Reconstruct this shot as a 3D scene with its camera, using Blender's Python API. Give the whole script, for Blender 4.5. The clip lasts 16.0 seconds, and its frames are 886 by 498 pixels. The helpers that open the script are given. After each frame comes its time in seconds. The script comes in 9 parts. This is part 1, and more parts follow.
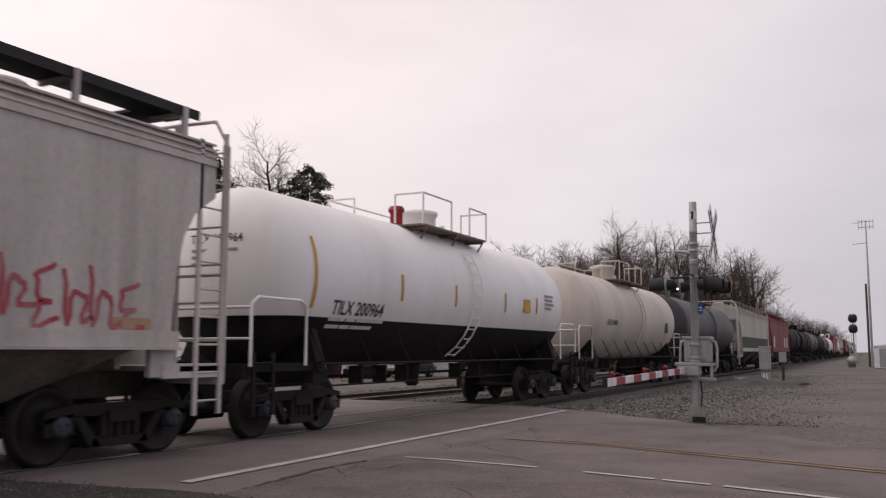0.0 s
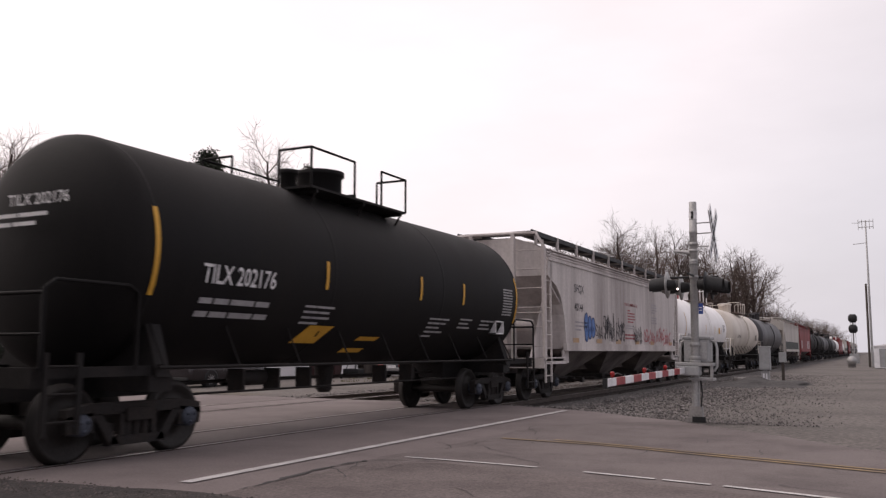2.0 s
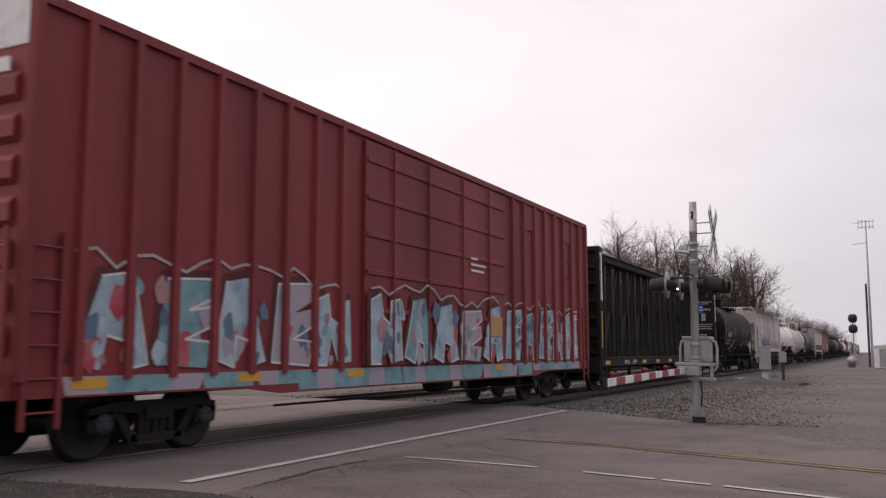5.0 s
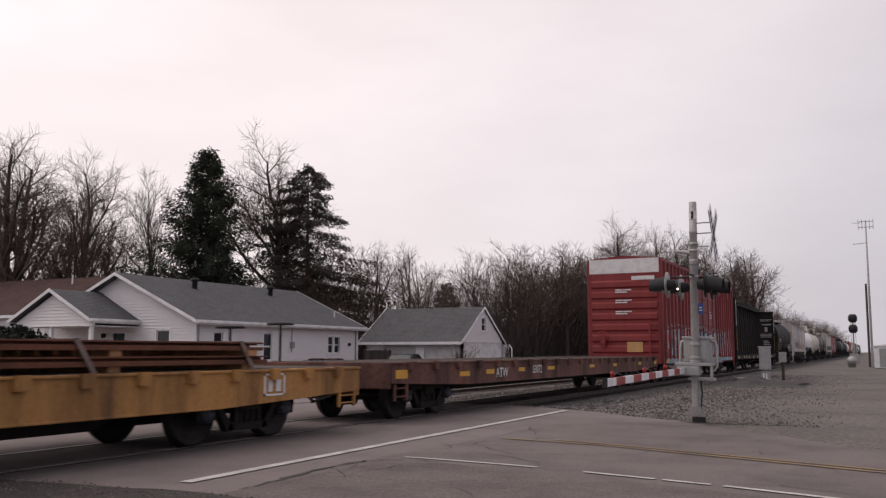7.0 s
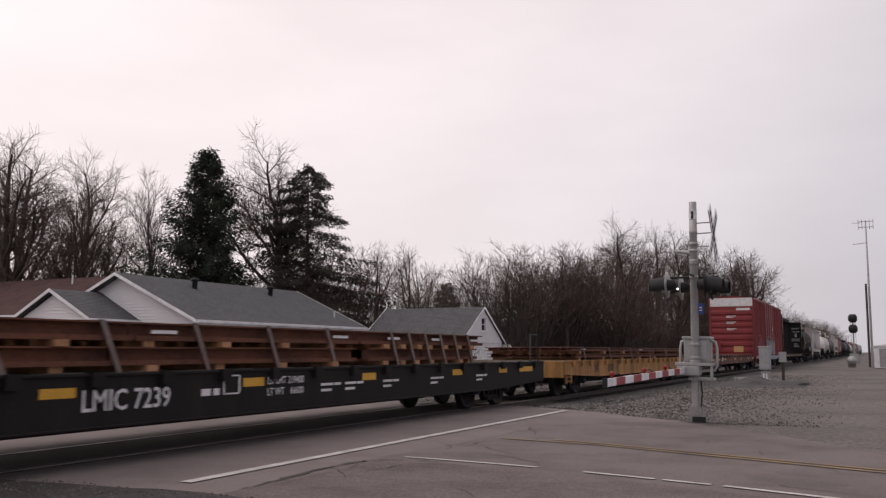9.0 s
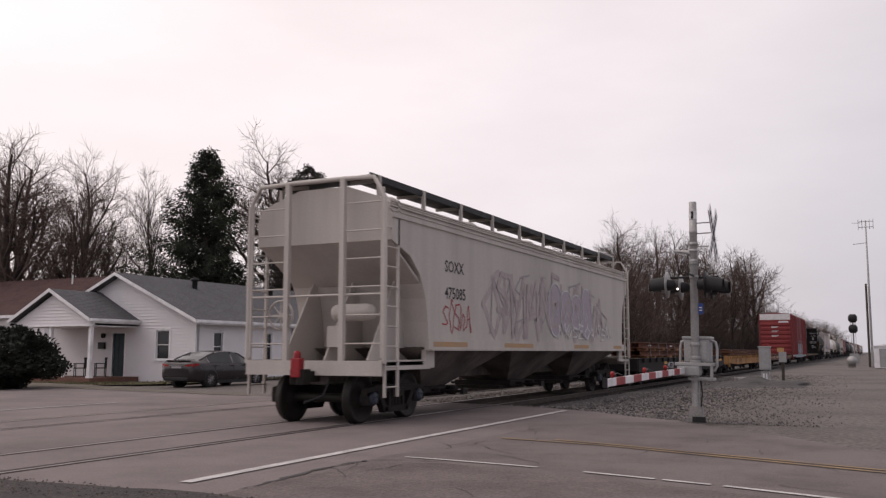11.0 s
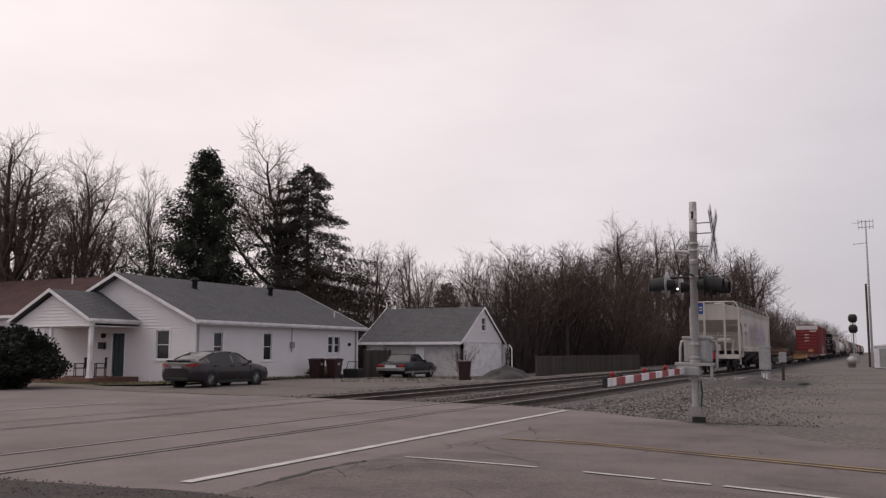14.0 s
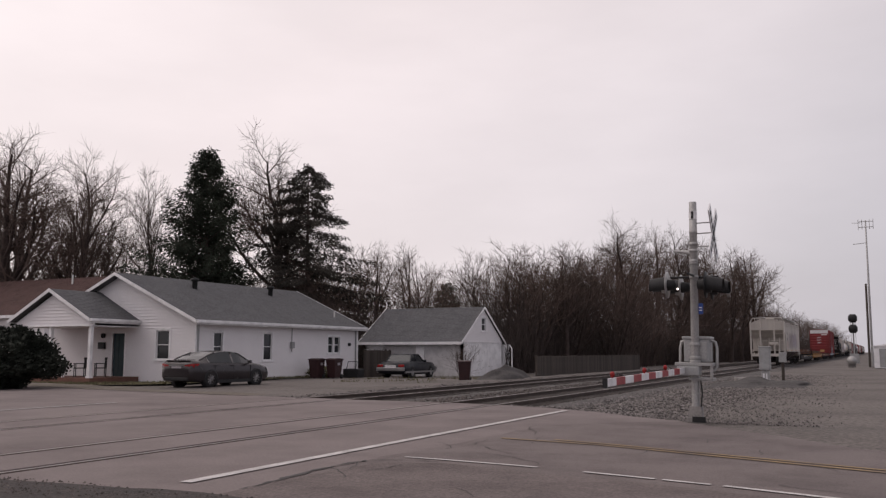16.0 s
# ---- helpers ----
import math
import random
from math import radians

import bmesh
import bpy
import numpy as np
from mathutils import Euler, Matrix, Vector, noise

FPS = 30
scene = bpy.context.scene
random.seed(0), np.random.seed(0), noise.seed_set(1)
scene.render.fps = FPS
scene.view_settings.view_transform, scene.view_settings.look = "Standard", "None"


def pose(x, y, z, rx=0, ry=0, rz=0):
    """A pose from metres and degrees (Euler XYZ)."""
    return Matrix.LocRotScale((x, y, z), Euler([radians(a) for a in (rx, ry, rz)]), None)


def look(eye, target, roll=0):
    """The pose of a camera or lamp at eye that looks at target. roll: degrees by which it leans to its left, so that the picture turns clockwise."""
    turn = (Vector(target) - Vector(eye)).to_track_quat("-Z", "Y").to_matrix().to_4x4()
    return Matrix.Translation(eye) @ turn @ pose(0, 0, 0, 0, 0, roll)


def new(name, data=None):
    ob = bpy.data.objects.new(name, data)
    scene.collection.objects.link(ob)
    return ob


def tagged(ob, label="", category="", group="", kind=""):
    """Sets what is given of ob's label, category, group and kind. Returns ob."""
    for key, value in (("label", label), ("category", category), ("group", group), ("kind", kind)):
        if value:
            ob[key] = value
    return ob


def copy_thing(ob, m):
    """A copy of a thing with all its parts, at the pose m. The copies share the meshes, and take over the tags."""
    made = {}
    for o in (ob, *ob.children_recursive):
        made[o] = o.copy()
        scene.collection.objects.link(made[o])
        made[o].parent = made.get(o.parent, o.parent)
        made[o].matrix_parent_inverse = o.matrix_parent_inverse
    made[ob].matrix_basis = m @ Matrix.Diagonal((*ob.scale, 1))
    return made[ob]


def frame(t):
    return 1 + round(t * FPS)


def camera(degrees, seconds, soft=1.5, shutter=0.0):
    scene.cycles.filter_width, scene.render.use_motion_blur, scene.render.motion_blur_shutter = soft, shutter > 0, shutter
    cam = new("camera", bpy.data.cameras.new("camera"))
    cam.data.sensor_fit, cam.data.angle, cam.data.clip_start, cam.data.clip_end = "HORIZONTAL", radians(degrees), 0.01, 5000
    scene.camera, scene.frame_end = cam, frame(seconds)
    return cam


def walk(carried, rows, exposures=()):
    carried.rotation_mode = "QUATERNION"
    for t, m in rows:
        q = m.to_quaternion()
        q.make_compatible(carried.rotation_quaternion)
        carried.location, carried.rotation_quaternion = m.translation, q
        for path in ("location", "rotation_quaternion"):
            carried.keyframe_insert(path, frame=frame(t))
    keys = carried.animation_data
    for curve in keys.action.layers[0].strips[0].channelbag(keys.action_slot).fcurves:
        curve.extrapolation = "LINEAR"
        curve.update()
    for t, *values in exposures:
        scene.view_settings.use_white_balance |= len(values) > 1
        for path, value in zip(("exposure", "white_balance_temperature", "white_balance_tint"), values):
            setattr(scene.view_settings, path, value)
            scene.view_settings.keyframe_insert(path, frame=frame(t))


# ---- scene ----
# ---- camera ----
TRACK = -9.42          # centre line of the near track
FAR_TRACK = -14.15     # centre line of the second track
SPEED = 15.07          # metres a second, along +y
cam = camera(53.365, 16.0, soft=1.3, shutter=0.12)
EYE = pose(0, 0, 1.31, 90 + 6.654, 0, 26.146)
walk(cam, [(0.0, EYE), (16.0, EYE)], exposures=[(t, e, 6620, 12.8) for t, e in ((0.0, 0.02), (1.0, 0.16), (2.0, 0.3), (3.0, 0.42), (3.5, 0.42), (4.2, 0.34), (6.3, 0.12), (7.0, 0.06), (9.0, 0.05), (11.5, 0.12), (12.5, 0.0), (16.0, -0.04))])


# ---- world and light: an overcast afternoon ----
def build_world():
    w = bpy.data.worlds.new("overcast_sky")
    scene.world = w
    w.use_nodes = True
    nt = w.node_tree
    nt.nodes.clear()
    out = nt.nodes.new("ShaderNodeOutputWorld")
    bg = nt.nodes.new("ShaderNodeBackground")
    tc = nt.nodes.new("ShaderNodeTexCoord")
    sky = nt.nodes.new("ShaderNodeTexSky")
    sky.sky_type = "NISHITA"
    sky.sun_disc = False
    sky.sun_elevation, sky.sun_rotation = radians(42), radians(-100)
    sky.air_density, sky.dust_density = 1.0, 4.0
    # cloud deck: brighter and warmer to the west, blue grey low in the north east
    dot = nt.nodes.new("ShaderNodeVectorMath")
    dot.operation = "DOT_PRODUCT"
    dot.inputs[1].default_value = Vector((-0.62, 0.10, 0.72)).normalized()
    ramp = nt.nodes.new("ShaderNodeValToRGB")
    el = ramp.color_ramp.elements
    el[0].position, el[0].color = 0.00, (0.505, 0.495, 0.55, 1)
    el[1].position, el[1].color = 1.0, (1.0, 0.915, 0.905, 1)
    for p, c in ((0.22, (0.61, 0.585, 0.62, 1)), (0.42, (0.79, 0.735, 0.755, 1)), (0.66, (0.885, 0.80, 0.80, 1))):
        e = el.new(p)
        e.color = c
    mp = nt.nodes.new("ShaderNodeMapping")
    mp.inputs["Scale"].default_value = (1.6, 1.6, 5.0)
    nz = nt.nodes.new("ShaderNodeTexNoise")
    nz.inputs["Scale"].default_value, nz.inputs["Detail"].default_value = 1.7, 5.0
    nz.inputs["Roughness"].default_value = 0.55
    rng = nt.nodes.new("ShaderNodeMapRange")
    rng.inputs["From Min"].default_value, rng.inputs["From Max"].default_value = 0.3, 0.7
    rng.inputs["To Min"].default_value, rng.inputs["To Max"].default_value = 0.94, 1.05
    mul = nt.nodes.new("ShaderNodeMix")
    mul.data_type, mul.blend_type = "RGBA", "MULTIPLY"
    mul.inputs["Factor"].default_value = 1.0
    add = nt.nodes.new("ShaderNodeMix")
    add.data_type, add.blend_type = "RGBA", "MIX"
    add.inputs["Factor"].default_value = 0.012
    L = nt.links.new
    L(tc.outputs["Generated"], dot.inputs[0])
    L(dot.outputs["Value"], ramp.inputs["Fac"])
    L(tc.outputs["Generated"], mp.inputs["Vector"])
    L(mp.outputs["Vector"], nz.inputs["Vector"])
    L(nz.outputs["Fac"], rng.inputs["Value"])
    L(ramp.outputs["Color"], mul.inputs["A"])
    L(rng.outputs["Result"], mul.inputs["B"])
    L(mul.outputs["Result"], add.inputs["A"])
    L(sky.outputs["Color"], add.inputs["B"])
    L(add.outputs["Result"], bg.inputs["Color"])
    bg.inputs["Strength"].default_value = 1.0
    L(bg.outputs["Background"], out.inputs["Surface"])
    sun = new("sun", bpy.data.lights.new("sun", "SUN"))
    sun.data.energy, sun.data.angle, sun.data.color = 0.5, radians(35), (1.0, 0.95, 0.93)
    sun.matrix_basis = look((-40, -20, 60), (0, 0, 0))


build_world()


# ---- materials ----
def mat(name, col, rough=0.7, metal=0.0, vary=0.25, scale=3.0, fine=40.0, bump=0.15, dirt=None, dirt_amt=0.5, streak=False, spec=0.4, rand=0.0, island=0.0):
    """A painted, stained or raw surface: base colour, large stains, fine grain and relief."""
    m = bpy.data.materials.new(name)
    m.use_nodes = True
    nt = m.node_tree
    b = nt.nodes["Principled BSDF"]
    L = nt.links.new
    tc = nt.nodes.new("ShaderNodeTexCoord")
    mp = nt.nodes.new("ShaderNodeMapping")
    mp.inputs["Scale"].default_value = (1.0, 1.0, 0.12) if streak else (1, 1, 1)
    L(tc.outputs["Object"], mp.inputs["Vector"])
    n1 = nt.nodes.new("ShaderNodeTexNoise")
    n1.inputs["Scale"].default_value, n1.inputs["Detail"].default_value = scale, 6
    n1.inputs["Roughness"].default_value = 0.65
    n2 = nt.nodes.new("ShaderNodeTexNoise")
    n2.inputs["Scale"].default_value, n2.inputs["Detail"].default_value = fine, 4
    L(mp.outputs["Vector"], n1.inputs["Vector"])
    L(tc.outputs["Object"], n2.inputs["Vector"])
    r1 = nt.nodes.new("ShaderNodeMapRange")
    r1.inputs["From Min"].default_value, r1.inputs["From Max"].default_value = 0.42, 0.72
    L(n1.outputs["Fac"], r1.inputs["Value"])
    d = dirt or tuple(c * 0.45 for c in col)
    mx = nt.nodes.new("ShaderNodeMix")
    mx.data_type = "RGBA"
    mx.inputs["A"].default_value, mx.inputs["B"].default_value = (*col, 1), (*d, 1)
    sc = nt.nodes.new("ShaderNodeMath")
    sc.operation = "MULTIPLY"
    sc.inputs[1].default_value = dirt_amt
    L(r1.outputs["Result"], sc.inputs[0])
    L(sc.outputs["Value"], mx.inputs["Factor"])
    r2 = nt.nodes.new("ShaderNodeMapRange")
    r2.inputs["From Min"].default_value, r2.inputs["From Max"].default_value = 0.25, 0.75
    r2.inputs["To Min"].default_value, r2.inputs["To Max"].default_value = 1 - vary, 1 + vary
    L(n2.outputs["Fac"], r2.inputs["Value"])
    mu = nt.nodes.new("ShaderNodeMix")
    mu.data_type, mu.blend_type = "RGBA", "MULTIPLY"
    mu.inputs["Factor"].default_value = 1
    L(mx.outputs["Result"], mu.inputs["A"])
    L(r2.outputs["Result"], mu.inputs["B"])
    last = mu.outputs["Result"]
    if rand or island:
        oi = nt.nodes.new("ShaderNodeNewGeometry" if island else "ShaderNodeObjectInfo")
        rand = rand or island
        r3 = nt.nodes.new("ShaderNodeMapRange")
        r3.inputs["To Min"].default_value, r3.inputs["To Max"].default_value = 1 - rand, 1 + rand
        L(oi.outputs["Random Per Island" if island else "Random"], r3.inputs["Value"])
        m3 = nt.nodes.new("ShaderNodeMix")
        m3.data_type, m3.blend_type = "RGBA", "MULTIPLY"
        m3.inputs["Factor"].default_value = 1
        L(last, m3.inputs["A"])
        L(r3.outputs["Result"], m3.inputs["B"])
        last = m3.outputs["Result"]
    L(last, b.inputs["Base Color"])
    b.inputs["Metallic"].default_value = metal
    b.inputs["Specular IOR Level"].default_value = spec
    rr = nt.nodes.new("ShaderNodeMapRange")
    rr.inputs["To Min"].default_value, rr.inputs["To Max"].default_value = max(0.03, rough - 0.12), min(1, rough + 0.15)
    L(n1.outputs["Fac"], rr.inputs["Value"])
    L(rr.outputs["Result"], b.inputs["Roughness"])
    if bump:
        bp = nt.nodes.new("ShaderNodeBump")
        bp.inputs["Strength"].default_value, bp.inputs["Distance"].default_value = bump, 0.02
        L(n2.outputs["Fac"], bp.inputs["Height"])
        L(bp.outputs["Normal"], b.inputs["Normal"])
    return m


def glass(name, col, rough=0.05):
    m = bpy.data.materials.new(name)
    m.use_nodes = True
    b = m.node_tree.nodes["Principled BSDF"]
    b.inputs["Base Color"].default_value = (*col, 1)
    b.inputs["Roughness"].default_value = rough
    b.inputs["IOR"].default_value = 1.38
    return m


def glow(name, col, strength):
    m = bpy.data.materials.new(name)
    m.use_nodes = True
    b = m.node_tree.nodes["Principled BSDF"]
    b.inputs["Base Color"].default_value = (*col, 1)
    b.inputs["Emission Color"].default_value = (*col, 1)
    b.inputs["Emission Strength"].default_value = strength
    return m


M_ASPHALT = mat("road_asphalt", (0.146, 0.121, 0.116), 0.9, vary=0.3, scale=0.7, fine=50, bump=0.35, dirt=(0.082, 0.066, 0.064), dirt_amt=0.85)
M_ASPHALT_OLD = mat("worn_asphalt", (0.132, 0.107, 0.102), 0.95, vary=0.4, scale=0.9, fine=35, bump=0.6, dirt=(0.066, 0.052, 0.05), dirt_amt=0.8)
M_PANEL = mat("crossing_concrete", (0.176, 0.146, 0.141), 0.9, vary=0.18, scale=0.4, fine=30, bump=0.2, dirt=(0.10, 0.081, 0.078), dirt_amt=0.85)
M_GROUND = mat("gravel_lot", (0.13, 0.114, 0.104), 0.95, vary=0.55, scale=0.22, fine=14, bump=0.9, dirt=(0.075, 0.066, 0.06), dirt_amt=0.9)
M_STONE = mat("ballast_stone", (0.16, 0.145, 0.139), 0.95, vary=0.35, scale=2.5, fine=6, bump=0.3, dirt=(0.085, 0.077, 0.073), dirt_amt=0.8, island=0.55)
M_VERGE = mat("black_cinder_verge", (0.034, 0.029, 0.028), 0.95, vary=0.5, scale=2.0, fine=22, bump=1.0, dirt=(0.06, 0.05, 0.046), dirt_amt=0.7)
M_BALLAST = mat("ballast_bed", (0.085, 0.077, 0.074), 0.95, vary=0.6, scale=1.0, fine=14, bump=1.0, dirt=(0.05, 0.045, 0.043), dirt_amt=0.8)
M_GRASS = mat("dormant_grass", (0.13, 0.115, 0.065), 0.95, vary=0.4, scale=0.6, fine=25, bump=0.8, dirt=(0.07, 0.075, 0.03), dirt_amt=0.8)
M_RAIL = mat("rail_steel", (0.09, 0.07, 0.06), 0.6, 0.6, 0.3, 2.0, 30)
M_RAILTOP = mat("polished_rail", (0.42, 0.38, 0.37), 0.35, 0.85, 0.1, 2.0, 30, 0.03)
M_TIE = mat("creosote_tie", (0.06, 0.05, 0.045), 0.95, 0, 0.4, 2, 20, 0.6, rand=0.3)
M_WHITELINE = mat("road_paint_white", (0.52, 0.495, 0.485), 0.8, vary=0.2, scale=2.5, fine=50, bump=0.2, dirt=(0.2, 0.185, 0.18), dirt_amt=0.75)
M_YELLOWLINE = mat("road_paint_yellow", (0.26, 0.18, 0.095), 0.85, vary=0.25, scale=1.6, fine=30, bump=0.2, dirt=(0.135, 0.11, 0.10), dirt_amt=1.0)
M_SIDING = mat("white_siding", (0.75, 0.72, 0.725), 0.6, vary=0.04, scale=0.8, fine=20, bump=0.05, dirt=(0.66, 0.64, 0.64), dirt_amt=0.5)
M_TRIM = mat("white_trim", (0.80, 0.785, 0.79), 0.5, vary=0.04, scale=1.5, fine=30, bump=0.05)
M_SHINGLE = mat("grey_shingles", (0.095, 0.095, 0.10), 0.95, vary=0.3, scale=1.2, fine=9, bump=0.6, dirt=(0.065, 0.065, 0.068), dirt_amt=0.6)
M_SHINGLE_BROWN = mat("brown_shingles", (0.068, 0.034, 0.03), 0.95, vary=0.35, scale=1.2, fine=9, bump=0.6)
M_YEW = mat("dark_yew_foliage", (0.014, 0.018, 0.012), 0.9, vary=0.4, scale=1.5, fine=6, bump=0.0, dirt=(0.008, 0.01, 0.007))
M_MOUND = mat("dark_ballast_heap", (0.062, 0.057, 0.055), 0.95, vary=0.6, scale=1.5, fine=12, bump=1.0, dirt=(0.035, 0.031, 0.03), dirt_amt=0.8)
# white garage doors, the shade of their recess put into a greyer colour
M_GDOOR = mat("recess_shaded_white_door", (0.58, 0.56, 0.56), 0.6, vary=0.05)
M_STENCIL = mat("worn_white_stencil", (0.36, 0.35, 0.35), 0.8, vary=0.2)
M_DIRT = mat("brown_dirt_edge", (0.125, 0.105, 0.085), 0.95, vary=0.5, scale=0.8, fine=12, bump=0.8, dirt=(0.07, 0.062, 0.048), dirt_amt=0.9)
M_CRACK = mat("crack_filler", (0.06, 0.055, 0.054), 0.95, vary=0.2)
M_BRICK = mat("porch_brick", (0.16, 0.08, 0.06), 0.9, vary=0.3, scale=5, fine=25)
M_DOOR = mat("dark_green_door", (0.008, 0.03, 0.036), 0.5, vary=0.1)
M_PANE = glass("window_glass", (0.025, 0.027, 0.03))
M_CURTAIN = mat("blind_fabric", (0.32, 0.31, 0.31), 0.9, vary=0.1)
M_DARK = mat("black_metal", (0.02, 0.02, 0.021), 0.6, 0.2, 0.2)
M_BARK = mat("bark", (0.066, 0.048, 0.042), 0.95, vary=0.35, scale=1.5, fine=12, bump=0.6, rand=0.25)
M_TWIG = mat("bare_twigs", (0.105, 0.074, 0.062), 0.95, vary=0.25, scale=1.0, fine=8, bump=0.0, rand=0.3)
M_NEEDLE = mat("pine_needles", (0.042, 0.052, 0.035), 0.9, vary=0.4, scale=0.9, fine=5, bump=0.0, dirt=(0.026, 0.031, 0.022), dirt_amt=0.8)
M_NEEDLE2 = mat("spruce_needles", (0.042, 0.037, 0.030), 0.9, vary=0.4, scale=0.9, fine=5, bump=0.0, dirt=(0.028, 0.023, 0.02), dirt_amt=0.8)
M_GALV = mat("galvanised_steel", (0.38, 0.375, 0.37), 0.55, 0.55, 0.15, 3, 30, 0.1, dirt=(0.26, 0.25, 0.24))
M_CABINET = mat("grey_cabinet", (0.34, 0.34, 0.34), 0.55, 0.2, 0.08, 2, 30, 0.05)
M_CONCRETE = mat("concrete", (0.24, 0.225, 0.215), 0.9, vary=0.2, scale=3, fine=30)
M_REDREFL = mat("red_reflective", (0.30, 0.014, 0.02), 0.4, vary=0.1)
M_WHITEREFL = mat("white_reflective", (0.75, 0.74, 0.75), 0.4, vary=0.06)
M_BLUE = mat("blue_sign", (0.03, 0.07, 0.28), 0.5, vary=0.1)
M_WOODFENCE = mat("weathered_fence", (0.062, 0.05, 0.043), 0.95, vary=0.3, scale=2, fine=15, streak=True, rand=0.3)
M_BIN = mat("maroon_plastic", (0.034, 0.011, 0.012), 0.55, vary=0.1)
M_CAR_GREY = mat("grey_car_paint", (0.036, 0.030, 0.032), 0.22, 0.2, 0.03, 2, 60, 0.0, spec=0.5)
M_CAR_NAVY = mat("dark_car_paint", (0.012, 0.014, 0.019), 0.32, 0.0, 0.03, 2, 60, 0.0, spec=0.22)
M_TYRE = mat("tyre_rubber", (0.018, 0.018, 0.018), 0.85, vary=0.2)
M_ALLOY = mat("alloy_wheel", (0.35, 0.34, 0.34), 0.35, 0.8, 0.1)
M_TAIL = mat("tail_lamp_red", (0.30, 0.015, 0.015), 0.2, vary=0.05)
# rolling stock
M_TRUCK = mat("greasy_truck_steel", (0.016, 0.0135, 0.013), 0.75, 0, 0.4, 4, 30, 0.3, dirt=(0.04, 0.029, 0.023), spec=0.25)
M_WHEEL = mat("wheel_steel", (0.022, 0.018, 0.016), 0.6, 0.2, 0.3, 4, 30, 0.2)
M_TREAD = mat("worn_cap", (0.06, 0.068, 0.09), 0.5, 0.4, 0.3)
M_HOPPER = mat("faded_grey_hopper_paint", (0.56, 0.51, 0.49), 0.75, 0, 0.1, 0.8, 14, 0.1, dirt=(0.24, 0.205, 0.195), dirt_amt=0.9, streak=True)
M_REDSTENCIL = mat("faded_red_stencil", (0.36, 0.10, 0.11), 0.75, vary=0.15)
M_HOPPER2 = mat("pale_grey_hopper_paint", (0.50, 0.462, 0.425), 0.7, 0, 0.06, 1.0, 30, 0.08, dirt=(0.33, 0.30, 0.275), dirt_amt=0.6, streak=True)
# darker than the body paint, with near-black vertical streaks
M_HOPLOW = mat("dark_streaked_hopper_bays", (0.15, 0.126, 0.116), 0.85, 0, 0.25, 1.1, 20, 0.2, dirt=(0.035, 0.028, 0.026), dirt_amt=1.0, streak=True)
M_HOPROOF = mat("sooty_roof_sheet", (0.30, 0.275, 0.27), 0.8, 0, 0.2, 0.8, 20, 0.15, dirt=(0.045, 0.04, 0.042), dirt_amt=1.0)
M_YFADED = mat("faded_yellow_patch", (0.44, 0.27, 0.13), 0.7, vary=0.12, scale=5, dirt=(0.33, 0.27, 0.23), dirt_amt=0.8)
M_SPRAY_LILAC = mat("lilac_spray_paint", (0.36, 0.31, 0.37), 0.7, vary=0.1, scale=2.0, dirt=(0.40, 0.36, 0.37), dirt_amt=0.9)
M_SPRAY_TEAL = mat("teal_spray_paint", (0.20, 0.36, 0.38), 0.7, vary=0.15, scale=2.5, dirt=(0.10, 0.18, 0.24), dirt_amt=0.8)
M_STONE_DARK = mat("oily_ballast_stone", (0.10, 0.085, 0.078), 0.95, vary=0.35, scale=2.5, fine=6, bump=0.3, dirt=(0.05, 0.042, 0.04), dirt_amt=0.8, island=0.5)
M_TANKWHITE = mat("white_tank_paint", (0.86, 0.835, 0.82), 0.45, 0, 0.03, 0.7, 30, 0.04, dirt=(0.68, 0.64, 0.62), dirt_amt=0.5, streak=True)
M_TANKBEIGE = mat("beige_tank_paint", (0.60, 0.545, 0.48), 0.55, 0, 0.06, 0.9, 30, 0.05, dirt=(0.42, 0.36, 0.31), dirt_amt=0.7, streak=True)
M_TANKBLACK = mat("black_tank_paint", (0.008, 0.0072, 0.0075), 0.62, 0, 0.15, 0.8, 30, 0.04, dirt=(0.016, 0.014, 0.013), dirt_amt=0.7, streak=True, spec=0.12)
M_TANKGREY = mat("dark_grey_tank_paint", (0.045, 0.042, 0.047), 0.5, 0, 0.12, 0.8, 30, 0.05, dirt=(0.03, 0.028, 0.028), dirt_amt=0.7, streak=True)
M_CARBLACK = mat("black_car_steel", (0.011, 0.0095, 0.0095), 0.7, 0, 0.25, 2, 25, 0.15, dirt=(0.03, 0.024, 0.021), dirt_amt=0.6, streak=True, spec=0.2)
M_RED = mat("boxcar_red_paint", (0.225, 0.03, 0.031), 0.6, 0, 0.1, 0.9, 25, 0.08, dirt=(0.125, 0.02, 0.021), dirt_amt=0.8, streak=True)
M_BROWN = mat("rusty_brown_paint", (0.15, 0.068, 0.052), 0.85, 0, 0.3, 1.5, 16, 0.2, dirt=(0.022, 0.015, 0.013), dirt_amt=1.0, streak=True)
M_ORANGE = mat("faded_orange_paint", (0.40, 0.20, 0.06), 0.75, 0, 0.15, 1.3, 18, 0.12, dirt=(0.055, 0.026, 0.018), dirt_amt=1.0, streak=True)
M_DECK = mat("worn_deck_wood", (0.10, 0.08, 0.07), 0.95, 0, 0.3, 2, 15, 0.4)
M_RUST = mat("rusty_steel_beams", (0.16, 0.062, 0.035), 0.85, 0.1, 0.25, 1.2, 18, 0.2, dirt=(0.07, 0.032, 0.024), dirt_amt=0.9, rand=0.25)
M_LUMBER = mat("dunnage_timber", (0.38, 0.20, 0.10), 0.9, 0, 0.2, 3, 20, 0.2, rand=0.25)
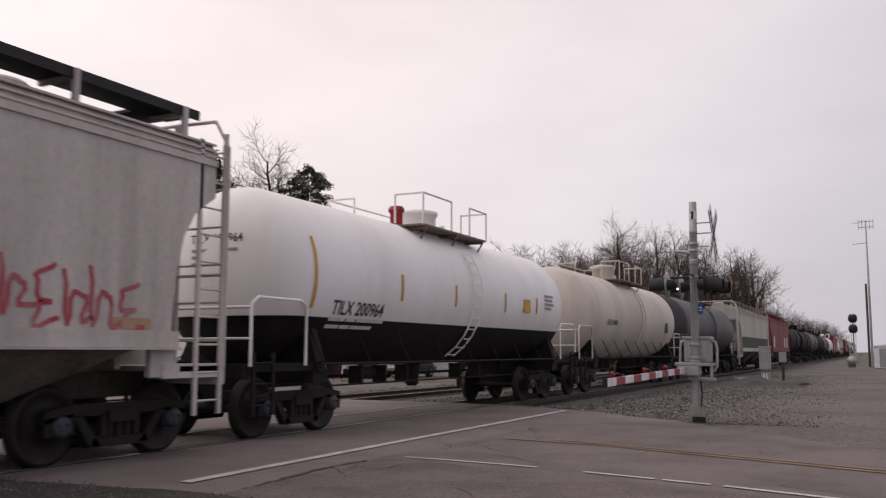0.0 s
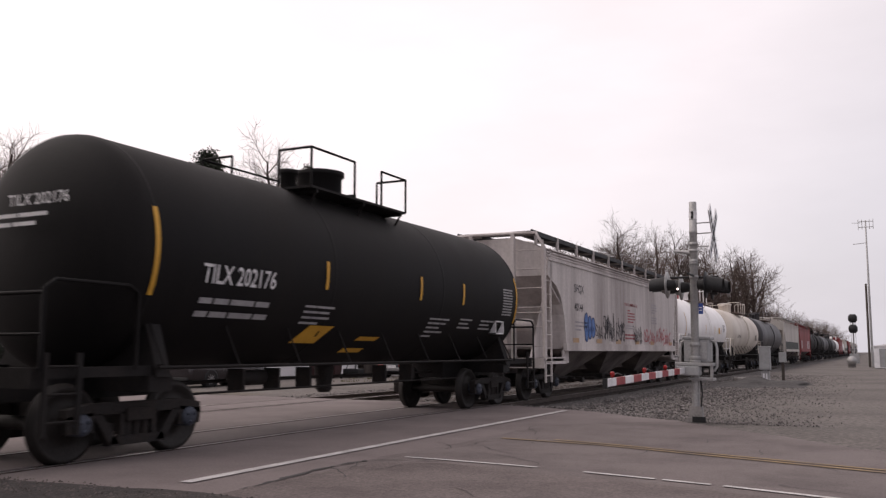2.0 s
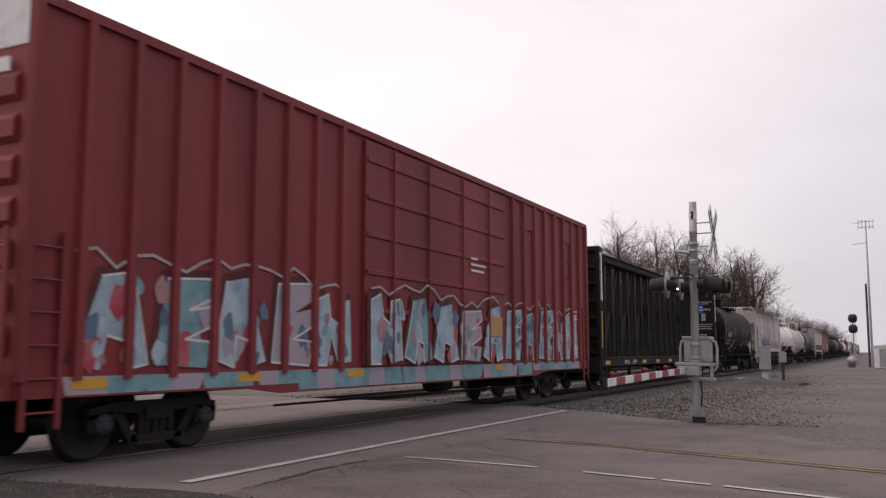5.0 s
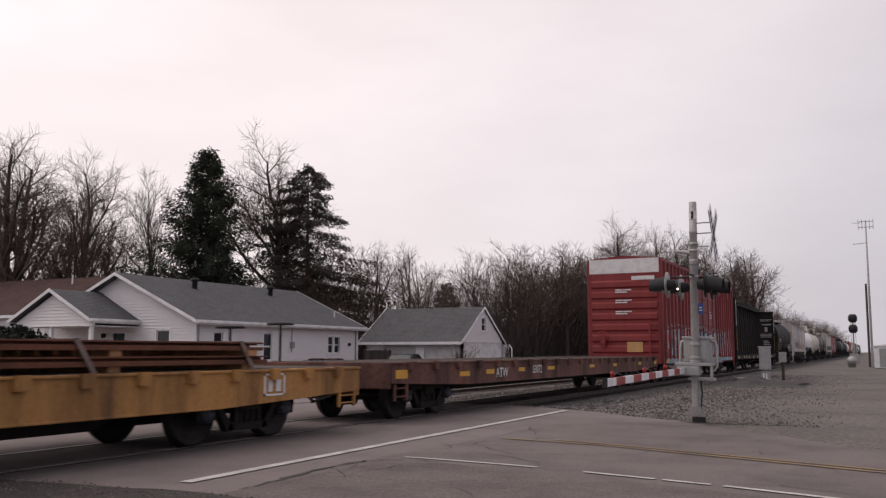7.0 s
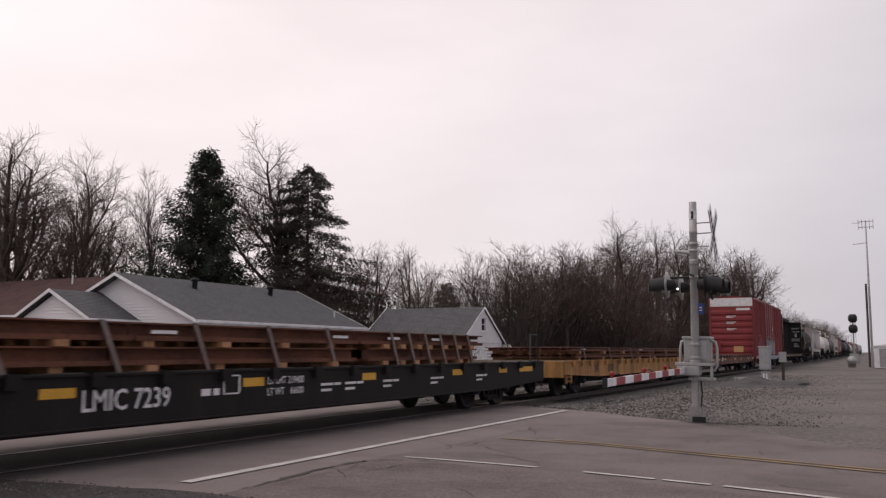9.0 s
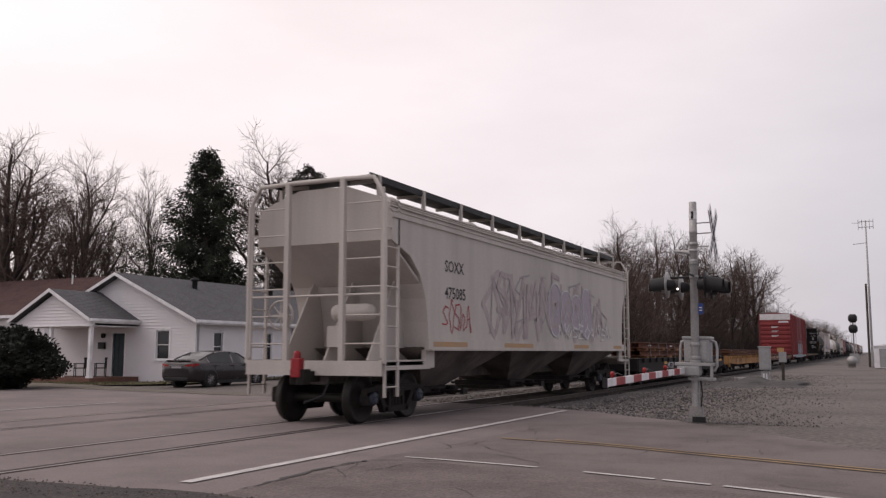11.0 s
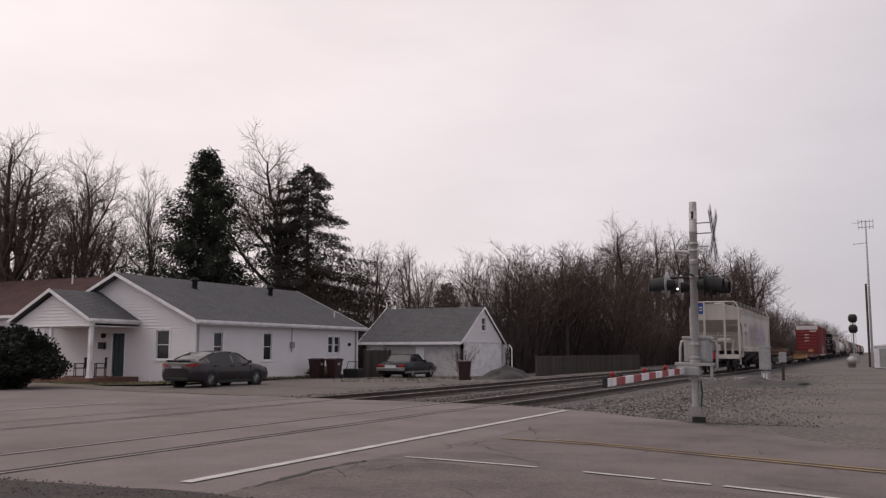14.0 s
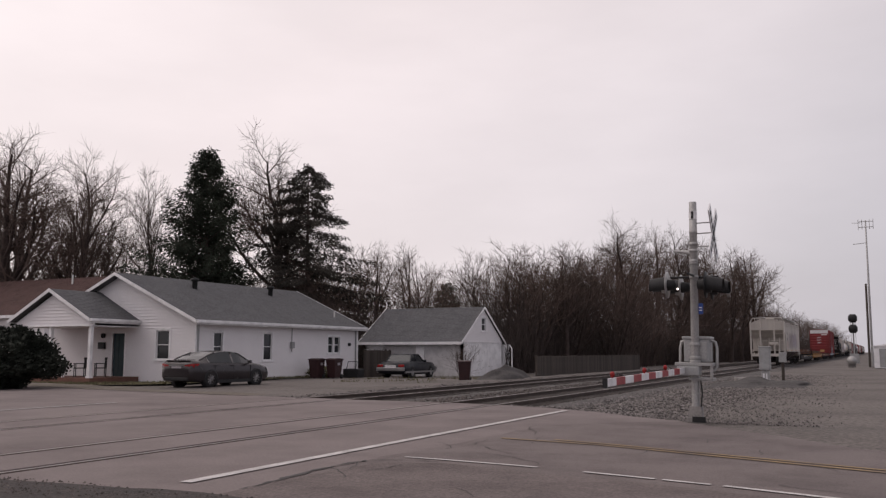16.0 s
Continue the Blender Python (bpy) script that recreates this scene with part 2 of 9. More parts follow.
M_STRAP = mat("steel_strap", (0.22, 0.17, 0.15), 0.6, 0.4, 0.2)
M_YSTRIPE = mat("yellow_reflective", (0.62, 0.33, 0.03), 0.5, vary=0.08, dirt=(0.4, 0.2, 0.03))
M_LETTER_W = mat("white_lettering", (0.70, 0.68, 0.68), 0.7, vary=0.1)
M_LETTER_K = mat("dark_lettering", (0.05, 0.045, 0.05), 0.7, vary=0.1)
M_PLY = mat("plywood_panel", (0.50, 0.30, 0.13), 0.8, vary=0.12, scale=4, streak=True)
M_SPRAY_RED = mat("red_spray_paint", (0.40, 0.05, 0.07), 0.7, vary=0.1, dirt=(0.42, 0.24, 0.24), dirt_amt=0.8)
M_SPRAY_BLUE = mat("blue_spray_paint", (0.08, 0.17, 0.42), 0.7, vary=0.1, dirt=(0.2, 0.26, 0.4), dirt_amt=0.6)
M_SPRAY_PALE = mat("pale_blue_spray_paint", (0.38, 0.50, 0.56), 0.7, vary=0.15, scale=2.5, dirt=(0.16, 0.22, 0.28), dirt_amt=0.8)
M_SPRAY_WHITE = mat("white_spray_paint", (0.62, 0.62, 0.63), 0.7, vary=0.1)
M_SPRAY_DARK = mat("black_spray_paint", (0.035, 0.03, 0.035), 0.7, vary=0.1)
M_SPRAY_GREY = mat("grey_spray_paint", (0.34, 0.31, 0.325), 0.7, vary=0.1)
M_SPRAY_PINK = mat("faded_pink_spray_paint", (0.40, 0.24, 0.24), 0.7, vary=0.1)
M_SPRAY_NAVY = mat("navy_spray_paint", (0.03, 0.05, 0.15), 0.7, vary=0.1)
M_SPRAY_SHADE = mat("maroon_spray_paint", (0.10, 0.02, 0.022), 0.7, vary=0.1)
M_SPRAY_SLATE = mat("slate_spray_paint", (0.12, 0.17, 0.24), 0.7, vary=0.15, scale=2.5)
M_SPRAY_FADED = mat("faded_rose_spray_paint", (0.42, 0.36, 0.36), 0.7, vary=0.1)
M_HOPGREEN = mat("dark_green_band", (0.05, 0.055, 0.05), 0.7, vary=0.1)


# ---- mesh helpers ----
class Geo:
    """Collects vertices and faces of one part."""

    def __init__(self):
        self.v, self.f, self.s = [], [], []

    def add(self, verts, faces, smooth=False):
        n = len(self.v)
        self.v.extend(tuple(p) for p in verts)
        self.f.extend(tuple(i + n for i in q) for q in faces)
        self.s.extend([smooth] * len(faces))
        return self

    def box(self, x0, x1, y0, y1, z0, z1, m=None):
        p = [(x, y, z) for z in (z0, z1) for y in (y0, y1) for x in (x0, x1)]
        if m is not None:
            p = [tuple(m @ Vector(q)) for q in p]
        return self.add(p, [(0, 2, 3, 1), (4, 5, 7, 6), (0, 1, 5, 4), (2, 6, 7, 3), (0, 4, 6, 2), (1, 3, 7, 5)])

    def tube(self, pts, r, n=8, caps=True):
        """A round bar along points; r a number or one for each point."""
        pts = [Vector(p) for p in pts]
        rs = r if isinstance(r, (list, tuple)) else [r] * len(pts)
        ring = []
        up = None
        for i, p in enumerate(pts):
            d = (pts[min(i + 1, len(pts) - 1)] - pts[max(i - 1, 0)]).normalized()
            if up is None:
                up = d.orthogonal().normalized()
            else:
                up = (up - d * up.dot(d))
                up = up.normalized() if up.length > 1e-6 else d.orthogonal().normalized()
            w = d.cross(up)
            ring.append([p + (up * math.cos(a) + w * math.sin(a)) * rs[i] for a in (2 * math.pi * k / n for k in range(n))])
        verts = [q for g in ring for q in g]
        faces = [(i * n + k, i * n + (k + 1) % n, (i + 1) * n + (k + 1) % n, (i + 1) * n + k) for i in range(len(pts) - 1) for k in range(n)]
        self.add(verts, faces, True)
        if caps:
            self.add(ring[0], [tuple(range(n))[::-1]])
            self.add(ring[-1], [tuple(range(n))])
        return self

    def lathe(self, prof, axis="y", c=(0, 0, 0), n=32, smooth=True):
        """Turns (along, radius) pairs round an axis through c."""
        verts = []
        for a, r in prof:
            for k in range(n):
                t = 2 * math.pi * k / n
                u, w = r * math.cos(t), r * math.sin(t)
                q = {"y": (u, a, w), "x": (a, u, w), "z": (u, w, a)}[axis]
                verts.append((q[0] + c[0], q[1] + c[1], q[2] + c[2]))
        faces = [(i * n + k, i * n + (k + 1) % n, (i + 1) * n + (k + 1) % n, (i + 1) * n + k) for i in range(len(prof) - 1) for k in range(n)]
        return self.add(verts, faces, smooth)

    def prism(self, poly, x0, x1, axis="x"):
        """Extrudes a polygon of (a, b) pairs: along x it is (y, z), along y (x, z), along z (x, y)."""
        k = len(poly)
        put = {"x": lambda a, b, t: (t, a, b), "y": lambda a, b, t: (a, t, b), "z": lambda a, b, t: (a, b, t)}[axis]
        v = [put(a, b, x0) for a, b in poly] + [put(a, b, x1) for a, b in poly]
        f = [tuple(range(k))[::-1], tuple(range(k, 2 * k))] + [(i, (i + 1) % k, k + (i + 1) % k, k + i) for i in range(k)]
        return self.add(v, f)

    def loft(self, rings, smooth=False, caps=True):
        """Joins rings of equal length."""
        n = len(rings[0])
        v = [p for g in rings for p in g]
        f = [(i * n + k, i * n + (k + 1) % n, (i + 1) * n + (k + 1) % n, (i + 1) * n + k) for i in range(len(rings) - 1) for k in range(n)]
        self.add(v, f, smooth)
        if caps:
            self.add(rings[0], [tuple(range(n))[::-1]])
            self.add(rings[-1], [tuple(range(n))])
        return self

    def mesh(self, name, material):
        me = bpy.data.meshes.new(name)
        me.from_pydata(self.v, [], self.f)
        me.polygons.foreach_set("use_smooth", self.s)
        if material:
            me.materials.append(material)
        bm = bmesh.new()
        bm.from_mesh(me)
        bmesh.ops.recalc_face_normals(bm, faces=bm.faces)
        bm.to_mesh(me)
        bm.free()
        me.update()
        return me


def part(name, geo, material, parent=None, label="", m=None, bevel=0.0):
    ob = new(name, geo.mesh(name, material) if isinstance(geo, Geo) else geo)
    if parent is not None:
        ob.parent = parent
    if m is not None:
        ob.matrix_basis = m
    if label:
        tagged(ob, label)
    if bevel:
        b = ob.modifiers.new("edge", "BEVEL")
        b.width, b.segments, b.limit_method = bevel, 2, "ANGLE"
    return ob


def thing(name, label, category, group="", m=None, kind=""):
    ob = new(name)
    ob.empty_display_size = 0.3
    if m is not None:
        ob.matrix_basis = m
    return tagged(ob, label, category, group, kind)


SIDE = Matrix(((0, 0, 1, 0), (1, 0, 0, 0), (0, 1, 0, 0), (0, 0, 0, 1)))   # writing on a wall that faces +x
REAR = Matrix(((1, 0, 0, 0), (0, 0, -1, 0), (0, 1, 0, 0), (0, 0, 0, 1)))   # writing on a wall that faces -y


def text_mesh(body, size, material, wide=1.0):
    cu = bpy.data.curves.new("lettering", "FONT")
    cu.body, cu.size, cu.extrude, cu.resolution_u = body, size, 0.0, 2
    cu.offset = size * 0.012
    ob = bpy.data.objects.new("lettering", cu)
    scene.collection.objects.link(ob)
    me = bpy.data.meshes.new_from_object(ob.evaluated_get(bpy.context.evaluated_depsgraph_get()))
    bpy.data.objects.remove(ob)
    for v in me.vertices:
        v.co.x *= wide
    me.materials.clear()
    me.materials.append(material)
    return me


def write(parent, body, size, material, m, wide=1.0, wrap=None, label=""):
    """Flat writing, as a thin mesh; wrap = (centre height, radius) lays it on a tank."""
    me = text_mesh(body, size, material, wide)
    me.transform(m)
    if wrap:
        for v in me.vertices:
            v.co.x = math.sqrt(max(0.01, wrap[1] ** 2 - (v.co.z - wrap[0]) ** 2)) + 0.006
    return part("lettering", me, None, parent, label)


def bars(parent, x, y0, z0, rows, material, height=0.05, gap=0.05, wrap=None, plane="side", label="unreadable stencilled lines"):
    """Lines of small stencilling too small to read: each row is a list of word lengths."""
    g = Geo()
    for i, words in enumerate(rows):
        z = z0 - i * (height + gap)
        y = y0
        for w in words:
            if plane == "side":
                xx = x if not wrap else math.sqrt(wrap[1] ** 2 - (z - wrap[0]) ** 2) + 0.004
                x2 = x if not wrap else math.sqrt(wrap[1] ** 2 - (z + height - wrap[0]) ** 2) + 0.004
                g.add([(xx, y, z), (xx, y + w, z), (x2, y + w, z + height), (x2, y, z + height)], [(0, 1, 2, 3)])
            else:
                g.add([(y, x, z), (y + w, x, z), (y + w, x, z + height), (y, x, z + height)], [(0, 1, 2, 3)])
            y += w + height * 0.6
    return part("stencil", g, material, parent, label)


def stroke(g, pts, width, lift):
    """A painted line along (y, z) points on a side wall at x = lift(y, z)."""
    for i in range(len(pts) - 1):
        a, b = Vector(pts[i]), Vector(pts[i + 1])
        d = b - a
        if d.length < 1e-4:
            continue
        e = d.normalized() * width * 0.35
        n = Vector((-d.y, d.x)).normalized() * width / 2
        q = [a - e - n, b + e - n, b + e + n, a - e + n]
        g.add([(lift + 0.0007 * (i % 4), p.x, p.y) for p in q], [(0, 1, 2, 3)])


# ---- ground, road and tracks ----
def smooth(a, b, x):
    t = min(1.0, max(0.0, (x - a) / (b - a)))
    return t * t * (3 - 2 * t)


def ground_z(x, y):
    """Height of the open ground: level at the crossing, falling a little towards the garage."""
    z = -0.03
    far = smooth(-16.5, -19.5, x)
    z -= far * (0.08 * smooth(20, 27, y) + 0.12 * smooth(38, 49, y))
    bed = smooth(-18.3, -16.8, x) * smooth(-5.4, -6.9, x) * smooth(20.6, 21.6, y - 0.0)
    z -= 0.16 * bed
    return z


def road_edge(x):
    """Where the pavement ends on the side towards the north."""
    pts = [(-70, 36), (-40, 26.5), (-24, 22.7), (-15, 21.3), (-8.8, 20.7), (-6.6, 19.8), (-3.5, 17.3), (-1.3, 14.7), (0.3, 12.8), (3, 10.6), (10, 7.6), (40, 0)]
    for (a, b), (c, d) in zip(pts, pts[1:]):
        if a <= x <= c:
            return b + (d - b) * (x - a) / (c - a)
    return 20.0


def build_ground():
    xs = [-2500, -900, -400, -200, -120, -80, -60] + [-50 + i * 0.5 for i in range(121)] + [15, 25, 45, 90, 200, 500, 1200, 2500]
    ys = [-2500, -600, -200, -80, -40, -20, -8] + [-2 + i * 0.6 for i in range(120)] + [75, 82, 92, 110, 140, 190, 270, 400, 700, 1300, 2500]
    g = Geo()
    v = []
    for y in ys:
        for x in xs:
            z = ground_z(x, y)
            if -60 < x < 15 and 6 < y < 80:
                z += 0.05 * (noise.noise(Vector((x * 0.35, y * 0.35, 0))) - 0.1) * smooth(0, 2.0, y - road_edge(x))
            if y < road_edge(x) + 0.5:
                z = min(z, -0.06)
            v.append((x, y, z))
    n = len(xs)
    f = [(j * n + i, j * n + i + 1, (j + 1) * n + i + 1, (j + 1) * n + i) for j in range(len(ys) - 1) for i in range(n - 1)]
    g.add(v, f, True)
    tagged(part("ground", g, M_GROUND), "grey gravel and bare dirt lot beside the railway", "ground", kind="structure")
    # bed of crushed stone under both tracks
    g = Geo()
    prof = [(-17.4, -0.30), (-16.2, -0.16), (-15.6, -0.13), (-12.7, -0.13), (-12.0, -0.20), (-11.5, -0.18), (-10.9, -0.13), (-7.9, -0.13), (-7.2, -0.17), (-5.7, -0.30)]
    ys = [20.9 + 0.35 * i for i in range(120)] + [64, 68, 75, 85, 100, 130, 180, 260, 400, 700]
    v = []
    for y in ys:
        for x, z in prof:
            yy = y if y > 21 else max(road_edge(x) - 0.1, 20.0)
            v.append((x, yy, z + 0.025 * noise.noise(Vector((x * 2, y * 2, 3)))))
    n = len(prof)
    g.add(v, [(j * n + i, j * n + i + 1, (j + 1) * n + i + 1, (j + 1) * n + i) for j in range(len(ys) - 1) for i in range(n - 1)], True)
    tagged(part("ballast_bed", g, M_BALLAST), "crushed grey stone bed under the tracks", "ballast", kind="structure")
    # pavement in strips, with flange gaps along the rails
    cuts = []
    for c in (TRACK, FAR_TRACK):
        cuts += [(c - 0.75), (c + 0.75)]
    cuts.sort()
    edges = [-70.0]
    for c in cuts:
        edges += [c - 0.13, c + 0.13]
    edges += [40.0]
    for k in range(0, len(edges), 2):
        a, b = edges[k], edges[k + 1]
        xs = [a] + [x for x in (-40, -24, -15, -8.8, -6.6, -5.6, -4.6, -3.5, -2.4, -1.3, -0.5, 0.3, 1.5, 3, 6, 10) if a < x < b] + [b]
        g = Geo()
        top = [(x, road_edge(x) + 0.08 * math.sin(x * 3), 0.0) for x in xs]
        low = [(x, -30.0, 0.0) for x in xs]
        n = len(xs)
        g.add(top + low, [(i, i + 1, n + i + 1, n + i) for i in range(n - 1)])
        g.add(top + [(x, y, -0.2) for x, y, z in top], [(i, i + 1, n + i + 1, n + i) for i in range(n - 1)])
        for q in (a, b):
            g.add([(q, -30, 0), (q, road_edge(q), 0), (q, road_edge(q), -0.2), (q, -30, -0.2)], [(0, 1, 2, 3)])
        inner = -17 < a and b < -6
        tagged(part("crossing_panel" if inner else "road", g, M_PANEL),
               "grey concrete crossing surface flush with the rails" if inner else "worn grey road pavement at the crossing", "road", kind="structure")
    # rougher old asphalt on the near approach, with a ragged edge
    rnd = random.Random(4)
    g = Geo()
    edge = [(-5.55, 5.0), (-5.5, 6.9), (-5.6, 7.8), (-5.68, 8.9), (-5.63, 10.0), (-5.5, 11.4), (-5.48, 12.6), (-5.5, 14.0), (-5.3, 15.3), (-4.4, 16.4), (-3.4, 17.15)]
    pts = []
    for (a, b), (c, d) in zip(edge, edge[1:]):
        for i in range(5):
            t = i / 5
            pts.append((a + (c - a) * t + rnd.uniform(-0.05, 0.05), b + (d - b) * t))
    pts.append(edge[-1])
    n = len(pts)
    ring = [(x, y, 0.006) for x, y in pts] + [(-1.3, 14.6, 0.006), (0.3, 12.7, 0.006), (3, 10.5, 0.006), (10, 7.5, 0.006), (24, 3, 0.006), (24, -20, 0.006), (-5.6, -20, 0.006)]
    g.add(ring, [tuple(range(len(ring)))])
    tagged(part("asphalt_approach", g, M_ASPHALT), "worn grey asphalt approach with cracks and patches", "road", kind="structure")
    g = Geo()
    ring = []
    for a, b in [(-5.5, 6.85), (-5.55, 8.0), (-5.4, 9.3), (-4.6, 9.55), (-3.5, 9.25), (-2.2, 8.95), (-0.9, 8.6), (1.5, 7.9), (6, 6.5), (6, -4), (-5.4, -4)]:
        ring.append((a + rnd.uniform(-0.05, 0.05), b + rnd.uniform(-0.05, 0.05), 0.010))
    g.add(ring, [tuple(range(len(ring)))])
    tagged(part("asphalt_shoulder", g, M_ASPHALT_OLD), "crumbling dark asphalt shoulder", "road", kind="structure")
    g = Geo()
    ring = []
    for a, b in [(-14, 6.3), (-11.5, 6.15), (-9.5, 6.2), (-8, 6.27), (-7.2, 6.4), (-6.6, 6.42), (-6.2, 6.5), (-5.7, 6.52), (-5.2, 6.5), (-4.6, 6.2), (-4.2, 5.6), (-3.5, 3), (-3.5, -4), (-14, -4)]:
        ring.append((a + rnd.uniform(-0.1, 0.1), b + rnd.uniform(-0.03, 0.03), 0.016))
    g.add(ring, [tuple(range(len(ring)))])
    tagged(part("dirt_verge", g, M_VERGE), "dark broken dirt verge at the road edge", "ground", kind="structure")
    # strips of brown dirt and dead grass along the pavement's far edge
    g = Geo()
    xs = [-60 + i * 0.5 for i in range(87)]
    v = []
    for x in xs:
        w = 0.9 + 0.7 * noise.noise(Vector((x * 0.4, 2, 0))) + (0.8 if x < -24 else 0)
        v += [(x, road_edge(x) - 0.25 + 0.2 * noise.noise(Vector((x * 0.9, 0, 0))), 0.012), (x, road_edge(x) + max(0.15, w), 0.012)]
    g.add(v, [(2 * i, 2 * i + 2, 2 * i + 3, 2 * i + 1) for i in range(len(xs) - 1)])
    tagged(part("dirt_edge", g, M_DIRT), "brown dirt along the pavement edge", "ground", kind="structure")
    # painted lines
    def line(name, pts, w, material, label, z=0.012):
        g = Geo()
        for (a, b), (c, d) in zip(pts, pts[1:]):
            p, q = Vector((a, b)), Vector((c, d))
            nn = (q - p).orthogonal().normalized() * w / 2
            g.add([(p.x - nn.x, p.y - nn.y, z), (q.x - nn.x, q.y - nn.y, z), (q.x + nn.x, q.y + nn.y, z), (p.x + nn.x, p.y + nn.y, z)], [(0, 1, 2, 3)])
        return tagged(part(name, g, material), label, "road marking", kind="structure")
    line("stop_line", [(-6.32, 7.0), (-6.36, 12), (-6.34, 19.1)], 0.15, M_WHITELINE, "white painted stop line parallel to the tracks")
    line("edge_line", [(-5.35, 9.83), (-4.9, 9.8), (-4.2, 9.72), (-3.53, 9.62)], 0.07, M_WHITELINE, "broken white painted edge line", 0.016)
    line("edge_line", [(-2.95, 9.48), (-2.13, 9.28)], 0.075, M_WHITELINE, "broken white painted edge line", 0.016)
    line("edge_line", [(-2.05, 9.26), (-1.55, 9.13)], 0.075, M_WHITELINE, "broken white painted edge line", 0.016)
    line("edge_line", [(-1.42, 9.1), (-0.5, 8.8), (1.5, 8.2)], 0.085, M_WHITELINE, "broken white painted edge line", 0.016)
    line("centre_line", [(-5.2, 12.6), (-3.62, 12.3), (-0.1, 10.9), (6, 8.4)], 0.10, M_YELLOWLINE, "faded yellow painted centre line", 0.016)
    line("centre_line", [(-4.4, 12.72), (-3.56, 12.48), (-0.02, 11.08), (6, 8.6)], 0.08, M_YELLOWLINE, "faded yellow painted centre line", 0.016)
    line("stop_line", [(-17.65, 9.0), (-17.75, 17.0)], 0.14, M_STENCIL, "white painted stop line beyond the tracks")
    # cracks in the asphalt: thin dark sealed lines
    g = Geo()
    for k in range(20):
        x, y = (rnd.uniform(-5.2, -0.5), rnd.uniform(7.2, 14)) if k < 12 else (rnd.uniform(-5.45, -4.9), rnd.uniform(7.2, 11.5))
        a = rnd.choice([rnd.uniform(-0.6, 0.1), rnd.uniform(1.2, 1.9)])
        for i in range(rnd.randint(4, 10)):
            a += rnd.uniform(-0.45, 0.45)
            x2, y2 = x + 0.16 * math.cos(a), y + 0.16 * math.sin(a)
            if y2 > road_edge(x2) - 0.3:
                break
            w = rnd.uniform(0.003, 0.007)
            g.add([(x - w, y - w, 0.0135), (x2 - w, y2 - w, 0.0135), (x2 + w, y2 + w, 0.0135), (x + w, y + w, 0.0135)], [(0, 1, 2, 3)])
            x, y = x2, y2
    seam = [(-5.5, 6.9), (-5.6, 7.8), (-5.68, 8.9), (-5.6, 9.35), (-5.3, 9.55), (-4.7, 9.62)]
    run = []
    for (a, b), (c, d) in zip(seam, seam[1:]):
        run += [(a + (c - a) * i / 8 + rnd.uniform(-0.03, 0.03), b + (d - b) * i / 8 + rnd.uniform(-0.03, 0.03)) for i in range(8)]
    wide = [rnd.uniform(0.008, 0.045) for q in run]
    g.add([(x - w, y - w * 0.6, 0.0145) for (x, y), w in zip(run, wide)] + [(x + w, y + w * 0.6, 0.0145) for (x, y), w in zip(run, wide)],
          [(i, i + 1, len(run) + i + 1, len(run) + i) for i in range(len(run) - 1)])
    tagged(part("road_cracks", g, M_CRACK), "thin dark cracks in the asphalt", "cracks", kind="stuff")
    # rails
    for c in (TRACK, FAR_TRACK):
        for s in (-0.75, 0.75):
            g = Geo()
            prof = [(-0.07, -0.17), (0.07, -0.17), (0.07, -0.155), (0.012, -0.14), (0.012, -0.045), (0.036, -0.035), (0.036, -0.008), (0.028, -0.002), (-0.028, -0.002), (-0.036, -0.008), (-0.036, -0.035), (-0.012, -0.045), (-0.012, -0.14), (-0.07, -0.155)]
            g.prism([(c + s + a, b) for a, b in prof], -60, 900, "y")
            rail = tagged(part("rail", g, M_RAIL), "rusty steel rail with a worn head", "rail", "rails of the two tracks")
            g = Geo().box(c + s - 0.024, c + s + 0.024, -60, 900, -0.004, 0.0015)
            part("rail_head", g, M_RAILTOP, rail, "bright worn running surface")
    # flangeways in the crossing: an open black slot on the gauge side, worn infill on the field side
    for c in (TRACK, FAR_TRACK):
        for s in (-0.75, 0.75):
            yy = road_edge(c + s) - 0.1
            for a, b, top, m, lb in ((0.04, 0.128, -0.03, M_TYRE, "black rubber flangeway strip beside the rail"), (0.04, 0.128, -0.002 if s < 0 else -0.02, M_PANEL if s < 0 else M_VERGE, "worn infill beside the rail")):
                q = (-1 if s > 0 else 1) * (1 if m is M_TYRE else -1)
                g = Geo().box(c + s + min(q * a, q * b), c + s + max(q * a, q * b), -30, yy, -0.12, top)
                tagged(part("flangeway_filler", g, m), lb, "crossing panel", kind="structure")
    # ties outside the crossing
    tie = Geo().box(-1.3, 1.3, -0.11, 0.11, -0.16, 0.02).mesh("tie", M_TIE)
    for c in (TRACK, FAR_TRACK):
        for i in range(120):
            t = new("tie", tie)
            t.matrix_basis = pose(c + 0.02 * math.sin(i * 7.1), 21.6 + i * 0.53, -0.13, 0, 0, 0.8 * math.sin(i * 3.3))
            tagged(t, "dark creosoted timber tie under the rails", "railway tie", "ties along the tracks")


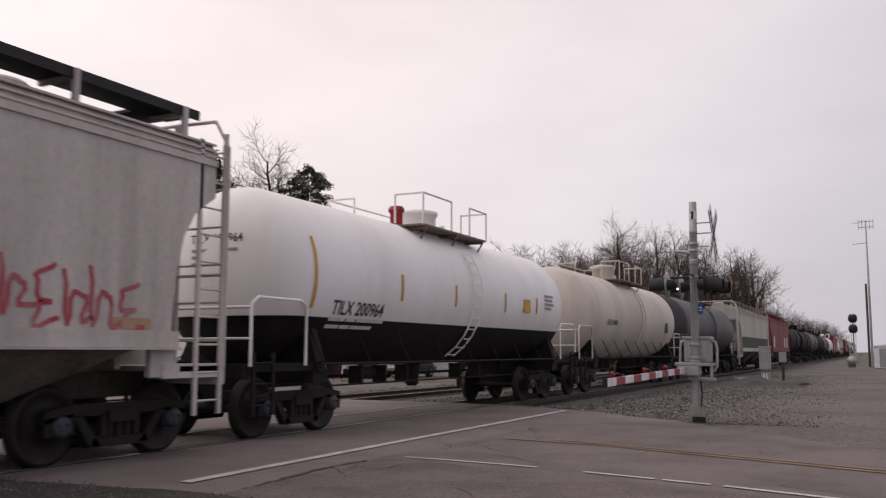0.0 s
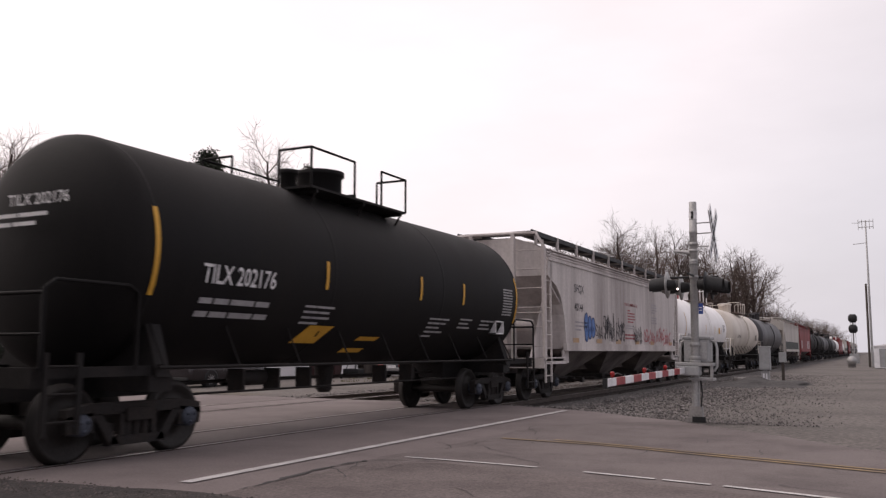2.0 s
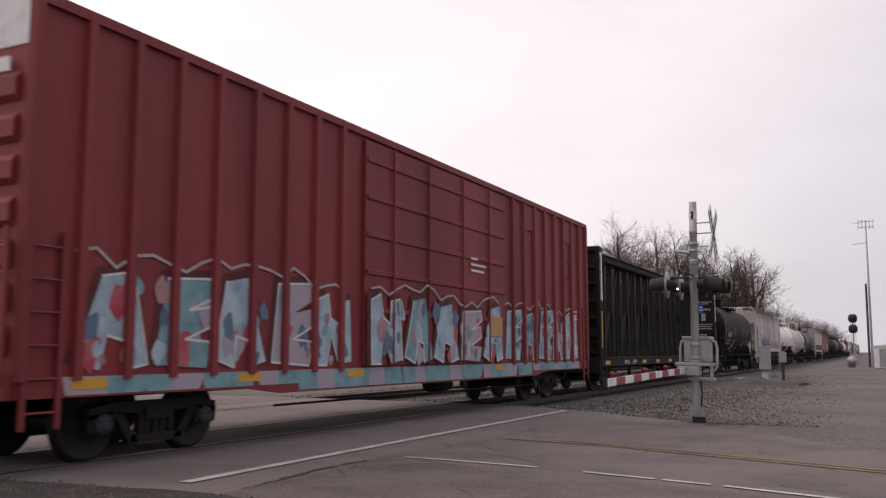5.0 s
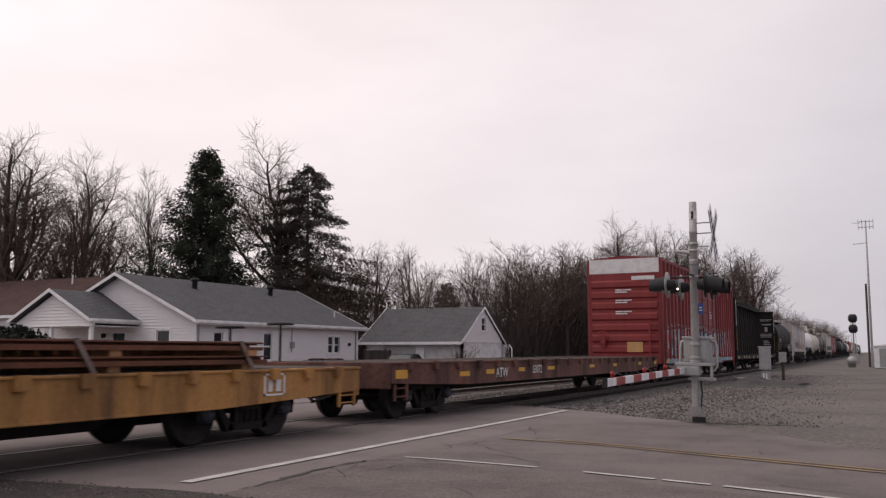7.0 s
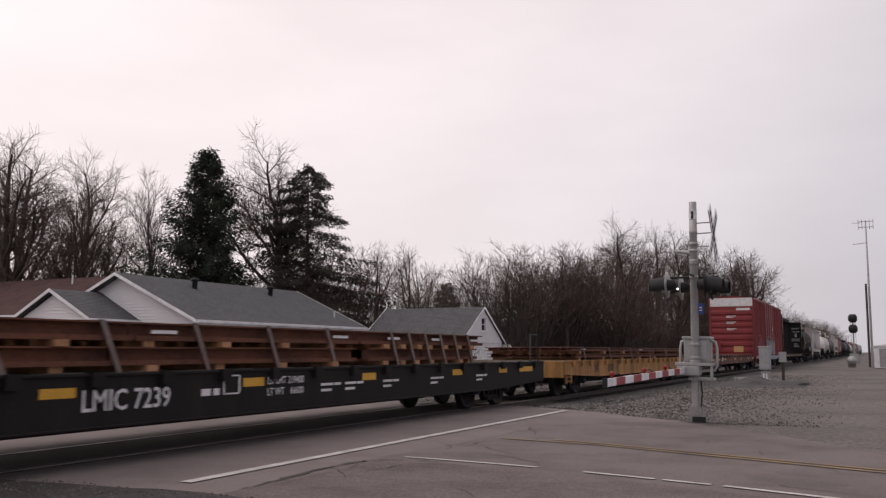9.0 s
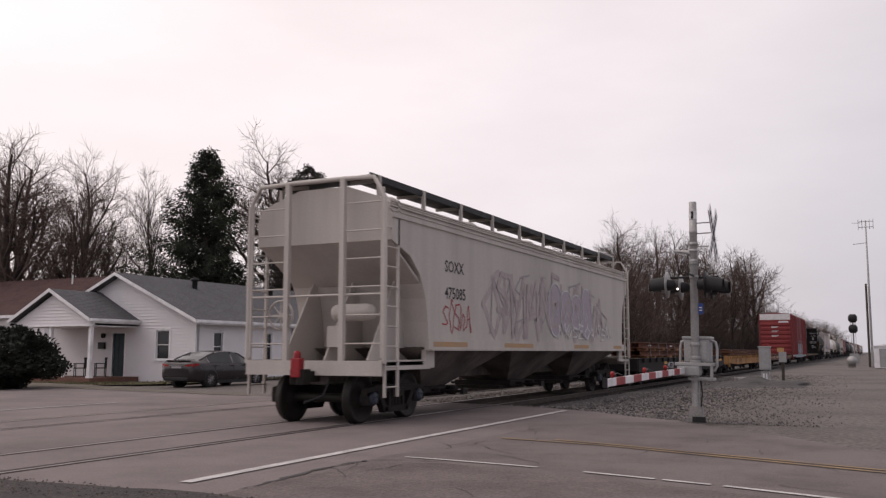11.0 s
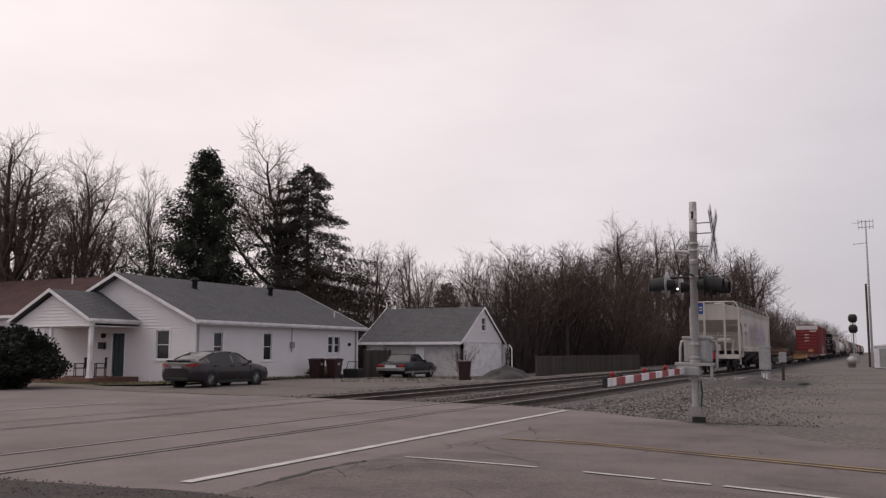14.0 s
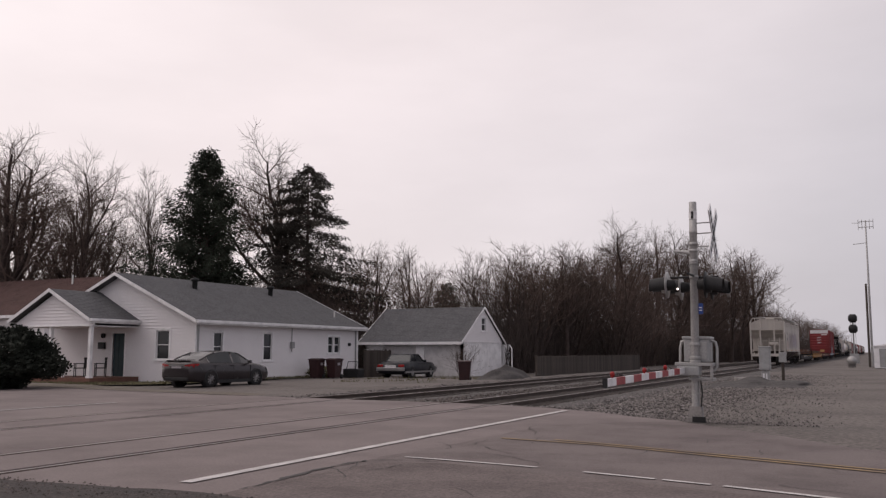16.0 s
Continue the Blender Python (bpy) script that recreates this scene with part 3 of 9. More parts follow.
def build_stones():
    """Loose stones of the bed and of the lot's edge."""
    rnd = random.Random(11)
    pale, oily = Geo(), Geo()
    for k in range(34000):
        y = 17.2 + 38 * rnd.random() ** 1.9
        x = rnd.uniform(-17.5, 1.5)
        if y < road_edge(x) + 0.05:
            continue
        keep = 1.0 if x < -3.4 else max(0.0, 1 - (x + 3.4) / 2.8)
        if rnd.random() > keep:
            continue
        if any(abs(x - c - s) < 0.09 for c in (TRACK, FAR_TRACK) for s in (-0.75, 0.75)):
            continue
        r = rnd.uniform(0.018, 0.05) * (1.0 if x < -3.4 else 0.55)
        z = ground_z(x, y) + 0.02
        if -17.4 < x < -5.7 and y > 20.9:
            z = max(z, -0.15)
        a = rnd.uniform(0, 6.28)
        ca, sa = math.cos(a) * r, math.sin(a) * r
        h = r * rnd.uniform(0.5, 0.9)
        b = r * rnd.uniform(0.6, 1.1)
        g = oily if -16.6 < x < -8.2 + rnd.uniform(-0.6, 0.4) else pale
        g.add([(x + ca, y + sa, z), (x - sa * b / r, y + ca * b / r, z + h * 0.2), (x - ca, y - sa, z), (x + sa, y - ca, z - h * 0.1), (x + ca * 0.2, y + sa * 0.3, z + h), (x, y, z - h)],
              [(0, 1, 4), (1, 2, 4), (2, 3, 4), (3, 0, 4), (1, 0, 5), (2, 1, 5), (3, 2, 5), (0, 3, 5)])
    for k in range(900):
        x = rnd.uniform(-9.5, -4.7)
        y = rnd.uniform(5.7, 6.5 + 0.12 * noise.noise(Vector((x * 3, 0, 5))))
        r, z = rnd.uniform(0.008, 0.028), 0.012
        a, b = rnd.uniform(0.6, 1.2) * r, rnd.uniform(0.5, 0.9) * r
        oily.add([(x - r, y, z), (x, y - a, z), (x + r, y, z), (x, y + a, z), (x + 0.2 * r, y, z + b)], [(0, 1, 4), (1, 2, 4), (2, 3, 4), (3, 0, 4)])
    tagged(part("ballast_stones", pale, M_STONE), "loose crushed grey ballast stones", "ballast", kind="stuff")
    tagged(part("oily_stones", oily, M_STONE_DARK), "dark oily ballast stones between the rails", "ballast", kind="stuff")


build_ground()
build_stones()


# ---- rolling stock: x across (+x to the road side), y along, z from the rail top ----
WHEELS = []


def truck_mesh():
    g = Geo()
    for s in (-1, 1):
        x0, x1 = s * 0.93, s * 1.06
        # frame as separate bars so that the spring opening stays open
        g.prism([(-1.12, 0.50), (-1.10, 0.64), (-0.74, 0.70), (0.74, 0.70), (1.10, 0.64), (1.12, 0.50), (0.74, 0.56), (-0.74, 0.56)], x0, x1)
        for q in (-1, 1):
            g.prism([(q * 1.10, 0.36), (q * 1.12, 0.56), (q * 0.72, 0.60), (q * 0.70, 0.36)], x0, x1)
            g.prism([(q * 0.72, 0.56), (q * 0.60, 0.58), (q * 0.30, 0.20), (q * 0.46, 0.20)], x0, x1)
            g.prism([(q * 0.30, 0.58), (q * 0.22, 0.58), (q * 0.22, 0.30), (q * 0.30, 0.30)], x0 + 0.02 * s, x1)
        g.prism([(-0.46, 0.18), (0.46, 0.18), (0.42, 0.29), (-0.42, 0.29)], x0, x1)
        for y in (-0.14, 0.0, 0.14):
            g.lathe([(0.29, 0.055), (0.48, 0.055)], "z", (s * 1.0, y, 0), 8)
        g.box(min(s * 0.9, s * 1.10), max(s * 0.9, s * 1.10), -0.22, 0.22, 0.47, 0.62)
    g.box(-0.95, 0.95, -0.2, 0.2, 0.44, 0.66)
    g.lathe([(0.62, 0.2), (0.80, 0.2)], "z", n=16)
    g.box(-0.8, 0.8, -0.55, -0.47, 0.36, 0.46)
    g.box(-0.8, 0.8, 0.47, 0.55, 0.36, 0.46)
    return g.mesh("truck", M_TRUCK)


def wheelset_mesh():
    g = Geo()
    for s in (-1, 1):
        g.lathe([(s * 0.66, 0.0), (s * 0.67, 0.17), (s * 0.72, 0.2), (s * 0.69, 0.36), (s * 0.68, 0.48), (s * 0.71, 0.485), (s * 0.725, 0.457), (s * 0.81, 0.452), (s * 0.815, 0.40), (s * 0.76, 0.35), (s * 0.75, 0.2), (s * 0.84, 0.16), (s * 0.84, 0.0)], "x", n=32)
    g.lathe([(-0.66, 0.085), (0.66, 0.085)], "x", n=12)
    return g.mesh("wheelset", M_WHEEL)


def cap_mesh():
    g = Geo()
    g.lathe([(0.84, 0.13), (1.08, 0.13), (1.10, 0.11), (1.10, 0.0)], "x", n=12)
    for k in range(3):
        a = k * 2.094 + 0.5
        g.lathe([(1.10, 0.025), (1.12, 0.025), (1.12, 0.0)], "x", (0, 0.07 * math.cos(a), 0.07 * math.sin(a)), 6)
    return g.mesh("bearing_cap", M_TREAD)


TRUCK, WHEELSET, CAP = truck_mesh(), wheelset_mesh(), cap_mesh()


def add_trucks(car, y):
    for s in (-1, 1):
        t = part("truck", TRUCK, None, car, "greasy dark steel two-axle truck", pose(0, s * y, 0))
        for q in (-0.89, 0.89):
            w = part("wheelset", WHEELSET, None, t, "", pose(0, q, 0.457))
            WHEELS.append((w, q))
            part("bearing_cap", CAP, None, t, "worn blue-grey bearing cap", pose(0, q, 0.457))


def add_couplers(car, y, reach, z=0.86, material=None):
    """Draft gear and knuckle at both ends; y: the end sill, reach: how far the knuckle stands out."""
    for s in (-1, 1):
        g = Geo()
        g.box(-0.09, 0.09, s * (y - 0.5) if s > 0 else s * (y + reach - 0.15), s * (y + reach - 0.15) if s > 0 else s * (y - 0.5), z - 0.1, z + 0.1)
        g.prism([(-0.16, y + reach - 0.25), (0.10, y + reach - 0.25), (0.18, y + reach - 0.12), (0.12, y + reach), (0.02, y + reach - 0.06), (-0.05, y + reach + 0.02), (-0.16, y + reach - 0.05)] if s > 0 else
                [(0.16, -y - reach + 0.25), (-0.10, -y - reach + 0.25), (-0.18, -y - reach + 0.12), (-0.12, -y - reach), (-0.02, -y - reach + 0.06), (0.05, -y - reach - 0.02), (0.16, -y - reach + 0.05)], z - 0.14, z + 0.14, "z")
        part("coupler", g, M_TRUCK, car, "", bevel=0.012)
        h = Geo().tube([(0.35, s * (y - 0.05), z - 0.05), (0.36, s * (y + 0.2), z - 0.35), (0.2, s * (y + reach), z - 0.45)], 0.022, 6)
        part("air_hose", h, M_DARK, car)


def ladder(car, x, y0, y1, z0, z1, n, material, r=0.016, name="ladder"):
    """Two stiles and n rungs on a side wall."""
    g = Geo()
    for y in (y0, y1):
        g.box(x - 0.02, x + 0.02, y - 0.03, y + 0.03, z0, z1)
    for i in range(n):
        z = z0 + (z1 - z0) * (i + 0.5) / n
        g.tube([(x, y0, z), (x, y1, z)], r, 6)
    return part(name, g, material, car)


def end_ladder(car, y, x0, x1, z0, z1, n, material):
    g = Geo()
    for x in (x0, x1):
        g.box(x - 0.03, x + 0.03, y - 0.02, y + 0.02, z0, z1)
    for i in range(n):
        z = z0 + (z1 - z0) * (i + 0.5) / n
        g.tube([(x0, y, z), (x1, y, z)], 0.015, 6)
    return part("end_ladder", g, material, car)


def hopper_car(label, paint, low, u, roof=None, band=None, sheet=None):
    """A covered hopper, 17.4 m over its end sills."""
    car = thing("covered_hopper", label, "freight car", "cars of the train", pose(TRACK, u, 0))
    half, top, bo = 8.65, 8.4, {1: 7.65, -1: 6.9}
    W, E, R = 1.52, 3.88, 4.42     # half width, eave, roof crown
    side = [(-W, 1.40), (-W, E - 0.1), (-W + 0.06, E + 0.18), (-W + 0.35, E + 0.33), (-0.55, R), (0.55, R), (W - 0.35, E + 0.33), (W - 0.06, E + 0.18), (W, E - 0.1), (W, 1.40)]

    def section(y, zb):
        return [(x, y, max(z, zb)) for x, z in side]
    g = Geo()
    def cut(b):
        w = top - b
        return [(b, 1.40), (b + 0.03 * w, 1.9), (b + 0.1 * w, 2.35), (b + 0.26 * w, 2.8), (b + 0.52 * w, 3.12), (top, 3.36)]
    rings = [section(-y, z) for y, z in reversed(cut(bo[-1]))] + [section(y, z) for y, z in cut(bo[1])]
    g.loft(rings)
    part("body", g, paint, car)
    if sheet:
        top_line = [(-W + 0.05, E + 0.19), (-W + 0.35, E + 0.335), (-0.55, R + 0.005), (0.55, R + 0.005), (W - 0.35, E + 0.335), (W - 0.05, E + 0.19)]
        g = Geo().loft([[(x, y, z + 0.004) for x, z in top_line] for y in (-top - 0.005, -top / 2, 0, top / 2, top + 0.005)], False, False)
        part("roof_sheet", g, sheet, car, "soot-stained roof sheet")
    # slope sheets behind the open ends, the wall under them
    for s in (-1, 1):
        bot = bo[s]
        g = Geo()
        g.add([(-W + 0.06, s * (top - 0.02), 3.36), (W - 0.06, s * (top - 0.02), 3.36), (W - 0.06, s * (bot - 1.2), 1.7), (-W + 0.06, s * (bot - 1.2), 1.7),
               (-W + 0.06, s * (top - 0.1), 3.34), (W - 0.06, s * (top - 0.1), 3.34), (W - 0.06, s * (bot - 1.4), 1.7), (-W + 0.06, s * (bot - 1.4), 1.7)],
              [(0, 1, 2, 3), (4, 5, 6, 7), (0, 3, 7, 4), (1, 2, 6, 5), (0, 1, 5, 4)])
        part("slope_sheet", g, paint, car)
        g = Geo().box(-0.95, 0.95, s * (bot - 0.3) - 0.04, s * (bot - 0.3) + 0.04, 1.1, 2.5)
        for x in (-0.95, 0.0, 0.95):
            g.prism([(s * (bot - 0.3), 1.15), (s * (half - 0.35), 1.15), (s * (bot + 0.3), 2.85), (s * (bot - 0.3), 2.5)], x - 0.015, x + 0.015)
        part("end_web", g, paint, car)
    # sills
    for s in (-1, 1):
        bot = bo[s]
        part("side_sill", Geo().box(s * W - 0.05, s * W + 0.05, -bo[-1] - 0.1, bo[1] + 0.1, 1.36, 1.56), paint, car)
        part("sill_lip", Geo().box(min(s * W, s * (W + 0.11)), max(s * W, s * (W + 0.11)), -bo[-1] - 0.1, bo[1] + 0.1, 1.335, 1.357), paint, car)
        for k in range(3):
            part("eave_band", Geo().box(s * (W - 0.03) - 0.03, s * (W - 0.03) + 0.03, -top, top, E + 0.02 + k * 0.085, E + 0.045 + k * 0.085), paint, car)
        part("eave_band", Geo().box(s * W - 0.03, s * W + 0.03, -top, top, E - 0.1, E - 0.02), paint, car)
        g = Geo()
        g.box(-1.5, 1.5, min(s * (bot + 0.2), s * half), max(s * (bot + 0.2), s * half), 1.06, 1.13)
        g.box(-1.5, 1.5, s * half - 0.06, s * half + 0.06, 0.88, 1.15)
        for x in (-1.45, 1.45):
            g.box(x - 0.05, x + 0.05, min(s * (bot - 0.1), s * half), max(s * (bot - 0.1), s * half), 0.98, 1.16)
            g.prism([(s * (bot + 0.1), 1.36), (s * (bot - 0.3), 1.36), (s * (bot - 0.3), 1.0), (s * (bot + 0.1), 1.0)], x - 0.04, x + 0.04)
        part("end_platform", g, paint, car)
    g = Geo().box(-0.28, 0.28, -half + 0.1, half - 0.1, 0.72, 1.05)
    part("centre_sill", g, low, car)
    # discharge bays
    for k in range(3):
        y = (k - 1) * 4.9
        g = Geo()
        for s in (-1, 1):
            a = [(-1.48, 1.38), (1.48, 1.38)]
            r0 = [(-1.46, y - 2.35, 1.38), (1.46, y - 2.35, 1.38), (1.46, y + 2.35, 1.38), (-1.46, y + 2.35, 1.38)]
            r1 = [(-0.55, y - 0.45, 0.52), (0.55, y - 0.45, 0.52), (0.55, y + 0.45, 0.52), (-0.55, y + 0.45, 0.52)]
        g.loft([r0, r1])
        part("discharge_bay", g, low, car, "dark streaked sloping discharge bay")
        g = Geo().box(-0.8, 0.8, y - 0.85, y + 0.75, 0.44, 0.57).box(-0.62, 0.62, y - 1.15, y + 0.5, 0.36, 0.45)
        for q in (-0.45, 0.45):
            g.tube([(-0.95, y + q, 0.5), (0.98, y + q, 0.5)], 0.035, 6)
        g.lathe([(0.8, 0.0), (0.8, 0.09), (1.0, 0.09), (1.02, 0.05), (1.02, 0.0)], "x", (0, y + 0.3, 0.47), 10)
        part("outlet_gate", g, M_TRUCK, car, "dark steel outlet gate with opening shafts")
        g = Geo().box(-0.62, 0.62, y - 0.5, y + 0.5, 0.40, 0.54)
        g.tube([(-1.3, y, 0.47), (1.35, y, 0.47)], 0.035, 6)
        g.box(1.3, 1.38, y - 0.1, y + 0.1, 0.40, 0.54)
        part("outlet_gate", g, M_TRUCK, car)
    # running board, its posts and end handrails
    steel = M_DARK if roof is None else roof
    for k in (-1, 1):
        board = part("running_board", Geo().box(min(k * 0.5, k * 1.085), max(k * 0.5, k * 1.085), -top - 0.1, top + 0.1, R + 0.13, R + 0.17), steel, car, "weathered steel running board")
        part("board_edge", Geo().box(k * 1.1 - 0.015, k * 1.1 + 0.015, -top - 0.1, top + 0.1, R + 0.08, R + 0.21), steel, board)
        part("end_walk", Geo().box(-0.5, 0.5, k * (top - 0.25) - 0.3, k * (top - 0.25) + 0.3, R + 0.13, R + 0.17), steel, car)
    n = 10
    for i in range(n):
        y = -top + 0.2 + (2 * top - 0.4) * i / (n - 1)
        for s in (-1, 1):
            g = Geo()
            g.box(s * 1.12 - 0.035, s * 1.12 + 0.035, y - 0.035, y + 0.035, E + 0.25, R + 0.2)
            g.box(min(s * 0.5, s * 1.1), max(s * 0.5, s * 1.1), y - 0.03, y + 0.03, R + 0.07, R + 0.13)
            part("board_post", g, paint, car)
    for y in (-6.2, -2.1, 2.1, 6.2):
        g = Geo().lathe([(R - 0.05, 0.38), (R + 0.1, 0.38), (R + 0.16, 0.3), (R + 0.16, 0.0)], "z", (0, y, 0), 16)
        part("roof_hatch", g, paint, car)
    for s in (-1, 1):
        e = s * half
        ladder(car, W - 0.02, s * (half - 0.05), s * (half - 0.52), 0.5, 4.12, 10, paint)
        ladder(car, -W + 0.02, s * (half - 0.05), s * (half - 0.52), 0.5, 4.12, 10, paint)
        g = Geo()
        for x in (-0.62, 0.62):
            g.box(x - 0.05, x + 0.05, e - 0.05, e + 0.04, 1.1, R + 0.1)
        g.tube([(-W, e, 1.1), (-W, e, 4.1), (-W + 0.24, e, 4.5), (-0.6, e, 4.52), (0.6, e, 4.52), (W - 0.24, e, 4.5), (W, e, 4.1), (W, e, 1.1)], 0.045 if s < 0 else 0.026, 8)
        g.tube([(-W, e, 2.35), (W, e, 2.35)], 0.022, 6)
        part("end_frame", g, paint, car)
        end_ladder(car, e, -W + 0.05, -0.66, 1.2, 4.3, 6, paint)
        end_ladder(car, e, 0.66, W - 0.05, 1.2, 4.3, 6, paint)
        g = Geo()
        g.lathe([(-0.03, 0.27), (-0.015, 0.29), (0.015, 0.29), (0.03, 0.27)], "y", (-0.75, e, 2.0), 18)
        for k in range(4):
            a = k * math.pi / 4
            g.tube([(-0.75 - 0.27 * math.cos(a), e, 2.0 - 0.27 * math.sin(a)), (-0.75 + 0.27 * math.cos(a), e, 2.0 + 0.27 * math.sin(a))], 0.012, 5)
        part("brake_wheel", g, paint, car)
        g = Geo().lathe([(-0.45, 0.0), (-0.42, 0.14), (-0.3, 0.17), (0.3, 0.17), (0.42, 0.14), (0.45, 0.0)], "x", (0.5, s * (half - 0.6), 2.05), 14)
        g.box(0.0, 0.25, s * (half - 0.6) - 0.15, s * (half - 0.6) + 0.15, 1.4, 1.8)
        part("air_reservoir", g, paint, car)
    add_couplers(car, half, 0.55)
    add_trucks(car, 7.35)
    if band:
        g = Geo().box(W + 0.004, W + 0.008, -bo[-1], bo[1], 1.57, 2.3)
        part("paint_band", g, band, car)
    return car


def tank_car(label, paint, u, half=6.05, zc=2.55, r=1.49, lower=None, stripes=(), dome=0.55, rail=None, cap=None, shift=0.0, ladders=True):
    """A tank car; half: from the middle to the seam of the head."""
    car = thing("tank_car", label, "freight car", "cars of the train", pose(TRACK, u, 0))
    rail = rail or paint
    head = 0.62
    prof = []
    for i in range(9):
        a = math.pi / 2 * i / 8
        prof.append((-half - head * math.cos(a), r * math.sin(a) + 0.001))
    ring = [-half + 2 * half * i / 10 for i in range(1, 10)]
    for y in ring:
        prof.append((y, r))
    for i in range(9):
        a = math.pi / 2 * (1 - i / 8)
        prof.append((half + head * math.cos(a), r * math.sin(a) + 0.001))
    g = Geo().lathe(prof, "y", (0, 0, zc), 56)
    tank = part("tank", g, paint, car)
    for y in (-half + 0.05, -half * 0.33, half * 0.33, half - 0.05):
        g = Geo().lathe([(y - 0.03, r), (y - 0.025, r + 0.003), (y + 0.025, r + 0.003), (y + 0.03, r)], "y", (0, 0, zc), 56)
        part("weld_band", g, paint, tank)
    if lower:
        # painted lower part: a shell 6 mm outside the tank below the paint line
        g = Geo()
        cut = math.radians(-27)
        n = 28
        rows = []
        for a, rr in prof:
            row = []
            for k in range(n + 1):
                t = cut + (-math.pi - 2 * cut) * k / n
                q = rr + 0.006
                row.append((q * math.cos(t), a, zc + q * math.sin(t)))
            rows.append(row)
        # heads are painted to the same height all round
        zcut = zc + r * math.sin(cut)
        rows = [[(x, y, min(z, zcut)) for x, y, z in row] for row in rows]
        g.add([p for row in rows for p in row], [(i * (n + 1) + k, i * (n + 1) + k + 1, (i + 1) * (n + 1) + k + 1, (i + 1) * (n + 1) + k) for i in range(len(rows) - 1) for k in range(n)], True)
        part("lower_paint", g, lower, car, "black painted lower half")
    # stub sills, bolsters, saddles
    for s in (-1, 1):
        e0, e1 = half - 1.6, half + 1.45
        g = Geo().box(-0.32, 0.32, min(s * e0, s * e1), max(s * e0, s * e1), 0.72, 1.08)
        g.box(-1.35, 1.35, s * e1 - 0.08, s * e1 + 0.08, 0.92, 1.14)
        h = Geo().prism([(-1.45, 1.0), (1.45, 1.0), (1.2, 1.75), (-1.2, 1.75)], s * (half - 0.35) - 0.12, s * (half - 0.35) + 0.12, "y")
        h.box(-1.4, 1.4, s * (half - 0.35) - 0.2, s * (half - 0.35) + 0.2, 0.82, 1.02)
        part("bolster", h, M_CARBLACK, car, "dark steel bolster")
        for x in (-1.3, 1.3):
            g.box(x - 0.06, x + 0.06, min(s * (half - 0.4), s * e1), max(s * (half - 0.4), s * e1), 1.02, 1.14)
        part("end_sill", g, M_CARBLACK if (lower or paint is M_TANKBLACK) else M_TRUCK, car, "dark steel end sill and bolster")
        g = Geo()
        for x in (-1.42, 1.42):
            g.tube([(x, s * (half + 0.1), 1.1), (x, s * (half + 0.1), 2.02), (x, s * (half + 0.25), 2.1), (x, s * (half + 1.3), 2.1), (x, s * e1, 2.0), (x, s * e1, 1.1)], 0.024, 8)
        g.tube([(-1.42, s * e1, 1.95), (1.42, s * e1, 1.95)], 0.024, 8)
        g.tube([(-1.42, s * e1, 1.5), (1.42, s * e1, 1.5)], 0.018, 6)
        part("end_handrail", g, rail, car)
        ladder(car, 1.44, s * (e1 - 0.05), s * (e1 - 0.5), 0.4, 1.3, 3, M_CARBLACK, name="step_ladder")
        ladder(car, -1.44, s * (e1 - 0.05), s * (e1 - 0.5), 0.4, 1.3, 3, M_CARBLACK, name="step_ladder")
        g = Geo().lathe([(-0.02, 0.25), (0.0, 0.27), (0.02, 0.25)], "y", (-0.8, s * (e1 + 0.05), 1.7), 16)
        g.tube([(-1.05, s * (e1 + 0.05), 1.7), (-0.55, s * (e1 + 0.05), 1.7)], 0.012, 5)
        g.tube([(-0.8, s * (e1 + 0.05), 1.45), (-0.8, s * (e1 + 0.05), 1.95)], 0.012, 5)
        part("brake_wheel", g, M_CARBLACK, car)
    # side handrail, bottom outlet and piping
    g = Geo()
    for s in (-1, 1):
        g.tube([(s * 1.5, -half + 0.2, 1.12), (s * 1.5, half - 0.2, 1.12)], 0.022, 6)
        for i in range(9):
            y = -half + 0.3 + (2 * half - 0.6) * i / 8
            g.box(min(s * 1.3, s * 1.5), max(s * 1.3, s * 1.5), y - 0.02, y + 0.02, 1.1, 1.16)
            g.tube([(s * 1.22, y, 1.7), (s * 1.5, y, 1.12)], 0.014, 5)
    part("side_rail", g, M_CARBLACK, car)
    g = Geo()
    g.lathe([(0.62, 0.14), (0.8, 0.16), (1.1, 0.2)], "z", n=12)
    g.lathe([(0.56, 0.1), (0.64, 0.17), (0.66, 0.1)], "z", n=12)
    g.tube([(0.0, -half + 1.2, 0.85), (0.0, half - 1.2, 0.85)], 0.03, 6)
    g.tube([(0.7, -half + 1.2, 0.72), (0.7, half - 1.2, 0.72)], 0.018, 6)
    for y in (-3.1, -2.2, -1.3, 1.3, 2.4):
        g.box(0.3, 0.6, y - 0.03, y + 0.03, 0.7, 1.05)
    g.lathe([(-0.4, 0.0), (-0.38, 0.12), (0.38, 0.12), (0.4, 0.0)], "y", (0.35, -2.7, 0.9), 12)
    g.box(0.2, 0.4, 2.6, 2.9, 0.75, 0.98)
    part("underframe_piping", g, M_TRUCK, car)
    # manway, valves and walkway on top
    zt = zc + r
    g = Geo().lathe([(zt - 0.15, 0.42), (zt + dome - 0.12, 0.42), (zt + dome - 0.08, 0.47), (zt + dome, 0.47), (zt + dome + 0.04, 0.3), (zt + dome + 0.05, 0.0)], "z", (0, 0.25, 0), 24)
    part("manway", g, cap or paint, car, "", pose(0, shift, 0))
    g = Geo().lathe([(zt - 0.1, 0.14), (zt + 0.32, 0.14), (zt + 0.34, 0.18), (zt + 0.42, 0.18), (zt + 0.46, 0.0)], "z", (0, -0.75, 0), 14)
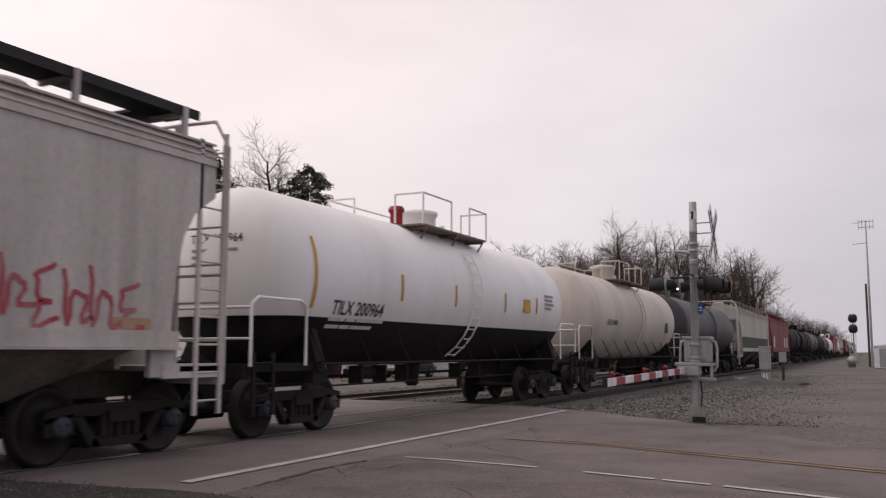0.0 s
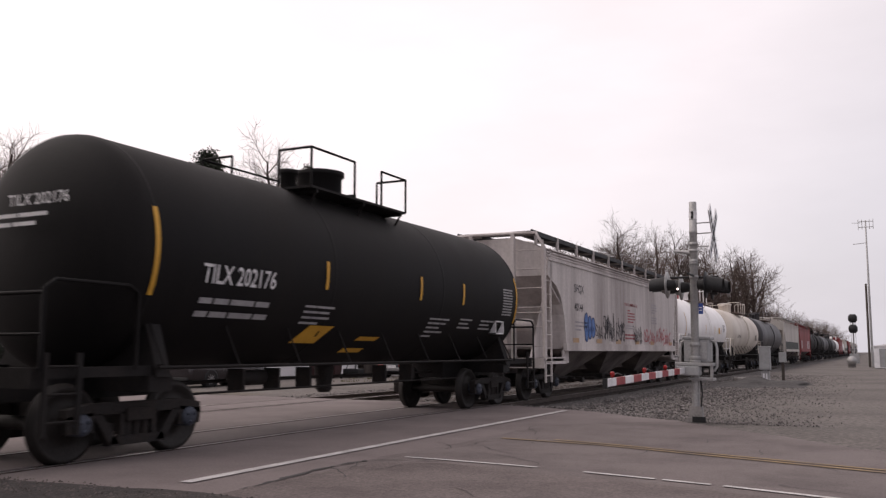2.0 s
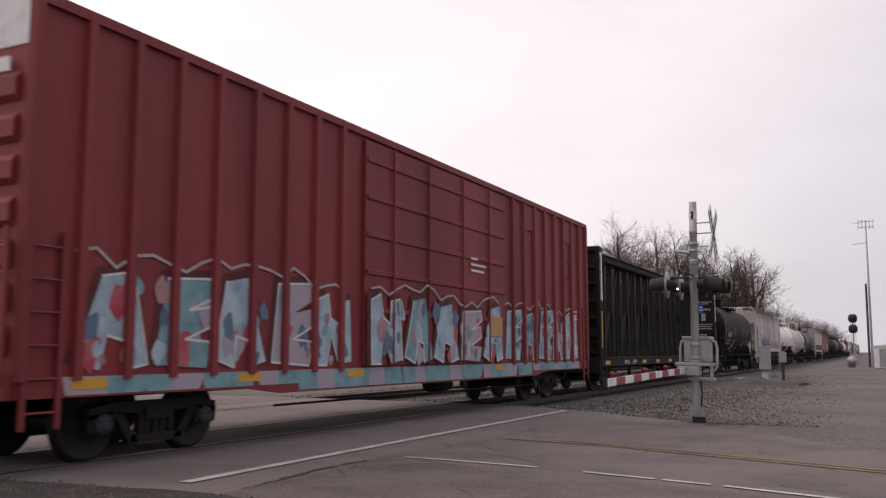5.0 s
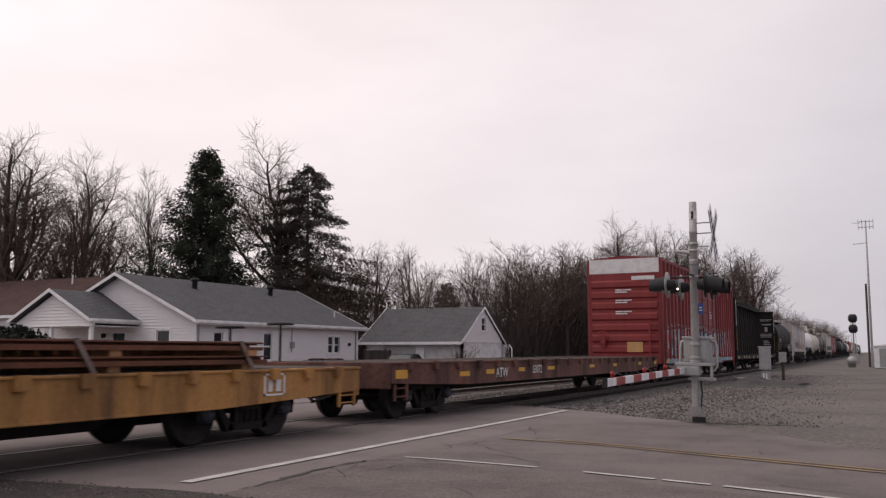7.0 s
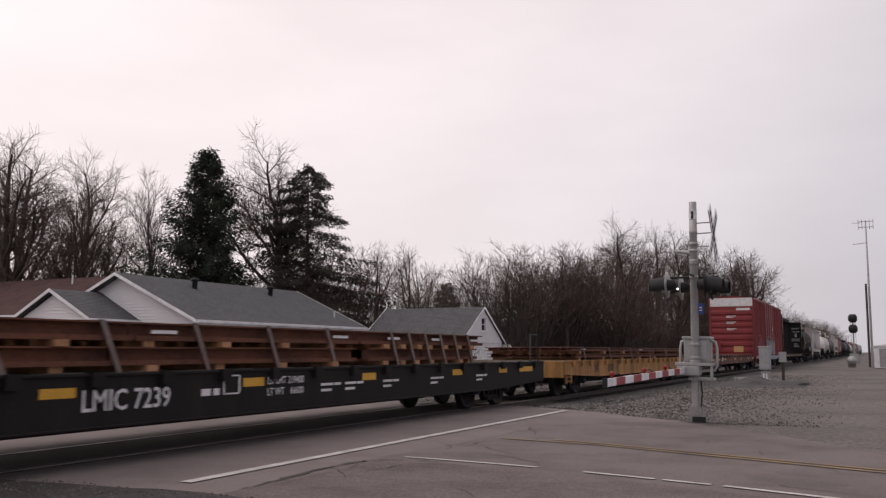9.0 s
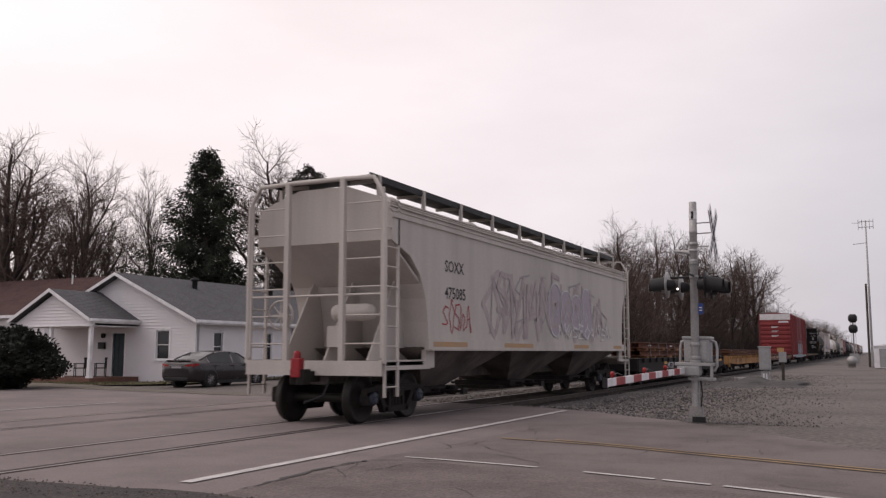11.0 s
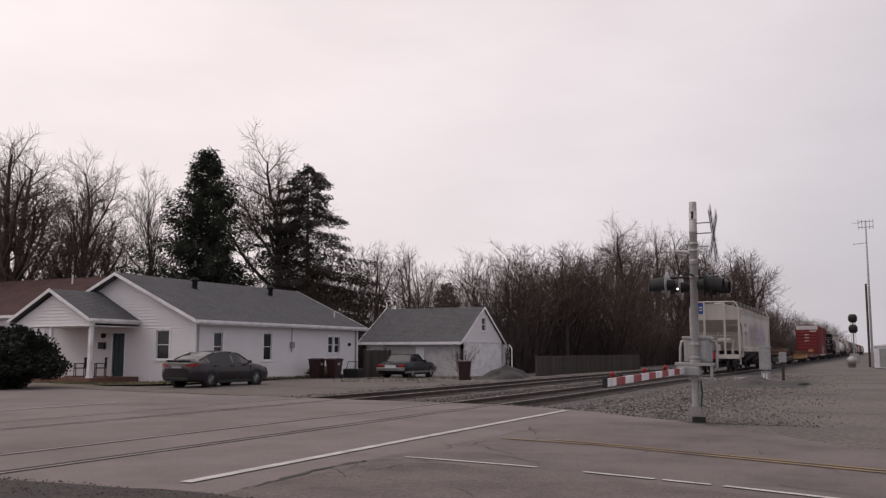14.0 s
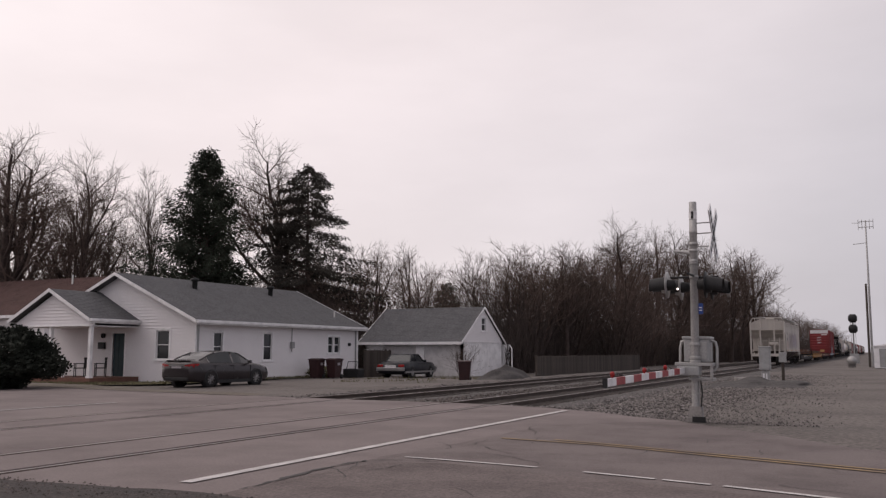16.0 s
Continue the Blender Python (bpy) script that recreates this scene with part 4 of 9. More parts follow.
    part("safety_valve", g, cap or paint, car, "", pose(0, shift, 0))
    g = Geo()
    g.lathe([(zt - 0.1, 0.08), (zt + 0.25, 0.08), (zt + 0.26, 0.0)], "z", (0.2, 1.1, 0), 10)
    part("vent_pipe", g, cap or paint, car, "", pose(0, shift, 0))
    g = Geo()
    for s in (-1, 1):
        for i in range(6):
            x = s * (0.62 + 0.1 * i)
            g.box(x - 0.042, x + 0.042, -1.7, 1.55, zt - 0.14, zt - 0.10)
        for y in (-1.5, 0.0, 1.4):
            g.box(min(s * 0.55, s * 1.15), max(s * 0.55, s * 1.15), y - 0.03, y + 0.03, zt - 0.2, zt - 0.14)
            g.tube([(s * 1.12, y, zt - 0.2), (s * 0.98, y, zt - 0.42)], 0.02, 5)
    part("walkway", g, M_CARBLACK if rail is paint and paint is M_TANKBLACK else M_STRAP, car, "", pose(0, shift, 0))
    g = Geo()
    for s in (-1, 1):
        for y in (-1.7, 1.55):
            g.tube([(s * 1.16, y, zt - 0.12), (s * 1.16, y, zt + 0.54)], 0.022, 6)
            g.tube([(s * 0.5, y, zt - 0.06), (s * 0.5, y, zt + 0.54)], 0.022, 6)
            g.tube([(s * 1.16, y, zt + 0.54), (s * 0.5, y, zt + 0.54)], 0.022, 6)
    g.tube([(-1.16, -1.7, zt + 0.54), (-1.16, 1.55, zt + 0.54)], 0.022, 6)
    for y0, y1 in ((-1.7, -0.35), (0.6, 1.55)):
        g.tube([(1.16, y0, zt + 0.54), (1.16, y1, zt + 0.54)], 0.022, 6)
        g.tube([(1.16, y0 if y0 > 0 else y1, zt - 0.1), (1.16, y0 if y0 > 0 else y1, zt + 0.54)], 0.022, 6)
    part("walkway_rail", g, rail, car, "", pose(0, shift, 0))
    # ladder bent round the tank
    g = Geo()
    for y in (0.0, 0.42):
        g.tube([((r + 0.08) * math.cos(a), y, zc + (r + 0.08) * math.sin(a)) for a in (radians(-58 + 12 * i) for i in range(9))], 0.02, 6)
    for i in range(11):
        a = radians(-56 + 9.2 * i)
        g.tube([((r + 0.08) * math.cos(a), 0.0, zc + (r + 0.08) * math.sin(a)), ((r + 0.08) * math.cos(a), 0.42, zc + (r + 0.08) * math.sin(a))], 0.014, 5)
    if ladders:
        part("tank_ladder", g, rail, car)
    for y, z0, z1 in stripes:
        g = Geo()
        n = 8
        vs = []
        for i in range(n + 1):
            z = z0 + (z1 - z0) * i / n
            x = math.sqrt(r * r - (z - zc) ** 2) + 0.014
            vs += [(x, y - 0.04, z), (x, y + 0.04, z)]
        g.add(vs, [(2 * i, 2 * i + 1, 2 * i + 3, 2 * i + 2) for i in range(n)])
        part("reflective_stripe", g, M_YSTRIPE, car, "yellow reflective stripe")
    add_couplers(car, half + 1.45, 0.45)
    add_trucks(car, half - 0.35)
    return car


def flat_car(label, paint, u, half, z0, z1, deck, name="flat_car", pockets=18, belly=True, patches=(), dark=None, deep=0.45):
    """A flat car; z0 and z1: the side sill's lower and upper edge."""
    car = thing(name, label, "freight car", "cars of the train", pose(TRACK, u, 0))
    for s in (-1, 1):
        x0, x1 = s * 1.44, s * 1.52
        g = Geo()
        lo = z0
        end = z1 - 0.42 * (z1 - z0) - 0.02
        if belly:
            poly = [(-half, z1), (half, z1), (half, z0 + 0.12), (half - 1.6, z0 + 0.06), (half - 3.5, z0), (-half + 3.5, z0), (-half + 1.6, z0 + 0.06), (-half, z0 + 0.12)]
        else:
            poly = [(-half, z1), (half, z1), (half, z0), (-half, z0)]
        g.prism(poly, x0, x1)
        g.box(min(x0 - 0.1 * s, x1 + 0.03 * s), max(x0 - 0.1 * s, x1 + 0.03 * s), -half, half, z1 - 0.035, z1)
        g.box(min(x0 - 0.1 * s, x1 + 0.02 * s), max(x0 - 0.1 * s, x1 + 0.02 * s), -half + 3.5, half - 3.5, z0, z0 + 0.03)
        part("side_sill", g, paint, car, bevel=0.008)
        for i in range(pockets):
            y = -half + 0.7 + (2 * half - 1.4) * i / max(1, pockets - 1)
            g = Geo().box(min(x1, x1 + s * 0.08), max(x1, x1 + s * 0.08), y - 0.09, y + 0.09, z1 - 0.15, z1 + 0.01)
            part("stake_pocket", g, paint, car)
        g = Geo().box(-1.5, 1.5, s * half - 0.09, s * half + 0.03, z1 - 0.48, z1)
        part("end_sill", g, paint, car, bevel=0.02)
        ladder(car, 1.5, s * (half - 0.15), s * (half - 0.6), 0.42, z1 - 0.4, 2, paint, name="step_ladder")
    n = 60
    board = Geo().box(-1.46, 1.46, 0, 2 * half / n - 0.012, -0.06, 0.0).mesh("deck_board", deck)
    for i in range(n):
        part("deck_board", board, None, car, "", pose(0, -half + 2 * half * i / n, z1 + 0.006 * ((i * 7) % 3) - 0.004))
    g = Geo()
    g.prism([(-half + 0.4, z1 - 0.1), (half - 0.4, z1 - 0.1), (half - 0.4, 0.72), (half - 3.4, 0.72), (half - 4.6, deep), (-half + 4.6, deep), (-half + 3.4, 0.72), (-half + 0.4, 0.72)], -0.34, 0.34)
    for i in range(9):
        y = -half + 1 + (2 * half - 2) * i / 8
        g.box(-1.42, 1.42, y - 0.06, y + 0.06, z1 - 0.35, z1 - 0.07)
    part("centre_sill", g, dark or M_TRUCK, car, "dark steel fishbelly underframe")
    g = Geo().tube([(1.0, -half + 3.3, 0.66), (1.0, half - 3.3, 0.66)], 0.02, 6)
    g.lathe([(-0.45, 0.0), (-0.42, 0.18), (0.42, 0.18), (0.45, 0.0)], "y", (0.75, 1.6, 0.72), 12)
    g.box(0.5, 0.95, -1.6, -1.2, 0.55, 0.95)
    part("brake_gear", g, M_TRUCK, car)
    for y0, y1, a, b in patches:
        part("reflective_patch", Geo().box(1.52, 1.526, y0, y1, a, b), M_YSTRIPE, car, "yellow reflective patch")
    add_couplers(car, half, 0.6)
    add_trucks(car, half - 2.35)
    return car


# ---- the train, front to rear; u is each car's middle at 0 s ----
TRAIN = []


def put_on(car, u):
    TRAIN.append((car, u))
    return car


def build_far_cars():
    """Cars well ahead of the crossing."""
    t3 = put_on(tank_car("dark grey tank car with a scuffed tank", M_TANKGREY, 49.4, 7.2), 49.4)
    h4 = put_on(hopper_car("two-tone grey and dark green covered hopper", M_HOPPER2, M_HOPLOW, 67.0, band=M_HOPGREEN), 67.0)
    r5 = put_on(hopper_car("red covered hopper with white markings", M_RED, M_HOPLOW, 85.3), 85.3)
    for y in (-6.0, 3.0, 5.2):
        part("paint_panel", Geo().box(1.545, 1.55, y, y + 0.9, 1.7, 2.6), M_LETTER_W, r5, "white painted emblem")
    bt = put_on(tank_car("black tank car with dusty tank", M_TANKBLACK, 102.6), 102.6)
    wt = put_on(tank_car("white tank car far ahead", M_TANKWHITE, 182.0), 182.0)
    kinds = [(bt, 118.2), (t3, 134.6), (bt, 151.2), (t3, 166.4), (r5, 199.0), (wt, 215.8), (h4, 233.2), (bt, 250.5), (r5, 268.0), (bt, 285.0), (h4, 302.5), (t3, 320.0), (wt, 337.0), (bt, 353.0), (h4, 370.0)]
    for k, u in kinds:
        c = put_on(copy_thing(k, pose(TRACK, u, 0)), u)
        WHEELS.extend((o, round(o.location.y, 2)) for o in c.children_recursive if o.name.startswith("wheelset"))


def build_white_tank():
    st = [(-6.0, 2.0, 3.15), (-3.15, 2.25, 2.75), (-0.8, 2.25, 2.7), (1.95, 2.25, 2.7), (4.1, 2.3, 2.7)]
    c = put_on(tank_car("white tank car with black lower half and red valve", M_TANKWHITE, 17.6, lower=M_CARBLACK, stripes=st, cap=M_TANKWHITE, dome=0.46), 17.6)
    for o in c.children:
        if o.name.startswith("safety_valve"):
            o.data.materials[0] = M_REDREFL
    write(c, "TILX 200964", 0.33, M_LETTER_K, Matrix.Translation((0, -5.4, 1.93)) @ SIDE, 0.95, (2.55, 1.498))
    bars(c, 0, -5.4, 1.82, [[0.5, 0.3, 0.9], [0.4, 0.3, 0.7]], M_LETTER_W, 0.06, 0.06, (2.55, 1.502))
    bars(c, 0, 4.7, 2.75, [[0.7], [0.6], [0.7], [0.5]], M_SPRAY_GREY, 0.07, 0.04, (2.55, 1.498))
    part("placard", Geo().box(1.5, 1.506, 3.15, 3.6, 2.3, 2.62), M_YSTRIPE, c, "yellow hazard placard")
    g = Geo().lathe([(4.36, 0.15), (4.5, 0.15), (4.52, 0.0)], "z", (0, -0.75, 0), 14)
    part("valve_cap", g, M_REDREFL, c, "red painted valve cap")
    write(c, "TILX 200964", 0.2, M_LETTER_K, Matrix.Translation((-0.55, -6.62, 3.05)) @ REAR)
    bars(c, -6.64, -0.5, 2.9, [[0.4, 0.5], [0.3, 0.4], [0.6]], M_SPRAY_GREY, 0.05, 0.06, plane="rear")


def build_beige_tank():
    c = put_on(tank_car("faded beige tank car with black lower edge", M_TANKBEIGE, 33.0), 33.0)
    write(c, "GATX 80480", 0.26, M_LETTER_K, Matrix.Translation((0, -4.6, 2.2)) @ SIDE, 0.95, (2.55, 1.498))
    part("placard", Geo().box(1.5, 1.506, 4.2, 4.6, 2.1, 2.5), M_LETTER_K, c, "dark square placard")


def tags(car, seed, y0, y1, z0, z1, n, material, x, width, label):
    """Angular hand-sprayed letters side by side."""
    rnd = random.Random(seed)
    g = Geo()
    w = (y1 - y0) / n
    for k in range(n):
        a = y0 + w * k
        h = (z1 - z0) * rnd.uniform(0.7, 1.0)
        b = z0 + (z1 - z0 - h) * rnd.random()
        forms = ([(0, 0), (0.1, 1), (0.5, 0.3), (0.9, 1), (1.0, 0)], [(0.9, 0.9), (0.3, 1), (0.1, 0.6), (0.8, 0.4), (0.7, 0.05), (0, 0.1)], [(0.5, 1), (0.05, 0.5), (0.5, 0), (0.95, 0.5), (0.5, 1), (0.7, 1.1)],
                 [(0, 1), (0.1, 0), (0.4, 0.6), (0.8, 0.5), (0.7, 0.0), (1.1, 0.1)], [(0.8, 1), (0.1, 0.95), (0.2, 0.5), (0.7, 0.5), (0.2, 0.45), (0.1, 0), (0.9, 0.05)], [(0, 0), (0.45, 1), (0.9, 0), (0.7, 0.4), (0.2, 0.35)])
        f = forms[rnd.randrange(len(forms))]
        q = [(a + w * (u * 0.95 + rnd.uniform(-0.12, 0.12)), b + h * (v + rnd.uniform(-0.12, 0.12))) for u, v in f]
        pts = []
        for u, v in zip(q, q[1:]):
            for i in range(4):
                s = i / 4
                pts.append((u[0] + (v[0] - u[0]) * s + 0.02 * math.sin(6.28 * s), u[1] + (v[1] - u[1]) * s))
        pts.append(q[-1])
        stroke(g, pts, width, x)
    return part("graffiti", g, material, car, label)


def bubble(car, y0, y1, z0, z1, n, fill, line, x, label):
    """Fat rounded letters: filled lobes with an outline."""
    g, o = Geo(), Geo()
    w = (y1 - y0) / n
    for k in range(n):
        yc, r = y0 + w * (k + 0.5), w * 0.58
        ring = []
        for i in range(20):
            a = 2 * math.pi * i / 20
            ring.append((yc + r * math.cos(a) * (1 + 0.12 * math.sin(3 * a + k)), (z0 + z1) / 2 + (z1 - z0) / 2 * math.sin(a) * (0.85 + 0.2 * math.sin(2.3 * k + 1) + 0.05 * math.cos(2 * a))))
        g.add([(x + 0.0015 * k, a, b) for a, b in ring], [tuple(range(20))])
        stroke(o, ring + ring[:1], 0.035, x + 0.01)
        stroke(o, [(yc - r * 0.2, z0 + (z1 - z0) * 0.35), (yc, z0 + (z1 - z0) * 0.5), (yc + r * 0.25, z0 + (z1 - z0) * 0.4)], 0.03, x + 0.012)
    part("graffiti", g, fill, car, label)
    part("graffiti", o, line, car, "graffiti outline")


def build_hopper_first():
    c = put_on(hopper_car("weathered grey covered hopper with red and blue graffiti", M_HOPPER, M_HOPLOW, 0.75, sheet=M_HOPROOF), 0.75)
    X = 1.526
    write(c, "SHQX", 0.34, M_LETTER_K, Matrix.Translation((X, -6.1, 3.05)) @ SIDE, 1.0)
    write(c, "40144", 0.34, M_LETTER_K, Matrix.Translation((X, -6.1, 2.5)) @ SIDE, 1.0)
    bars(c, X, -6.1, 2.15, [[0.5, 0.7], [0.8, 0.4], [0.6]], M_SPRAY_GREY, 0.05, 0.06)
    write(c, "DO NOT HAMMER ON CAR", 0.15, M_REDSTENCIL, Matrix.Translation((X, -0.45, 2.92)) @ SIDE, 1.0)
    bars(c, X, 0.0, 2.74, [[0.2, 0.15], [0.25, 0.5, 0.2], [0.4, 0.3, 0.25], [0.3, 0.3, 0.4], [0.5, 0.25]], M_REDSTENCIL, 0.045, 0.055)
    bars(c, X, -0.3, 2.2, [[0.4, 0.35, 0.3], [0.3, 0.5, 0.2]], M_SPRAY_GREY, 0.04, 0.05)
    bars(c, X, -0.4, 1.87, [[0.3, 0.4, 0.35, 0.2], [0.5, 0.4, 0.4]], M_REDSTENCIL, 0.06, 0.06)
    tags(c, 3, 2.3, 4.2, 1.62, 2.15, 6, M_SPRAY_RED, X, 0.045, "red sprayed graffiti")
    tags(c, 14, 4.4, 7.2, 1.6, 2.25, 7, M_SPRAY_RED, X, 0.055, "red sprayed graffiti")
    bubble(c, -5.15, -4.1, 1.6, 2.5, 3, M_SPRAY_BLUE, M_SPRAY_NAVY, X, "blue bubble letter graffiti")
    tags(c, 8, -4.0, -3.2, 1.7, 2.15, 3, M_SPRAY_DARK, X + 0.002, 0.035, "black sprayed graffiti tag")
    tags(c, 9, -3.1, -1.75, 1.68, 2.55, 6, M_SPRAY_DARK, X + 0.002, 0.04, "black sprayed graffiti tag")
    tags(c, 10, -1.6, -0.45, 1.65, 2.35, 5, M_SPRAY_DARK, X + 0.002, 0.045, "black sprayed graffiti tag")
    tags(c, 11, 0.8, 2.05, 1.62, 2.25, 6, M_SPRAY_DARK, X + 0.002, 0.03, "black sprayed graffiti tag")
    bars(c, X, 3.6, 3.1, [[0.5, 0.4], [0.3, 0.6], [0.5, 0.45], [0.4, 0.3], [], [0.5, 0.4], [0.3, 0.5], [0.6, 0.3]], M_SPRAY_GREY, 0.05, 0.05)
    for y in (-6.3, -3.9, -1.6, 1.0, 3.4, 6.7):
        part("reflective_patch", Geo().box(X - 0.002, X + 0.002, y, y + 0.6, 1.58, 1.71), M_YFADED, c, "faded yellow reflective patch")


def build_black_tank():
    st = [(-6.0, 2.0, 3.1), (-2.25, 2.3, 2.75), (1.0, 2.3, 2.75), (2.95, 2.3, 2.75), (6.0, 2.0, 3.1)]
    c = put_on(tank_car("glossy black tank car with yellow reflective stripes", M_TANKBLACK, -16.05, stripes=st, rail=M_TANKBLACK, zc=2.60, r=1.55, shift=-0.5, ladders=False), -16.05)
    W = (2.60, 1.558)
    write(c, "TILX 202176", 0.36, M_LETTER_W, Matrix.Translation((0, -5.15, 2.22)) @ SIDE, 0.82, W)
    bars(c, 0, -5.1, 1.95, [[0.25, 0.3, 0.5, 0.3], [0.25, 0.35, 0.5, 0.3]], M_STENCIL, 0.075, 0.1, W)
    bars(c, 0, -2.7, 2.0, [[0.3, 0.5], [0.4, 0.3], [0.25, 0.5], [0.5]], M_STENCIL, 0.035, 0.05, W)
    bars(c, 0, 1.6, 1.95, [[0.3, 0.25, 0.3], [0.2, 0.3, 0.25], [0.3, 0.25], [0.25, 0.2, 0.3], [0.4]], M_STENCIL, 0.035, 0.05, W)
    bars(c, 0, 3.0, 1.98, [[0.25, 0.35], [0.3, 0.15], [0.2, 0.4]], M_STENCIL, 0.035, 0.05, W)
    bars(c, 0, 4.1, 1.98, [[0.25, 0.2, 0.25], [0.3, 0.2], [0.4, 0.2]], M_STENCIL, 0.035, 0.05, W)
    bars(c, 0, 5.15, 2.75, [[0.22, 0.1, 0.22], [0.18, 0.14, 0.2]] * 5, M_STENCIL, 0.035, 0.03, W, label="white stencilled data panel")
    for y, z in ((-2.6, 1.45), (-0.9, 1.3)):
        g = Geo()
        r, zc = 1.558, 2.60
        pts = [(y, z), (y + 0.7, z), (y + 0.95, z + 0.28), (y + 0.25, z + 0.28)]
        g.add([(math.sqrt(r * r - (b - zc) ** 2) + 0.004, a, b) for a, b in pts], [(0, 1, 2, 3)])
        part("yellow_label", g, M_YSTRIPE, c, "slanted yellow label")
    g = Geo()
    for a, b, c0, d in ((4.9, 5.4, 1.72, 1.75), (4.9, 5.4, 2.0, 2.03), (4.9, 4.94, 1.72, 2.03), (5.36, 5.4, 1.72, 2.03)):
        g.box(1.27, 1.46, a, b, c0, d)
    part("label_frame", g, M_LETTER_W, c)
    write(c, "TILX 202176", 0.2, M_LETTER_W, Matrix.Translation((-0.2, -6.76, 3.1)) @ REAR)
    bars(c, -6.78, -0.4, 2.95, [[0.4, 0.5], [0.3, 0.4]], M_LETTER_W, 0.05, 0.06, plane="rear")


def build_centerbeam():
    half, u = 11.25, -36.6
    c = put_on(flat_car("empty black centre-beam lumber car with truss", M_CARBLACK, u, half, 0.84, 1.12, M_CARBLACK, "centerbeam_car", 0, False, deep=0.7), u)
    T = 4.95
    g = Geo().box(-0.28, 0.28, -half + 0.3, half - 0.3, T - 0.26, T)
    g.box(-0.34, 0.34, -half + 0.3, half - 0.3, T - 0.05, T + 0.02)
    part("top_chord", g, M_CARBLACK, c, bevel=0.02)
    ys = [0.13 + 1.195 * (i - 8) for i in range(17)]
    n = len(ys) - 1
    for i, y in enumerate(ys):
        g = Geo()
        for s in (-1, 1):
            wb, wt = 0.17, 0.10
            g.prism([(s * wb, 1.08), (s * (wb - 0.07), 1.08), (s * (wt - 0.06), T - 0.2), (s * wt, T - 0.2)], y - 0.085, y + 0.085, "y")
        g.box(-0.05, 0.05, y - 0.085, y + 0.085, 1.08, T - 0.2)
        for k in range(4):
            z = 1.6 + k * 0.75
            w = 0.15 - 0.06 * (z - 1.08) / (T - 1.28)
            g.box(-w, w, y - 0.02, y + 0.02, z, z + 0.12)
        part("truss_post", g, M_CARBLACK, c)
    for i in range(n):
        # braces over two bays, their heads towards the middle, crossing there
        if i % 2 == 0:
            runs = []
            if i >= 8 and i + 2 <= n:
                runs.append(((ys[i + 2] - 0.1, 1.15), (ys[i] + 0.1, T - 0.35)))
            if i <= 8 and i - 1 >= 0:
                runs.append(((ys[i - 1] + 0.1, 1.15), (ys[i + 1] - 0.1, T - 0.35)))
            for a, b in runs:
                d = Vector((b[0] - a[0], b[1] - a[1])).normalized()
                nn = Vector((-d.y, d.x)) * 0.075
                g = Geo().prism([(a[0] - nn.x, a[1] - nn.y), (b[0] - nn.x, b[1] - nn.y), (b[0] + nn.x, b[1] + nn.y), (a[0] + nn.x, a[1] + nn.y)], -0.05, 0.05)
                part("truss_brace", g, M_CARBLACK, c)
        g = Geo().tube([(0.5, ys[i], 1.12), (0.4, ys[i] + 0.35, 1.55), (0.52, ys[i + 1], 1.12)], 0.012, 5)
        part("tie_cable", g, M_CARBLACK, c)
    for s in (-1, 1):
        e = s * (half - 0.15)
        g = Geo().box(-1.45, 1.45, e - 0.07, e + 0.07, 1.08, 4.66)
        bh = part("bulkhead", g, M_CARBLACK, c, "ribbed black end bulkhead")
        for k in range(7):
            z = 1.25 + k * 0.55
            part("rib", Geo().box(-1.4, 1.4, e - (0.16 if s < 0 else -0.07), e + (-0.07 if s < 0 else 0.16), z, z + 0.14), M_CARBLACK, bh)
        for x in (-1.45, 1.45):
            part("corner_post", Geo().box(x - 0.06, x + 0.06, e - 0.18, e + 0.18, 1.08, 4.58), M_CARBLACK, bh)
        part("top_beam", Geo().box(-1.5, 1.5, e - 0.18, e + 0.18, 4.58, 4.7), M_CARBLACK, bh)
        end_ladder(c, s * (half + 0.02), 1.0, 1.42, 1.1, 4.4, 9, M_CARBLACK)
        ladder(c, 1.5, s * (half - 0.1), s * (half - 0.5), 0.4, 4.4, 10, M_CARBLACK)
    for e in (half - 0.15, -half + 0.15):
        part("reflective_strip", Geo().box(1.511, 1.516, e - 0.09, e + 0.13, 2.95, 4.5), M_WHITEREFL, c, "white reflective strip on the bulkhead edge")
        part("reflective_strip", Geo().box(1.511, 1.516, e - 0.02, e + 0.09, 1.45, 2.6), M_YSTRIPE, c, "yellow reflective strip on the bulkhead edge")
    e = half - 0.225
    bars(c, e, 0.45, 4.0, [[0.3, 0.35, 0.2], [0.4, 0.3]], M_STENCIL, 0.05, 0.05, plane="rear")
    write(c, "WARNING", 0.15, M_LETTER_W, Matrix.Translation((0.56, e, 3.56)) @ REAR)
    bars(c, e, 0.42, 2.78, [[0.2, 0.3, 0.4], [0.3, 0.25, 0.3], [0.3, 0.2, 0.35]], M_STENCIL, 0.05, 0.07, plane="rear")
    bars(c, e, 0.65, 2.2, [[0.4], [0.5], [0.6]], M_STENCIL, 0.06, 0.1, plane="rear")
    part("number_panel", Geo().box(0.78, 1.0, e - 0.004, e, 3.0, 3.4), M_SPRAY_GREY, c, "white stencilled figure")
    bars(c, e, -1.25, 3.9, [[0.3, 0.2], [0.4], [0.25, 0.25], [0.5], [0.3], [], [0.35, 0.2], [0.5], [0.2, 0.3], [0.4], [0.5], [], [0.4], [0.45], [0.3, 0.15]], M_STENCIL, 0.05, 0.07, plane="rear")
    X = 1.527
    write(c, "WRWK", 0.2, M_LETTER_W, Matrix.Translation((X, -8.4, 0.9)) @ SIDE, 0.98)
